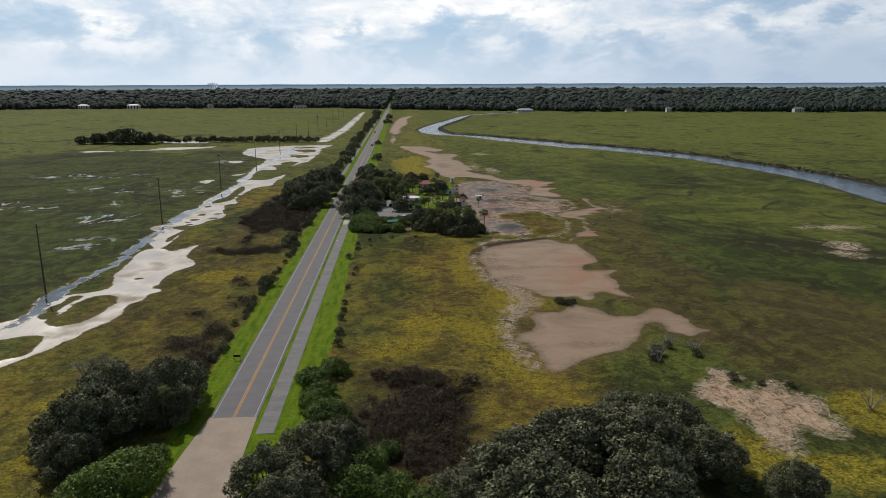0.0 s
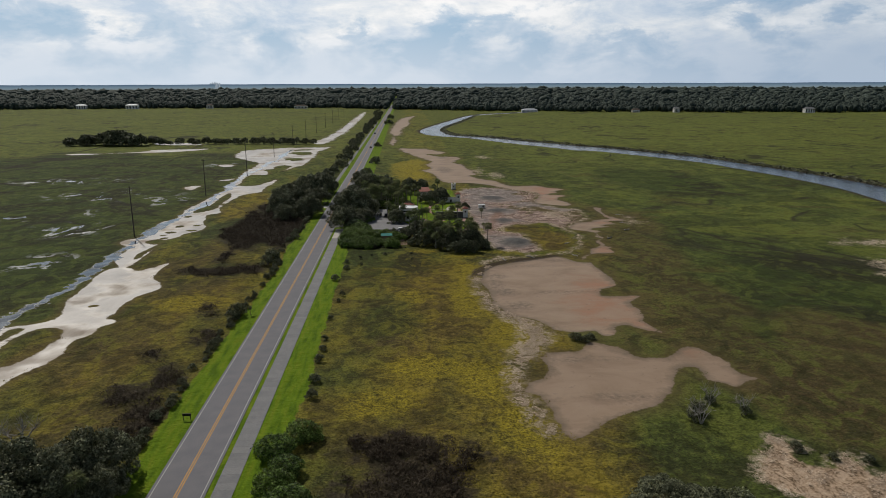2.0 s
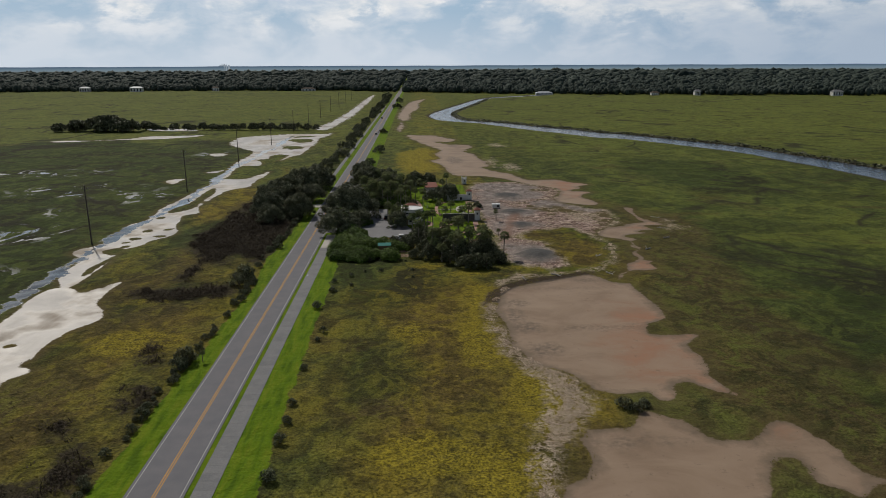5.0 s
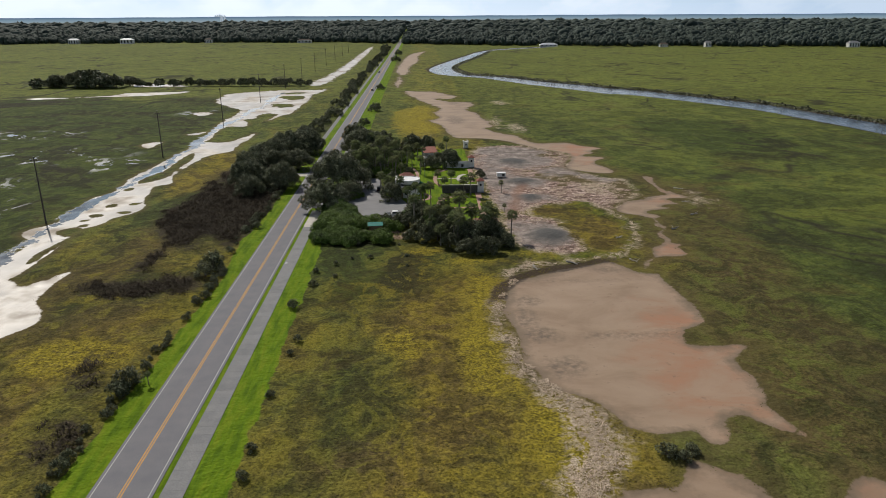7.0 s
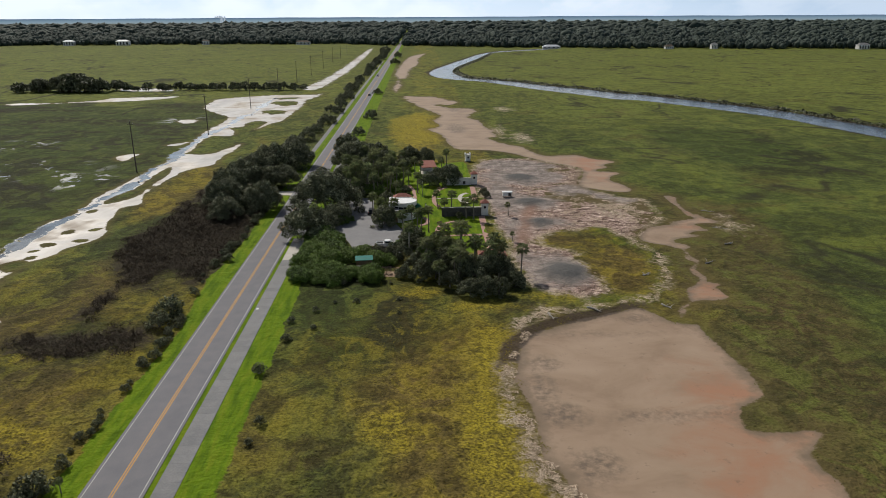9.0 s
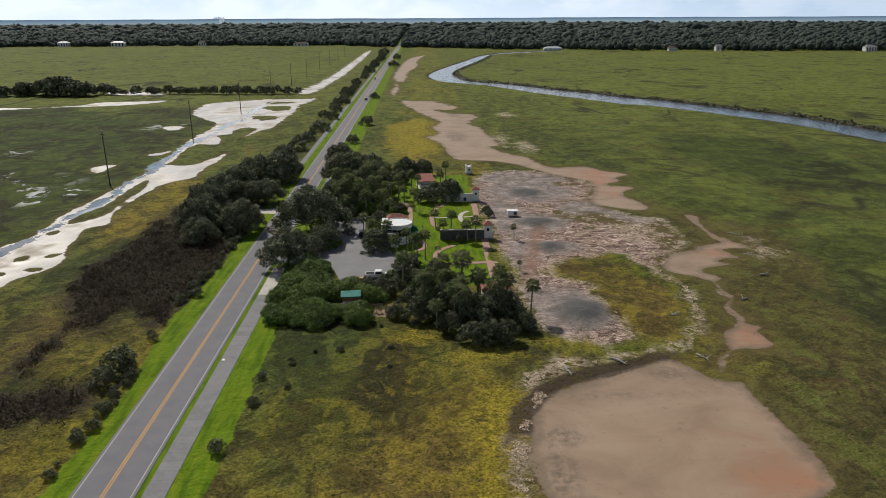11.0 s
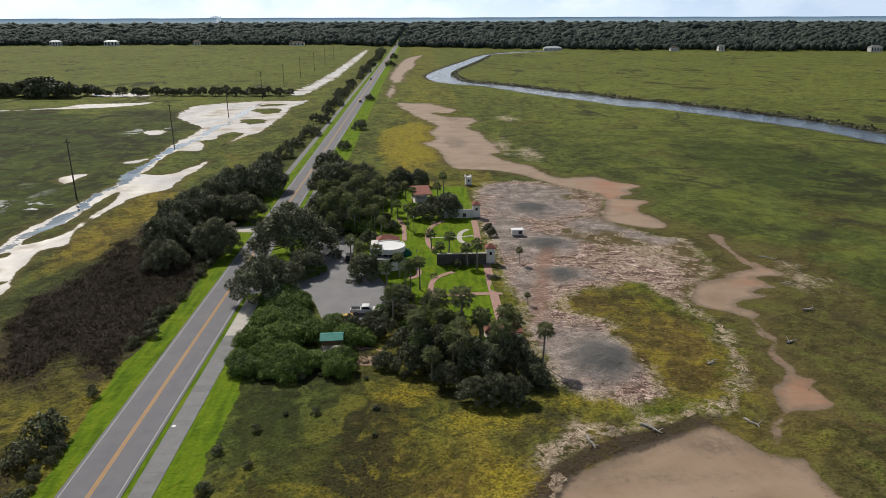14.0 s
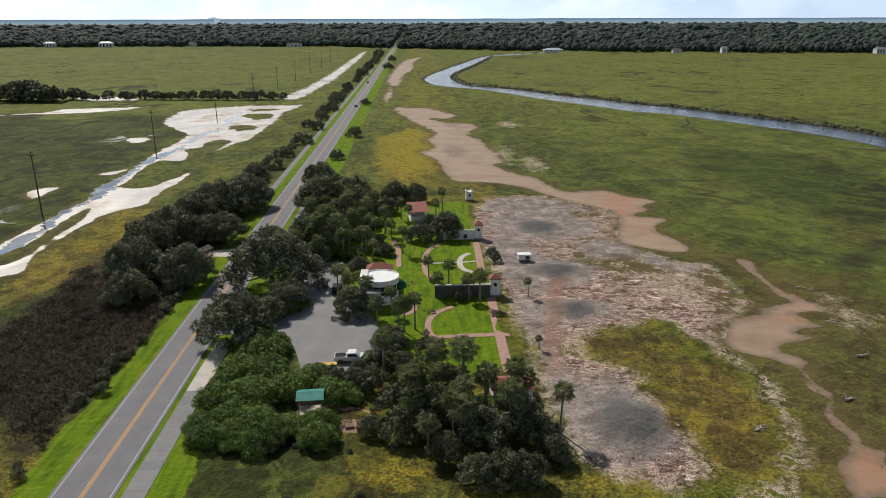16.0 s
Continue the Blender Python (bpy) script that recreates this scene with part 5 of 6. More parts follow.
def far_forest():
    m, g = material("hazy_forest_canopy")
    r = g.island()
    # greens shifted towards blue: distance haze put into the canopy colour
    c = g.mix(r, (0.026, 0.038, 0.033), (0.080, 0.099, 0.080))
    c = g.mix(g.step(g.noise(g.pos(), 0.018, 5, 0.6), 0.40, 0.62, 0.45, 0.0), c, (0.016, 0.027, 0.018))
    c = g.mix(g.step(g.noise(g.pos(), 0.25, 4), 0.35, 0.65, 0.22, 0.0), c, (0.016, 0.024, 0.016))
    finish(g, c, 0.85)
    rng = np.random.default_rng(5)
    bm = bmesh.new()
    bmesh.ops.create_icosphere(bm, subdivisions=1, radius=1.0)
    bm.verts.ensure_lookup_table()
    coarse = (np.array([v.co for v in bm.verts]), np.array([[v.index for v in f.verts] for f in bm.faces]))
    bm.free()

    def edge(x):
        return np.interp(x, [-4600, -830, -500, -144, 60, 176, 446, 753, 4600], [1860, 1681, 1704, 1660, 1500, 1451, 1361, 1293, 1050]) + 14 * np.sin(x * 0.03) + 10 * np.sin(x * 0.11)

    vs, fs, leafs = [], [], []
    count = 0

    def fill(shape, lo, hi, wide, spacing, size, tall, sprigs=0):
        nonlocal count
        n = int(2 * wide * (hi - lo) / spacing ** 2)
        x = rng.uniform(-wide, wide, n)
        y = edge(x) + rng.uniform(lo, hi, n)
        for hx, hy in CLEARINGS:
            y = np.where((np.abs(x - hx) < 21) & (y < hy + 12), y + 60, y)
        keep = (np.abs(x - ROAD) > 9 + (y > 3000) * 10) & (np.abs(x) < 200 + 0.72 * y) & (y < 4930)
        x, y = x[keep], y[keep]
        n = len(x)
        base, tri = shape
        k = len(base)
        s = size * rng.uniform(0.6, 1.3, (n, 1))
        h = tall * (rng.uniform(0.62, 1.12, (n, 1)) + 0.35 * (rng.uniform(0, 1, (n, 1)) > 0.86))
        v = base[None] * rng.uniform(0.72, 1.25, (n, k, 1))
        v = np.stack([v[..., 0] * s + x[:, None], v[..., 1] * s + y[:, None], np.maximum(v[..., 2] * 0.5 + 0.5, 0.0) * h], 2)
        if sprigs:
            d = rng.normal(0, 1, (n, sprigs, 3))
            d[..., 2] = np.abs(d[..., 2]) * 0.9 - 0.25
            d /= np.linalg.norm(d, axis=2, keepdims=True)
            c = d * rng.uniform(0.8, 1.15, (n, sprigs, 1))
            c = np.stack([c[..., 0] * s + x[:, None], c[..., 1] * s + y[:, None], np.maximum(c[..., 2] * 0.5 + 0.52, 0.05) * h], 2).reshape(-1, 3)
            q, _ = leaf_quads(c, d.reshape(-1, 3) + np.array([0, 0, 0.3]), size * 0.30, rng, 1.4, 0.4)
            q = q.reshape(-1, 4, 3)[:, :3].reshape(-1, 3)
            leafs.append(q)
        vs.append(v.reshape(-1, 3))
        fs.append((tri[None] + (np.arange(n) * k)[:, None, None]).reshape(-1, 3) + count)
        count += n * k

    fill(coarse, 0, 60, 1500, 8, 4.6, 12, 30)
    fill(coarse, 50, 420, 1900, 12.5, 6.6, 14, 22)
    fill(coarse, 400, 1400, 2700, 25, 12.5, 16.5, 8)
    fill(coarse, 1300, 3700, 3800, 44, 23, 24)
    q = np.concatenate(leafs)
    fs.append(np.arange(len(q)).reshape(-1, 3) + count)
    me = mesh_from("far_woods", np.concatenate(vs + [q]), np.concatenate(fs), [m], True)
    tagged(new("far_woods", me), "dark green woodland stretching to the horizon", "woods", kind="stuff")


far_forest()


def horizon_band():
    m, g = material("hazy_shore_glow")
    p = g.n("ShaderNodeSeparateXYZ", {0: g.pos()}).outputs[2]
    # distance haze is put into this emission ramp; the band is no lamp
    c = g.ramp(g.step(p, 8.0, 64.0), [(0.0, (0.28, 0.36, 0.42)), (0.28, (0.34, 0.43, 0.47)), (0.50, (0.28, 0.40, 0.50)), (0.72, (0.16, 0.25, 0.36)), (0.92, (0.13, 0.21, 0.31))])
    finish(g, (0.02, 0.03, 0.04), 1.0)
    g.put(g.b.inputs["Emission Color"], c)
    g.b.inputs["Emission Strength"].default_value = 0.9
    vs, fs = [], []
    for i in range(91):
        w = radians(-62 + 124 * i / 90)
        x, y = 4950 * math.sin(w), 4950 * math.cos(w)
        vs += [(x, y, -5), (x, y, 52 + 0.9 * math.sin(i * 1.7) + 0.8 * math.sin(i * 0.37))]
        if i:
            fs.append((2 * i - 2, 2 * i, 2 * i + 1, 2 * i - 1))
    tagged(new("backdrop", mesh_from("backdrop", vs, fs, [m])), "hazy blue glowing backdrop band for the distant shore on the horizon", "horizon", kind="structure")


horizon_band()
# ---- herbs ----
def marsh_herbs():
    rng = np.random.default_rng(9)
    n = 420000
    y = 70 + 370 * rng.uniform(0, 1, n) ** 1.2
    x = rng.uniform(-100, 135, n)
    f = fields(x, y)
    edge = 1.6 * np.sin(x * 0.9 + y * 0.4) * np.sin(y * 0.7 - x * 0.3)
    bare = np.maximum(np.maximum(f["pan"], f["salt"]), np.maximum(f["shell"], f["creek"])) + edge
    share = np.clip((125 - x) / 70, 0, 1) * np.clip((x + 96) / 40, 0, 1) * np.clip((430 - y) / 180, 0, 1)
    lot = distance(np.array(LOT, float), x, y)
    keep = (bare < -0.3) & ((f["gold"] > -0.5) | (rng.uniform(0, 1, n) < 0.3)) & (f["lawn"] < -0.3) & (rng.uniform(0, 1, n) < share) & (lot < -0.5)
    x, y = x[keep], y[keep]
    f = {k: v[keep] for k, v in f.items()}
    n = len(x)
    mound = 0.5 + 0.5 * np.sin(x * 1.9 + 2 * np.sin(y * 0.9)) * np.sin(y * 1.7 + 1.5 * np.sin(x * 1.1))
    thick = 1 + 1.2 * np.clip(f["brush"] / 2, 0, 1) + 1.0 * np.clip(f["lush"] / 2, 0, 1)
    low = np.where(f["gold"] > 0, 1.0, 0.55)
    z = lift(x, y, f) + rng.uniform(0.0, 0.10, n) * (0.3 + 0.7 * mound) * thick * low
    up = np.stack([rng.normal(0, 0.15, n), rng.normal(0, 0.15, n), np.ones(n)], 1)
    v, q = leaf_quads(np.stack([x, y, z], 1), up, 0.15, rng, 1.6, 0.3)
    me = mesh_from("marsh_herbs", v, q, [MAT_HERB])
    for k in ("gold", "bright", "brown", "brush", "lawn", "lush", "deep"):
        attribute(me, k, np.repeat(f[k], 4))
    tagged(new("marsh_herbs", me), "low tangled green and golden marsh herbs", "marsh plants", kind="stuff")


marsh_herbs()


# ---- the roadside garden ----
CARWHITE = worn("white_car_paint", (0.74, 0.74, 0.73), (0.68, 0.68, 0.67), 0.6, 0.3)
CARDARK = worn("dark_car_paint", (0.012, 0.013, 0.014), (0.022, 0.022, 0.022), 0.6, 0.3)
CARRED = worn("grey_car_paint", (0.16, 0.165, 0.17), (0.19, 0.19, 0.195), 0.6, 0.3)
RUBBER = worn("black_rubber", (0.016, 0.016, 0.016), (0.03, 0.03, 0.03), 4.0, 0.8)
STEEL = worn("grey_steel", (0.30, 0.30, 0.30), (0.38, 0.38, 0.38), 3.0, 0.4, metal=0.6)
YELLOW = worn("yellow_paint", (0.68, 0.40, 0.06), (0.58, 0.34, 0.07), 1.5, 0.5)
TIMBER = worn("weathered_timber", (0.22, 0.15, 0.095), (0.31, 0.225, 0.155), 1.5, 0.8, 0.2)
BROWNROOF = worn("brown_shingles", (0.105, 0.082, 0.064), (0.15, 0.12, 0.095), 1.2, 0.85, 0.2)
GREENCLOTH = worn("dark_green_canvas", (0.010, 0.075, 0.042), (0.018, 0.105, 0.060), 1.5, 0.8)
REDLIGHT = worn("red_lamp_glass", (0.35, 0.01, 0.01), (0.28, 0.01, 0.01), 4.0, 0.2)
CLEARLIGHT = worn("clear_lamp_glass", (0.65, 0.65, 0.62), (0.58, 0.58, 0.56), 4.0, 0.15)
# near-black colour that stands in for the shade inside openings
INNERSHADE = worn("painted_inner_shade", (0.05, 0.047, 0.043), (0.07, 0.066, 0.06), 1.0, 0.9)


def thing(name, label, category, x, y, z=0.1, turn=0.0, group=""):
    ob = tagged(new(name), label, category, group)
    ob.empty_display_size = 0.3
    ob.matrix_world = pose(x, y, z, 0, 0, turn)
    return ob


def cyl(r0, r1, z0, z1, sides=16, cx=0.0, cy=0.0, cap=True):
    bm = bmesh.new()
    bmesh.ops.create_cone(bm, cap_ends=cap, segments=sides, radius1=r0, radius2=r1, depth=z1 - z0, matrix=Matrix.Translation((cx, cy, (z0 + z1) / 2)))
    return bm


def ring(r0, r1, z0, z1, a0=0.0, a1=360.0, sides=40):
    """A round wall of that inner and outer radius."""
    bm = bmesh.new()
    rows = []
    full = a1 - a0 >= 360
    for i in range(sides + (0 if full else 1)):
        w = radians(a0 + (a1 - a0) * i / sides)
        c, s = math.cos(w), math.sin(w)
        rows.append([bm.verts.new(p) for p in ((r0 * c, r0 * s, z0), (r1 * c, r1 * s, z0), (r1 * c, r1 * s, z1), (r0 * c, r0 * s, z1))])
    for a, b in zip(rows, rows[1:] + ([rows[0]] if full else [])):
        for k in range(4):
            bm.faces.new((a[k], a[(k + 1) % 4], b[(k + 1) % 4], b[k]))
    if not full:
        bm.faces.new(rows[0])
        bm.faces.new(rows[-1][::-1])
    bmesh.ops.recalc_face_normals(bm, faces=bm.faces)
    return bm


def hip(x0, x1, y0, y1, z0, z1, eave=0.3, ridge=0.35):
    """A hipped roof with overhanging eaves."""
    bm = bmesh.new()
    x0, x1, y0, y1 = x0 - eave, x1 + eave, y0 - eave, y1 + eave
    mx, my = (x0 + x1) / 2, (y0 + y1) / 2
    hx, hy = ((x1 - x0) / 2 * ridge, 0.0) if x1 - x0 >= y1 - y0 else (0.0, (y1 - y0) / 2 * ridge)
    lo = [bm.verts.new((x, y, z0 - 0.12)) for x, y in ((x0, y0), (x1, y0), (x1, y1), (x0, y1))]
    ed = [bm.verts.new((x, y, z0)) for x, y in ((x0, y0), (x1, y0), (x1, y1), (x0, y1))]
    a, b = bm.verts.new((mx - hx, my - hy, z1)), bm.verts.new((mx + hx + 1e-4, my + hy + 1e-4, z1))
    for k in range(4):
        bm.faces.new((lo[k], lo[(k + 1) % 4], ed[(k + 1) % 4], ed[k]))
    bm.faces.new(lo[::-1])
    if hx:
        for f in ((ed[0], ed[1], b, a), (ed[2], ed[3], a, b), (ed[1], ed[2], b), (ed[3], ed[0], a)):
            bm.faces.new(f)
    else:
        for f in ((ed[1], ed[2], b, a), (ed[3], ed[0], a, b), (ed[0], ed[1], a), (ed[2], ed[3], b)):
            bm.faces.new(f)
    bmesh.ops.recalc_face_normals(bm, faces=bm.faces)
    return bm


def ribbon(points, width, z, thick=0.1, smooth=4):
    """A paved strip along a line."""
    p = spline(points, smooth, False) if len(points) > 2 else np.array(points, float)
    bm = bmesh.new()
    rows = []
    for i in range(len(p)):
        d = p[min(i + 1, len(p) - 1)] - p[max(i - 1, 0)]
        d /= np.linalg.norm(d)
        n = np.array([-d[1], d[0]]) * width / 2
        rows.append([bm.verts.new((*(p[i] + s * n), zz)) for s, zz in ((-1, z - thick), (-1, z), (1, z), (1, z - thick))])
    for a, b in zip(rows, rows[1:]):
        for k in range(3):
            bm.faces.new((a[k], a[k + 1], b[k + 1], b[k]))
    bm.faces.new(rows[0])
    bm.faces.new(rows[-1][::-1])
    bmesh.ops.recalc_face_normals(bm, faces=bm.faces)
    return bm


def profile(points, half, bevel=0.05):
    """A side outline (x, z) pulled out to both sides, with rounded edges."""
    bm = bmesh.new()
    f = bm.faces.new([bm.verts.new((x, -half, z)) for x, z in points])
    up = bmesh.ops.extrude_face_region(bm, geom=[f])
    for v in up["geom"]:
        if isinstance(v, bmesh.types.BMVert):
            v.co.y = half
    bmesh.ops.recalc_face_normals(bm, faces=bm.faces)
    if bevel:
        bmesh.ops.bevel(bm, geom=list(bm.edges), offset=bevel, segments=2, affect="EDGES", profile=0.5)
    return bm


def wheels(root, xs, half, r):
    for x in xs:
        for s in (-1, 1):
            m = Matrix.Translation((x, s * half, r)) @ Matrix.Rotation(radians(90), 4, "X")
            bm = bmesh.new()
            bmesh.ops.create_cone(bm, cap_ends=True, segments=18, radius1=r, radius2=r, depth=0.26, matrix=m)
            bmesh.ops.bevel(bm, geom=[e for e in bm.edges if len(e.link_faces) == 2 and e.calc_face_angle(0) > 1.0], offset=0.05, segments=2, affect="EDGES")
            wheel = part("wheel", bm, RUBBER, root, "black rubber tyre")
            bm = bmesh.new()
            bmesh.ops.create_cone(bm, cap_ends=True, segments=14, radius1=r * 0.6, radius2=r * 0.5, depth=0.29, matrix=m)
            part("rim", bm, STEEL, wheel, "grey wheel rim")


def pickup(x, y, turn):
    t = thing("pickup_truck", "white crew-cab pickup truck parked on asphalt", "truck", x, y, 0.14, turn)
    part("body", profile([(-2.75, 0.5), (-2.8, 1.08), (1.5, 1.10), (2.65, 1.0), (2.8, 0.85), (2.75, 0.45)], 0.95, 0.07), CARWHITE, t)
    part("cab", profile([(-0.75, 1.05), (-0.60, 1.78), (0.85, 1.82), (1.55, 1.08)], 0.84, 0.09), CARWHITE, t)
    # solid dark tonneau block; the bed below is not hollow
    part("bed", box(-2.62, -0.85, -0.76, 0.76, 1.0, 1.12, 0.02), RUBBER, t, "dark tonneau cover on the cargo bed")
    for x0 in (-2.75, -0.85):
        part("bed_rail", box(x0 - 0.05, x0 + 0.07, -0.86, 0.86, 1.02, 1.2, 0.02), CARWHITE, t)
    for s in (-1, 1):
        part("bed_side", box(-2.75, -0.8, s * 0.88 - 0.06, s * 0.88 + 0.06, 1.02, 1.2, 0.02), CARWHITE, t)
        part("side_window", profile([(-0.52, 1.22), (-0.42, 1.66), (0.72, 1.68), (1.15, 1.22)], 0.012, 0.0), GLASS, t, "dark side glass").location.y = s * 0.845
        part("mirror", box(1.0, 1.12, s * 1.0 - 0.1, s * 1.0 + 0.1, 1.15, 1.32, 0.03), CARDARK, t)
        part("headlight", box(2.70, 2.80, s * 0.72 - 0.16, s * 0.72 + 0.16, 0.78, 0.95, 0.02), CLEARLIGHT, t, "clear headlight")
        part("tail_light", box(-2.84, -2.76, s * 0.86 - 0.07, s * 0.86 + 0.07, 0.75, 1.05, 0.02), REDLIGHT, t, "red tail light")
    bm = box(-0.015, 0.015, -0.72, 0.72, 0, 0.62)
    w = part("windscreen", bm, GLASS, t, "dark windscreen")
    w.matrix_basis = pose(1.36, 0, 1.22, 0, -43, 0)
    w = part("rear_window", box(-0.015, 0.015, -0.68, 0.68, 0, 0.4), GLASS, t, "dark rear window")
    w.matrix_basis = pose(-0.73, 0, 1.3, 0, 12, 0)
    part("front_bumper", box(2.68, 2.92, -0.92, 0.92, 0.42, 0.66, 0.05), STEEL, t, "grey metal bumper")
    part("rear_bumper", box(-2.95, -2.74, -0.92, 0.92, 0.45, 0.66, 0.05), STEEL, t, "grey metal bumper")
    wheels(t, (-1.75, 1.75), 0.86, 0.40)
    return t


def suv(x, y, turn, paint, label):
    t = thing("car", label, "car", x, y, 0.18, turn)
    part("body", profile([(-2.2, 0.42), (-2.25, 0.95), (1.2, 0.98), (2.15, 0.85), (2.25, 0.42)], 0.9, 0.08), paint, t)
    part("cabin", profile([(-2.1, 0.92), (-1.95, 1.62), (0.4, 1.66), (1.2, 0.95)], 0.8, 0.1), paint, t)
    for s in (-1, 1):
        part("side_window", profile([(-1.85, 1.08), (-1.75, 1.5), (0.3, 1.52), (0.78, 1.08)], 0.012, 0.0), GLASS, t, "dark side glass").location.y = s * 0.805
        part("headlight", box(2.18, 2.27, s * 0.66 - 0.16, s * 0.66 + 0.16, 0.66, 0.8, 0.02), CLEARLIGHT, t, "clear headlight")
        part("tail_light", box(-2.28, -2.2, s * 0.76 - 0.09, s * 0.76 + 0.09, 0.7, 0.92, 0.02), REDLIGHT, t, "red tail light")
    w = part("windscreen", box(-0.015, 0.015, -0.7, 0.7, 0, 0.78), GLASS, t, "dark windscreen")
    w.matrix_basis = pose(1.08, 0, 1.05, 0, -48, 0)
    w = part("rear_window", box(-0.015, 0.015, -0.66, 0.66, 0, 0.4), GLASS, t, "dark rear window")
    w.matrix_basis = pose(-2.06, 0, 1.12, 0, 13, 0)
    wheels(t, (-1.4, 1.4), 0.82, 0.34)
    return t


def window_part(parent, x0, x1, z0, z1, y, out=-1, name="window"):
    """A framed pane set on a wall that faces along y."""
    frame_bm = bmesh.new()
    for a in ((x0 - 0.08, x1 + 0.08, z0 - 0.08, z0), (x0 - 0.08, x1 + 0.08, z1, z1 + 0.08), (x0 - 0.08, x0, z0, z1), (x1, x1 + 0.08, z0, z1)):
        boxm(frame_bm, a[0], a[1], min(y, y + out * 0.07), max(y, y + out * 0.07), a[2], a[3])
    w = part(name, frame_bm, PLASTER, parent, "white framed window")
    part("pane", box(x0, x1, min(y, y + out * 0.02), max(y, y + out * 0.02), z0, z1), GLASS, w, "dark glass pane")
    return w


def visitor_centre():
    b = thing("visitor_centre", "white round building with flat white roof beside the parking lot", "building", 4.0, 312.0, 0.1, 0)
    part("drum_wall", ring(3.35, 3.6, -0.2, 2.1), PLASTER, b, "white curved plaster wall")
    part("glass_band", ring(3.38, 3.46, 2.1, 4.0), GLASS, b, "dark curved band of windows")
    for k in range(16):
        w = 22.5 * k
        part("mullion", box(3.44, 3.56, -0.05, 0.05, 2.1, 4.0), PLASTER, b).matrix_basis = pose(0, 0, 0, 0, 0, w)
    part("fascia", ring(3.3, 3.8, 4.0, 4.85), PLASTER, b, "white curved fascia")
    part("roof", cyl(3.78, 3.78, 4.86, 4.98, 44), ROOFWHITE, b, "flat white roof membrane")
    part("parapet", ring(3.62, 3.82, 4.85, 5.16), PLASTER, b)
    part("stair_block", box(-4.1, -2.6, -3.0, 3.4, -0.2, 5.3, 0.05), PLASTER, b, "white plaster side block")
    part("roof_hatch", box(-2.4, -1.5, -1.6, -0.6, 4.98, 5.5, 0.04), STEEL, b, "grey roof hatch")
    part("wing", box(-4.4, 0.2, -5.4, -2.3, -0.2, 3.3, 0.04), PLASTER, b, "white single-storey front wing")
    part("wing_roof", box(-4.6, 0.4, -5.6, -2.1, 3.3, 3.5, 0.03), CONCRETE, b, "grey flat wing roof")
    for x0, x1 in ((-4.0, -3.0), (-1.1, -0.2)):
        window_part(b, x0, x1, 1.0, 2.5, -5.4)
    d = part("door", box(-2.5, -1.6, -5.46, -5.4, 0.0, 2.1, 0.01), TIMBER, b, "brown timber door")
    part("handle", box(-1.75, -1.69, -5.52, -5.46, 0.95, 1.15), STEEL, d)
    part("back_room", box(-3.0, 2.0, 4.3, 8.6, -0.2, 4.2, 0.03), PLASTER, b)
    part("tile_roof", hip(-3.0, 2.0, 4.3, 8.6, 4.3, 5.7), REDROOF, b, "red clay tile hipped roof")
    bm = bmesh.new()
    bmesh.ops.create_uvsphere(bm, u_segments=16, v_segments=10, radius=1.0)
    bmesh.ops.bisect_plane(bm, geom=bm.verts[:] + bm.edges[:] + bm.faces[:], plane_co=(0, 0, 0), plane_no=(0, 0, -1), clear_outer=True)
    a = part("awning", bm, GREENCLOTH, b, "dark green rounded canvas awning", True)
    a.matrix_basis = pose(3.7, 0.6, 2.5) @ Matrix.Diagonal((1.6, 1.9, 1.5, 1.0))


def garden_tower(x, y, roof=True, turn=0.0, tall=3.6, half=1.0, label="white plaster garden tower with small red tile roof"):
    t = thing("garden_tower", label, "tower", x, y, 0.1, turn, "garden towers")
    part("body", box(-half, half, -half, half, -0.2, tall, 0.04), PLASTER, t)
    part("cornice", box(-half - 0.15, half + 0.15, -half - 0.15, half + 0.15, tall, tall + 0.2, 0.03), PLASTER, t)
    part("plinth", box(-half - 0.08, half + 0.08, -half - 0.08, half + 0.08, -0.2, 0.35, 0.03), CONCRETE, t, "grey plinth")
    if roof:
        part("roof", hip(-half - 0.1, half + 0.1, -half - 0.1, half + 0.1, tall + 0.32, tall + 1.2, 0.2, 0.05), REDROOF, t, "red clay tile pyramid roof")
    else:
        for sx in (-1, 1):
            for sy in (-1, 1):
                part("battlement", box(sx * (half - 0.1) - 0.25, sx * (half - 0.1) + 0.25, sy * (half - 0.1) - 0.25, sy * (half - 0.1) + 0.25, tall + 0.2, tall + 0.65, 0.03), PLASTER, t)
    window_part(t, -0.3, 0.3, tall - 1.35, tall - 0.6, -half)


def garden_wall(x0, x1, y, z=2.6, slope=0.0, name="garden_wall", stone=None):
    w = thing(name, "dark shaded garden wall with pale coping", "wall", (x0 + x1) / 2, y, 0.1, slope)
    h = (x1 - x0) / 2
    # default face colour has the shade of this side painted in
    part("wall_body", box(-h, h, -0.25, 0.25, -0.2, z, 0.03), stone or SHADEDWALL, w)
    part("coping", box(-h, h, -0.36, 0.36, z, z + 0.16, 0.03), PALECONC, w, "pale stone coping")
    # flat dark panel in place of a recess in shade
    part("niche", box(h * 0.35, h * 0.35 + 0.9, -0.29, -0.25, 0.3, 1.4), INNERSHADE, w, "dark panel painted as a small shaded niche")


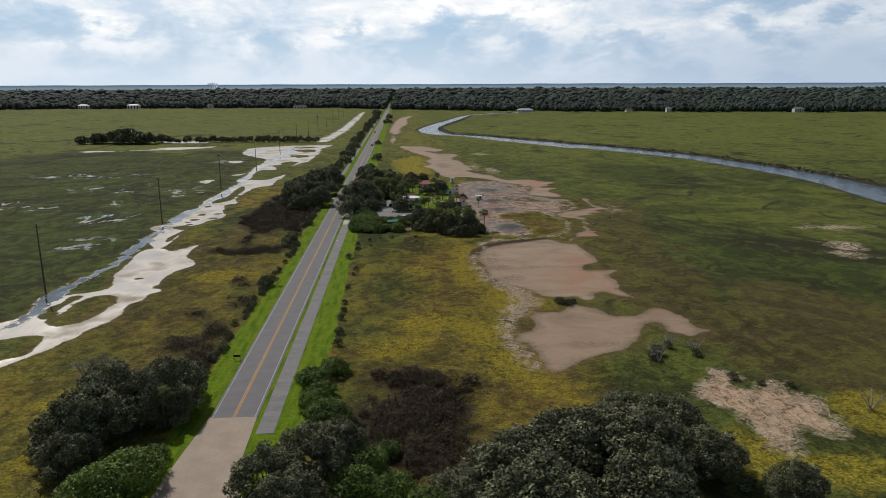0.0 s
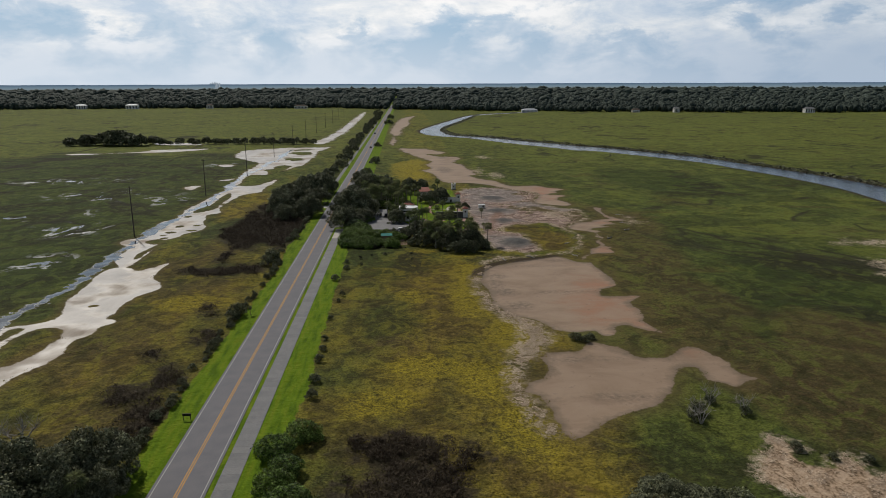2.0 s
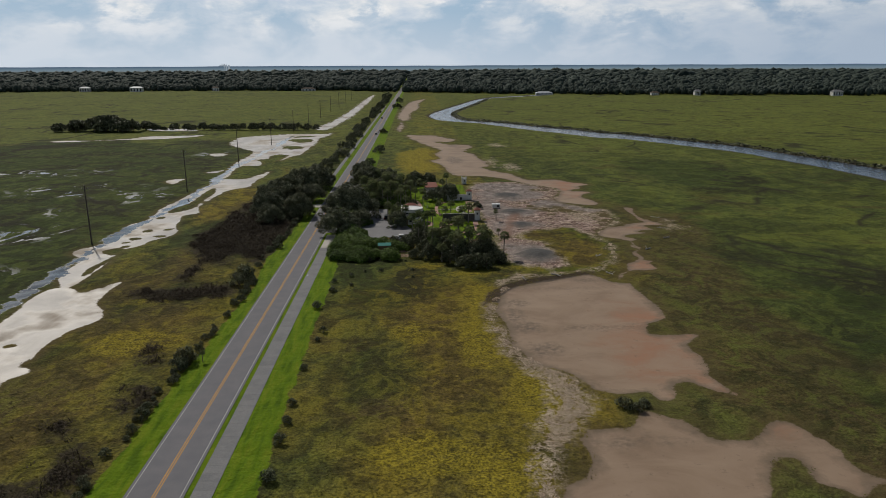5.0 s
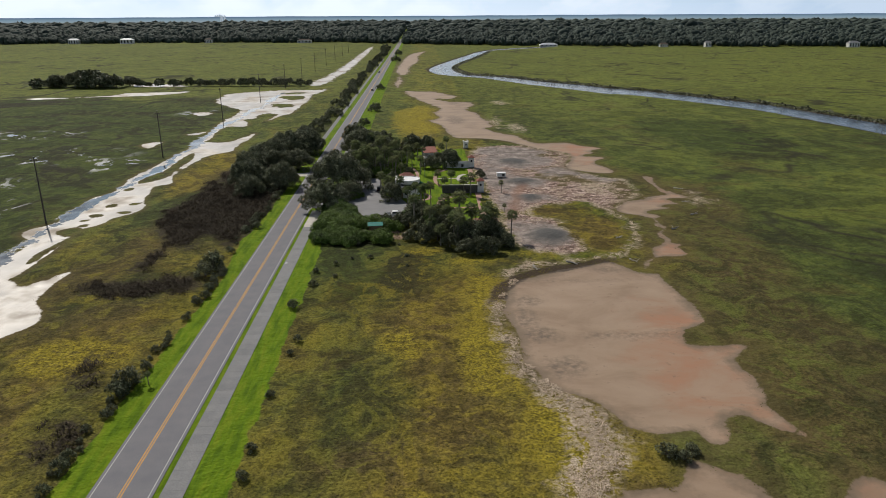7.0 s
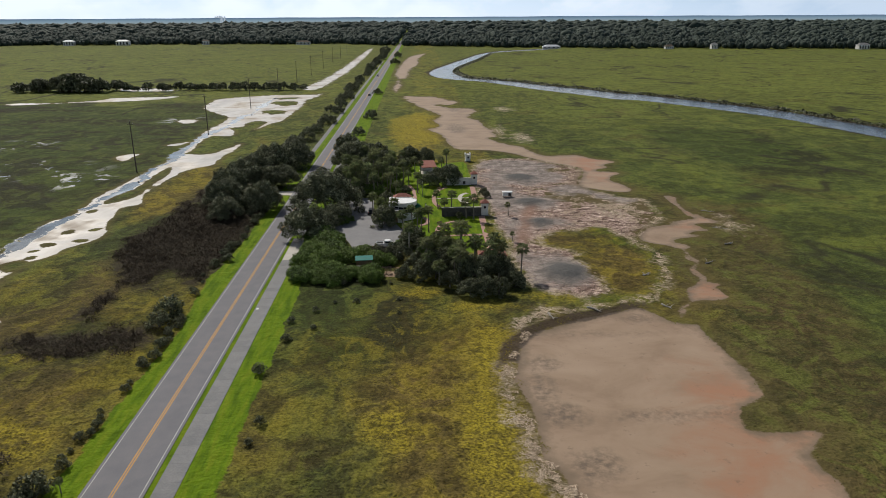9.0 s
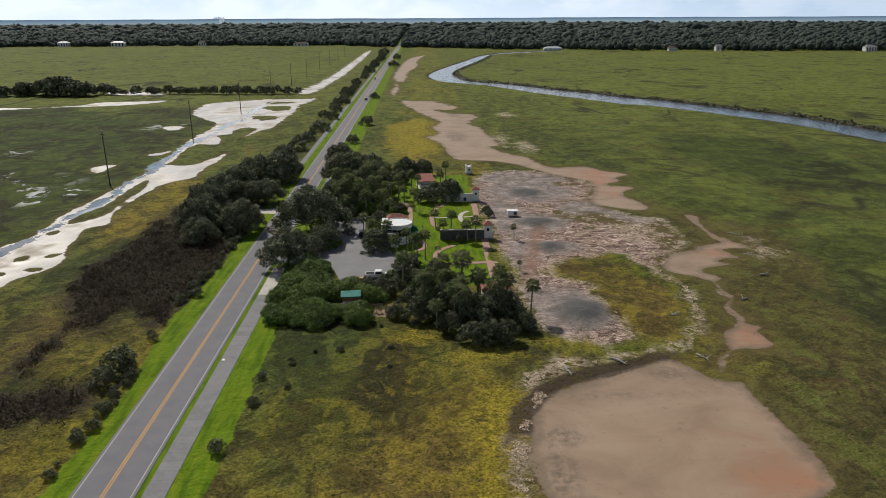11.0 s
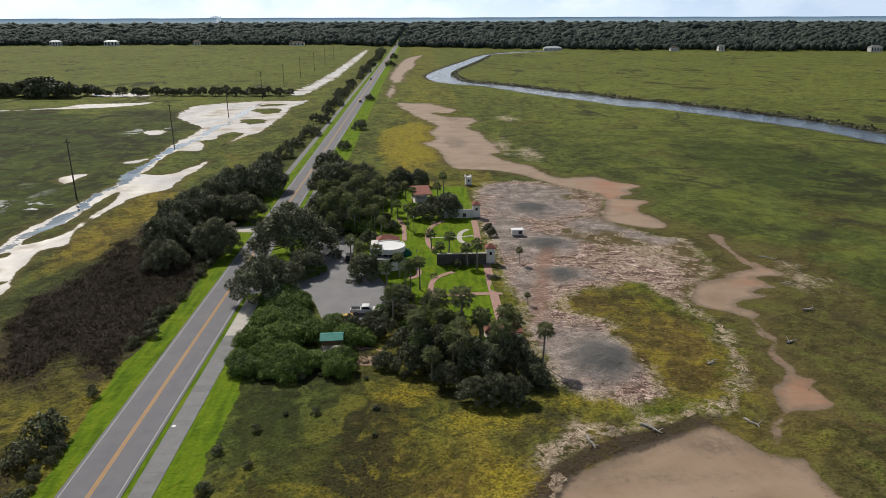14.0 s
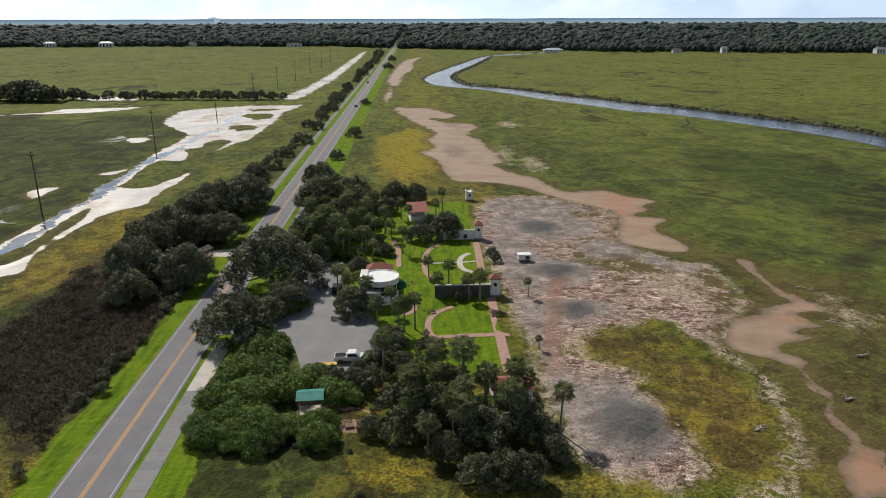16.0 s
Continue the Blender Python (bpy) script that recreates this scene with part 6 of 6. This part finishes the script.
def pavilion():
    p = thing("pavilion", "open picnic pavilion with sloping red roof", "pavilion", 11.8, 373.5, 0.1, 8)
    for sx in (-2.4, 2.4):
        for sy in (-3.4, 3.4):
            part("post", box(sx - 0.1, sx + 0.1, sy - 0.1, sy + 0.1, -0.2, 2.7 + (0.5 if sy > 0 else 0), 0.02), PLASTER, p)
    r = part("roof", box(-2.9, 2.9, -4.1, 4.1, -0.08, 0.08, 0.02), REDROOF, p, "sloping red tile roof")
    r.matrix_basis = pose(0, 0, 3.05, 7, 0, 0)
    part("counter", box(-2.2, 2.2, -3.2, -2.5, -0.1, 1.1, 0.03), PLASTER, p, "white serving counter")
    part("floor_slab", box(-2.8, 2.8, -3.9, 3.9, -0.15, 0.1, 0.02), PALECONC, p)
    part("back_wall", box(-2.3, 2.3, 3.2, 3.4, -0.1, 2.9, 0.02), PLASTER, p)


def shelter(name, label, x, y, turn, w, d, h, roofmat, rise=0.5):
    s = thing(name, label, "shelter", x, y, 0.1, turn)
    for sx in (-1, 1):
        for sy in (-1, 1):
            part("post", box(sx * (w / 2 - 0.3) - 0.08, sx * (w / 2 - 0.3) + 0.08, sy * (d / 2 - 0.3) - 0.08, sy * (d / 2 - 0.3) + 0.08, -0.2, h, 0.01), TIMBER, s)
    for side in (-1, 1):
        r = part("roof_panel", box(-w / 2, w / 2, 0.0, d / 2 + 0.25, -0.05, 0.05, 0.01), roofmat, s)
        r.matrix_basis = pose(0, 0, h + rise, 0, 0, 0 if side > 0 else 180) @ pose(0, 0, 0, -math.degrees(math.atan2(rise, d / 2)), 0, 0)
    part("board", box(-w / 2 + 0.4, w / 2 - 0.4, -0.06, 0.06, 0.7, 1.9, 0.02), TIMBER, s, "brown timber notice panel")
    part("floor_slab", box(-w / 2, w / 2, -d / 2, d / 2, -0.12, 0.08), PALECONC, s)


def shed():
    s = thing("white_shed", "small white trailer shed on grey gravel", "shed", 36.7, 334.2, 0.12, 4)
    part("body", box(-1.5, 1.5, -0.9, 0.9, 0.45, 1.7, 0.05), PLASTER, s)
    part("lid", box(-1.6, 1.6, -1.0, 1.0, 1.7, 1.84, 0.03), ROOFWHITE, s, "white overhanging lid")
    # flat panel, dark as a shaded opening would look
    part("hatch", box(0.2, 1.1, -0.94, -0.9, 0.6, 1.5, 0.01), INNERSHADE, s, "dark panel painted as a shaded side hatch")
    for sx in (-1, 1):
        for sy in (-1, 1):
            part("leg", box(sx * 1.2 - 0.09, sx * 1.2 + 0.09, sy * 0.7 - 0.09, sy * 0.7 + 0.09, -0.2, 0.45), STEEL, s)


def lamp_post(x, y, h):
    t = thing("lamp_post", "slim grey garden lamp post", "lamp post", x, y, 0.1, 0, "garden lamp posts")
    part("pole", cyl(0.08, 0.06, -0.2, h, 10), STEEL, t)
    part("base", cyl(0.18, 0.12, -0.1, 0.3, 12), STEEL, t)
    part("lantern", cyl(0.14, 0.2, h, h + 0.4, 8), CLEARLIGHT, t, "clear lantern")
    part("cap", cyl(0.26, 0.04, h + 0.4, h + 0.58, 8), CARDARK, t, "dark lantern cap")


def bench(x, y, turn):
    t = thing("garden_bench", "weathered timber bench beside the brick path", "bench", x, y, 0.1, turn, "garden benches")
    for k in range(3):
        part("seat_slat", box(-0.8, 0.8, -0.25 + 0.17 * k, -0.11 + 0.17 * k, 0.42, 0.46), TIMBER, t)
        part("back_slat", box(-0.8, 0.8, 0.26, 0.30, 0.52 + 0.14 * k, 0.62 + 0.14 * k), TIMBER, t)
    for sx in (-0.7, 0.7):
        part("side_frame", box(sx - 0.05, sx + 0.05, -0.25, 0.3, -0.05, 0.42), PALECONC, t)
        part("back_post", box(sx - 0.04, sx + 0.04, 0.28, 0.34, 0.3, 0.95), TIMBER, t)


def deck_chair(x, y, turn):
    t = thing("timber_lounge_chair", "brown slatted timber lounge chair on a deck", "chair", x, y, 0.22, turn, "lounge chairs")
    for k in range(6):
        s = part("back_slat", box(-0.55, 0.55, -0.05, 0.05, -0.02, 0.02), TIMBER, t)
        s.matrix_basis = pose(0, 0.15 + 0.17 * k, 0.45 + 0.16 * k, 45, 0, 0)
    for k in range(4):
        part("seat_slat", box(-0.55, 0.55, -0.75 + 0.2 * k, -0.6 + 0.2 * k, 0.38, 0.42), TIMBER, t)
    for sx in (-0.55, 0.55):
        part("side_rail", box(sx - 0.05, sx + 0.05, -0.8, 0.3, 0.3, 0.38), TIMBER, t)
        b = part("back_rail", box(sx - 0.05, sx + 0.05, -0.05, 0.05, 0, 1.4), TIMBER, t)
        b.matrix_basis = pose(0, 0.1, 0.36, -45, 0, 0)
        for sy in (-0.7, 0.2):
            part("leg", box(sx - 0.05, sx + 0.05, sy - 0.05, sy + 0.05, -0.05, 0.32), TIMBER, t)


def road_sign(x, y, turn):
    t = thing("roadside_sign", "small black sign board on two posts on the verge", "sign", x, y, 0.1, turn)
    for sx in (-0.6, 0.6):
        part("post", box(sx - 0.05, sx + 0.05, -0.05, 0.05, -0.2, 1.2), POLEWOOD, t)
    part("board", box(-0.72, 0.72, -0.04, 0.04, 0.72, 1.14, 0.02), CARDARK, t, "black sign board")
    part("top_rail", box(-0.75, 0.75, -0.06, 0.06, 1.14, 1.2), POLEWOOD, t)


def ruin():
    t = thing("tiled_outbuilding", "low outbuilding with faded red tile roof under palms", "outbuilding", 25.6, 273.0, 0.1, 3)
    part("wall", box(-3.0, 3.0, -1.8, 1.8, -0.2, 1.9, 0.03), PLASTER, t)
    part("roof", hip(-3.0, 3.0, -1.8, 1.8, 2.0, 2.9, 0.35, 0.6), REDROOF, t, "faded red clay tile roof")
    window_part(t, -1.9, -0.9, 0.7, 1.5, -1.8)
    part("door", box(0.6, 1.5, -1.85, -1.8, -0.05, 1.85), TIMBER, t, "brown timber door")


def garden():
    tagged(part("parking_lot", slab(LOT, -0.05, 0.15), LOTASPHALT), "pale grey asphalt parking lot", "parking lot", kind="structure")
    tagged(part("footpath_end", strip(-24.4, -21.5, 276.01, 293, 0.152, 0.2), PALECONC), "pale concrete end of the footpath", "footpath", kind="structure")
    tagged(part("driveway", slab([(-25.19, 295.2), (-25.19, 303), (-24.99, 302.6), (-24.99, 295.6)], -0.05, 0.158), PALECONC), "pale driveway edge at the road", "driveway", kind="structure")
    tagged(part("driveway_left", slab([(-40, 341), (-33.21, 340), (-33.21, 346.5), (-40, 345)], -0.05, 0.15), PALECONC), "pale concrete driveway across the verge", "driveway", kind="structure")
    tagged(part("footpath_far", strip(-38.2, -36.2, 395, 1050, 0.15, 0.2), CONCRETE), "grey footpath along the far verge", "footpath", kind="structure")
    tagged(part("footpath_north", strip(-23.8, -21.8, 342, 440, 0.15, 0.2), CONCRETE), "grey footpath beside the road under the oaks", "footpath", kind="structure")
    for level, (pts, w, m) in enumerate((
        ([(26.6, 312), (26.4, 303), (26.3, 295), (26.2, 280)], 1.8, BRICKPATH),
        ([(18.5, 293.8), (23, 294.0), (28.2, 294.2)], 1.5, BRICKPATH),
        ([(26.5, 349), (26.4, 340), (26.0, 328)], 1.7, BRICKPATH),
        ([(5.0, 352), (6.6, 345), (7.0, 338), (7.2, 331)], 1.2, BRICKPATH),
        ([(17.8, 349), (14.4, 343), (13.2, 336), (13.3, 328), (14.6, 323)], 1.2, BRICKPATH),
        ([(24.2, 340.2), (22.2, 337.5), (21.4, 333), (22.0, 329), (24.2, 326.6)], 1.3, PALECONC),
        ([(13.8, 333.4), (18, 333.3), (21, 333.4)], 0.7, PALECONC),
        ([(22, 333.6), (25.2, 334.4)], 0.7, PALECONC),
        ([(18.6, 307.3), (15.6, 304.8), (13.8, 301.5), (13.4, 297), (14.5, 293.6), (18.4, 293.7)], 1.2, BRICKPATH),
        ([(9.2, 312), (10.8, 308.5), (10.4, 305), (8.6, 303.5)], 1.2, BRICKPATH),
        ([(-2.6, 270.8), (1.4, 269.6), (5.8, 267.4)], 1.2, BRICKPATH),
    )):
        tagged(part("garden_path", ribbon(pts, w, 0.160 + 0.005 * level, 0.12), m), "pinkish brick garden path across the lawn" if m is BRICKPATH else "pale concrete garden path across the lawn", "path", "garden paths", "structure")
    tagged(part("timber_deck", slab([(0.2, 263.4), (4.2, 263.2), (4.6, 266.6), (0.6, 266.8)], 0.05, 0.24), TIMBER), "weathered timber deck at the thicket's edge", "deck", kind="structure")
    visitor_centre()
    garden_tower(27.5, 313.3)
    garden_tower(27.4, 352.3)
    garden_tower(28.0, 393.0, False, 6, 2.7, 1.0, "pale plaster look-out tower with battlements")
    garden_tower(8.0, 392.6, False, 0, 3.2, 1.0, "grey-white plaster tower among dark trees")
    garden_wall(15.0, 26.48, 312.4)
    garden_wall(17.6, 26.38, 351.8, 2.4, 0, "garden_wall", PLASTER)
    pavilion()
    shelter("green_roof_shelter", "small shelter with teal green metal roof", -4.3, 269.9, 4, 4.0, 3.0, 2.4, GREENROOF, 0.5)
    shelter("roadside_shelter", "small brown-roofed shelter under the oaks", -39.6, 339.0, 70, 4.5, 2.6, 2.3, BROWNROOF, 0.7)
    shed()
    ruin()
    box_ob = thing("yellow_bin_box", "yellow-topped timber bin box beside the lot", "bin", -3.0, 282.0, 0.15, 4)
    part("case", box(-1.1, 1.1, -0.4, 0.4, -0.05, 1.0, 0.03), TIMBER, box_ob)
    part("lid", box(-1.2, 1.2, -0.5, 0.5, 1.0, 1.1, 0.03), YELLOW, box_ob, "yellow lid")
    lamp_post(10.4, 309.6, 4.2)
    lamp_post(9.6, 336.5, 4.6)
    for x, y, turn in ((13.0, 294.8, 60), (14.2, 304.0, 30), (14.6, 321.6, 60), (15.2, 345.2, 30)):
        bench(x, y, turn)
    deck_chair(1.6, 265.0, 20)
    deck_chair(3.4, 264.4, 5)
    road_sign(-34.4, 135.6, 0)
    pickup(0.3, 284.9, 0)
    suv(-5.5, 316.6, 90, CARDARK, "dark off-road car parked on asphalt")
    suv(-27.4, 640, 90, CARRED, "grey car on the road")
    suv(-31.0, 815, -90, CARDARK, "dark car on the road")
    marker = thing("path_marker", "small white utility cover on the footpath", "utility cover", -23.9, 246.6, 0.15)
    part("cover", box(-0.25, 0.25, -0.25, 0.25, 0, 0.03), ROOFWHITE, marker)


garden()


# ---- poles, far groves, houses ----
def utility_pole(x, y):
    t = thing("utility_pole", "tall dark wooden utility pole standing in the marsh", "utility pole", x, y, 0.0, 0, "power line poles")
    part("pole", cyl(0.24, 0.15, -0.5, 19.0, 10), POLEWOOD, t)
    part("crossarm", box(-1.1, 1.1, -0.07, 0.07, 17.9, 18.1), POLEWOOD, t)
    for k in (-0.95, 0.0, 0.95):
        part("insulator", cyl(0.07, 0.05, 18.1 if k else 19.0, 18.4 if k else 19.3, 8, k, 0), STEEL, t)
    return t


def poles():
    for i, y in enumerate((94, 188, 284, 380, 475, 571, 666, 752, 840, 935, 1030, 1125, 1220)):
        utility_pole(-97.5 - 0.15 * i, y)


poles()


def far_groves():
    rng = np.random.default_rng(17)
    kinds = [oak_tree("marsh_island_tree", s, 7.0, 6.0, DARKBUSH, "dark dense tree on a marsh island", lumps=22, density=3.2, size=0.9) for s in (61, 62)]
    spots = []
    for k in range(26):
        u = rng.uniform(-1, 1)
        spots.append((-265 + 38 * u, 690 + 10 * rng.uniform(-1, 1), 10.5 - 4.0 * abs(u)))
    for k in range(20):
        x = -228 + 7.6 * k + rng.uniform(-3, 3)
        spots.append((x, 694 - 0.05 * (x + 228) + rng.uniform(-4, 4), rng.uniform(3.4, 6.4)))
    plant(kinds, spots, 6.0, rng)
    clear(kinds)


far_groves()


def house(x, y, w, d, h, roofmat, label):
    t = thing("house", label, "house", x, y, 0.2, 0, "houses at the wood's edge")
    part("wall", box(-w / 2, w / 2, -d / 2, d / 2, -0.3, h, 0.02), PLASTER, t)
    part("roof", hip(-w / 2, w / 2, -d / 2, d / 2, h + 0.12, h + 3.2, 0.6, 0.55), roofmat, t)
    for k in range(4):
        x0 = -w / 2 + w * (k + 0.3) / 4
        window_part(t, x0, x0 + w * 0.1, 1.0, h - 1.0, -d / 2)


def houses():
    for x, y, w, d, h, m, label in (
        (-733, 1688, 22, 10, 8, ROOFWHITE, "white house with pale roof at the wood's edge"),
        (-619, 1686, 27, 11, 8, ROOFWHITE, "long white house with pale roof at the wood's edge"),
        (-446, 1690, 14, 9, 7, BROWNROOF, "white house with brown roof at the wood's edge"),
        (-234, 1662, 30, 9, 5, BROWNROOF, "low pale house with brown roof at the wood's edge"),
        (246, 1404, 32, 8, 3, ROOFWHITE, "long low white boathouse at the wood's edge"),
        (440, 1352, 14, 9, 4, BROWNROOF, "white house with brown roof at the wood's edge"),
        (512, 1336, 10, 9, 7, CONCRETE, "narrow pale house with grey roof at the wood's edge"),
        (742, 1290, 18, 10, 7, CONCRETE, "white house with grey roof at the wood's edge"),
    ):
        house(x, y, w, d, h, m, label)


houses()


def skyline():
    m, g = material("hazy_skyline_glow")
    finish(g, (0.05, 0.06, 0.07), 1.0)
    # even pale emission imitates haze over the blocks, which give off no light
    g.b.inputs["Emission Color"].default_value, g.b.inputs["Emission Strength"].default_value = (0.50, 0.58, 0.66, 1.0), 0.9
    for x, w, h in ((-1268, 9, 58), (-1255, 8, 61), (-1241, 10, 63), (-1228, 8, 60), (-1212, 9, 58)):
        t = thing("distant_tower_block", "hazy grey tower block on the horizon", "tower block", x, 4800, 0, 0, "distant skyline")
        part("block", box(-w / 2, w / 2, -8, 8, -1, h, 0.5), m, t)
        part("plant_room", box(-w / 4, w / 4, -4, 4, h, h + 4, 0.3), m, t)


skyline()


def driftwood(x, y, length, turn, seed):
    """A bleached tree limb with broken side branches, lying on the mud."""
    rng = np.random.default_rng(seed)
    t = thing("driftwood_log", "bleached grey driftwood log lying on the marsh mud", "driftwood", x, y, 0.12, turn, "driftwood logs")
    pts = [(length * (k / 5 - 0.5), 0.18 * rng.uniform(-1, 1), 0.14 + 0.06 * rng.uniform(-1, 1)) for k in range(6)]
    part_mesh("stem", mesh_from("stem", *tube(pts, [0.22, 0.20, 0.18, 0.15, 0.12, 0.05], 7), [DEADWOOD], True), t)
    for k in range(4):
        a = Vector(pts[1 + k])
        b = a + Vector((rng.uniform(0.2, 0.7), rng.choice([-1, 1]) * rng.uniform(0.5, 1.1), rng.uniform(0.2, 0.7)))
        part_mesh("broken_branch", mesh_from("broken_branch", *tube([a, a.lerp(b, 0.5) + Vector((0, 0, 0.1)), b], [0.09, 0.06, 0.025], 5), [DEADWOOD], True), t)


for i, (lx, ly, ll, lt) in enumerate(((93.8, 313.2, 4.5, -35), (90.2, 296.2, 4.0, -20), (87, 283.1, 2.4, 10), (57.6, 244, 2.6, -60), (59, 261.9, 2.2, 40), (42.9, 243.2, 3.4, -50), (33.8, 240.3, 3.0, -75), (76.3, 269.2, 2.0, 20))):
    driftwood(lx, ly, ll, lt, 70 + i)


def straw():
    """Pale dead reeds heaped along the pans and over the rubble."""
    rng = np.random.default_rng(23)
    n = 720000
    x, y = rng.uniform(15, 82, n), rng.uniform(85, 410, n)
    f = fields(x, y)
    patch = np.sin(x * 0.7 + 1.7 * np.sin(y * 0.31)) * np.sin(y * 0.55 + np.sin(x * 0.4)) + 0.5 * np.sin(x * 2.3 + y * 0.7) * np.sin(y * 1.9 - x * 0.5)
    rim = (f["wrack"] + 1.5 * patch > 1.5) | ((f["shell"] > -1.0) & (f["grey"] < -1) & (patch > 0.35) & (rng.uniform(0, 1, n) < 0.6))
    keep = rim & (f["lawn"] < -0.5) & (f["pan"] < 1.0) & (f["grey"] < 1)
    x, y = x[keep], y[keep]
    f = {k: v[keep] for k, v in f.items()}
    n = len(x)
    z = lift(x, y, f) + rng.uniform(0.03, 0.22, n)
    w = rng.uniform(0, 6.283, n)
    length, half = rng.uniform(0.10, 0.42, n), rng.uniform(0.015, 0.045, n)
    tilt = rng.uniform(-0.25, 0.25, n)
    d = np.stack([np.cos(w), np.sin(w), tilt], 1) * length[:, None]
    s = np.stack([-np.sin(w), np.cos(w), np.zeros(n)], 1) * half[:, None]
    c = np.stack([x, y, z], 1)
    v = np.stack([c - d - s, c - d + s, c + d + s * 0.6, c + d - s * 0.6], 1).reshape(-1, 3)
    m, g = material("dead_reed_straw")
    finish(g, g.mix(g.island(), (0.20, 0.14, 0.09), (0.72, 0.58, 0.44)), 0.8)
    tagged(new("dead_reeds", mesh_from("dead_reeds", v, np.arange(4 * n).reshape(-1, 4), [m])), "pale dead reeds heaped along the mud pans", "dead reeds", kind="stuff")


straw()


def river_reeds():
    rng = np.random.default_rng(29)
    line = spline(RIVER_BANK, 24, False)
    cs = []
    for i in range(len(line) - 1):
        a, b = line[i], line[i + 1]
        d = (b - a) / (np.linalg.norm(b - a) + 1e-6)
        nrm = np.array([-d[1], d[0]]) if i else np.array([1.0, 0.0])
        if nrm[0] + nrm[1] < 0:
            nrm = -nrm
        n = int(np.linalg.norm(b - a) * 7)
        t = rng.uniform(0, 1, (n, 1))
        off = rng.uniform(0.5, 7.5, (n, 1))
        tall = 1.9 * np.clip(np.sin(off / 7.5 * 3.1), 0.15, 1) * (0.55 + 0.45 * np.sin((a[1] + t * (b[1] - a[1])) * 0.35))
        p = a + t * (b - a) + nrm * off
        cs.append(np.concatenate([p, tall * rng.uniform(0.2, 1.0, (n, 1))], 1))
    c = np.concatenate(cs)
    v, q = leaf_quads(c, np.tile([0.0, -0.3, 1.0], (len(c), 1)), 1.0, rng, 1.6)
    tagged(new("bank_reeds", mesh_from("bank_reeds", v, q, [DARKBUSH])), "dark green reeds along the river bank", "reeds", kind="stuff")


river_reeds()


def brush_mat():
    """Low tangled leafless brush that covers the dark patches of the marsh."""
    rng = np.random.default_rng(31)
    n = 150000
    x, y = rng.uniform(-70, -36, n), rng.uniform(130, 350, n)
    e = rng.uniform(-6, 14, n // 6)
    x, y = np.concatenate([x, e]), np.concatenate([y, rng.uniform(90, 132, n // 6)])
    f = fields(x, y)
    edge = 1.6 * np.sin(x * 0.8 + 1.2 * np.sin(y * 0.5)) * np.sin(y * 0.6 + np.sin(x * 0.9)) + 2.2 * np.sin(x * 0.37 + 2 * np.sin(y * 0.21)) * np.sin(y * 0.29 + 1.5 * np.sin(x * 0.33))
    keep = (rng.uniform(0, 1, len(x)) < np.clip((f["brush"] + edge) / 3.2, 0, 0.95)) & (f["lawn"] < -0.4)
    x, y = x[keep], y[keep]
    f = {k: v[keep] for k, v in f.items()}
    n = len(x)
    tall = (0.35 + 0.65 * (0.5 + 0.5 * np.sin(x * 1.3 + 2 * np.sin(y * 0.7)) * np.sin(y * 1.1 + np.sin(x)))) * np.clip(f["brush"] / 3 + 0.4, 0.3, 1.0)
    z = lift(x, y, f) + rng.uniform(0.1, 1.1, n) * tall
    w = rng.uniform(0, 6.283, n)
    rise = rng.uniform(0.2, 1.2, n)
    d = np.stack([np.cos(w), np.sin(w), rise], 1) * rng.uniform(0.15, 0.4, n)[:, None]
    s = np.stack([-np.sin(w), np.cos(w), np.zeros(n)], 1) * rng.uniform(0.05, 0.13, n)[:, None]
    c = np.stack([x, y, z], 1)
    v = np.stack([c - d - s, c - d + s, c + d], 1).reshape(-1, 3)
    tagged(new("brush_thicket", mesh_from("brush_thicket", v, np.arange(3 * n).reshape(-1, 3), [BROWNBUSH])), "low tangled dark leafless brush in the marsh", "brush", kind="stuff")


brush_mat()
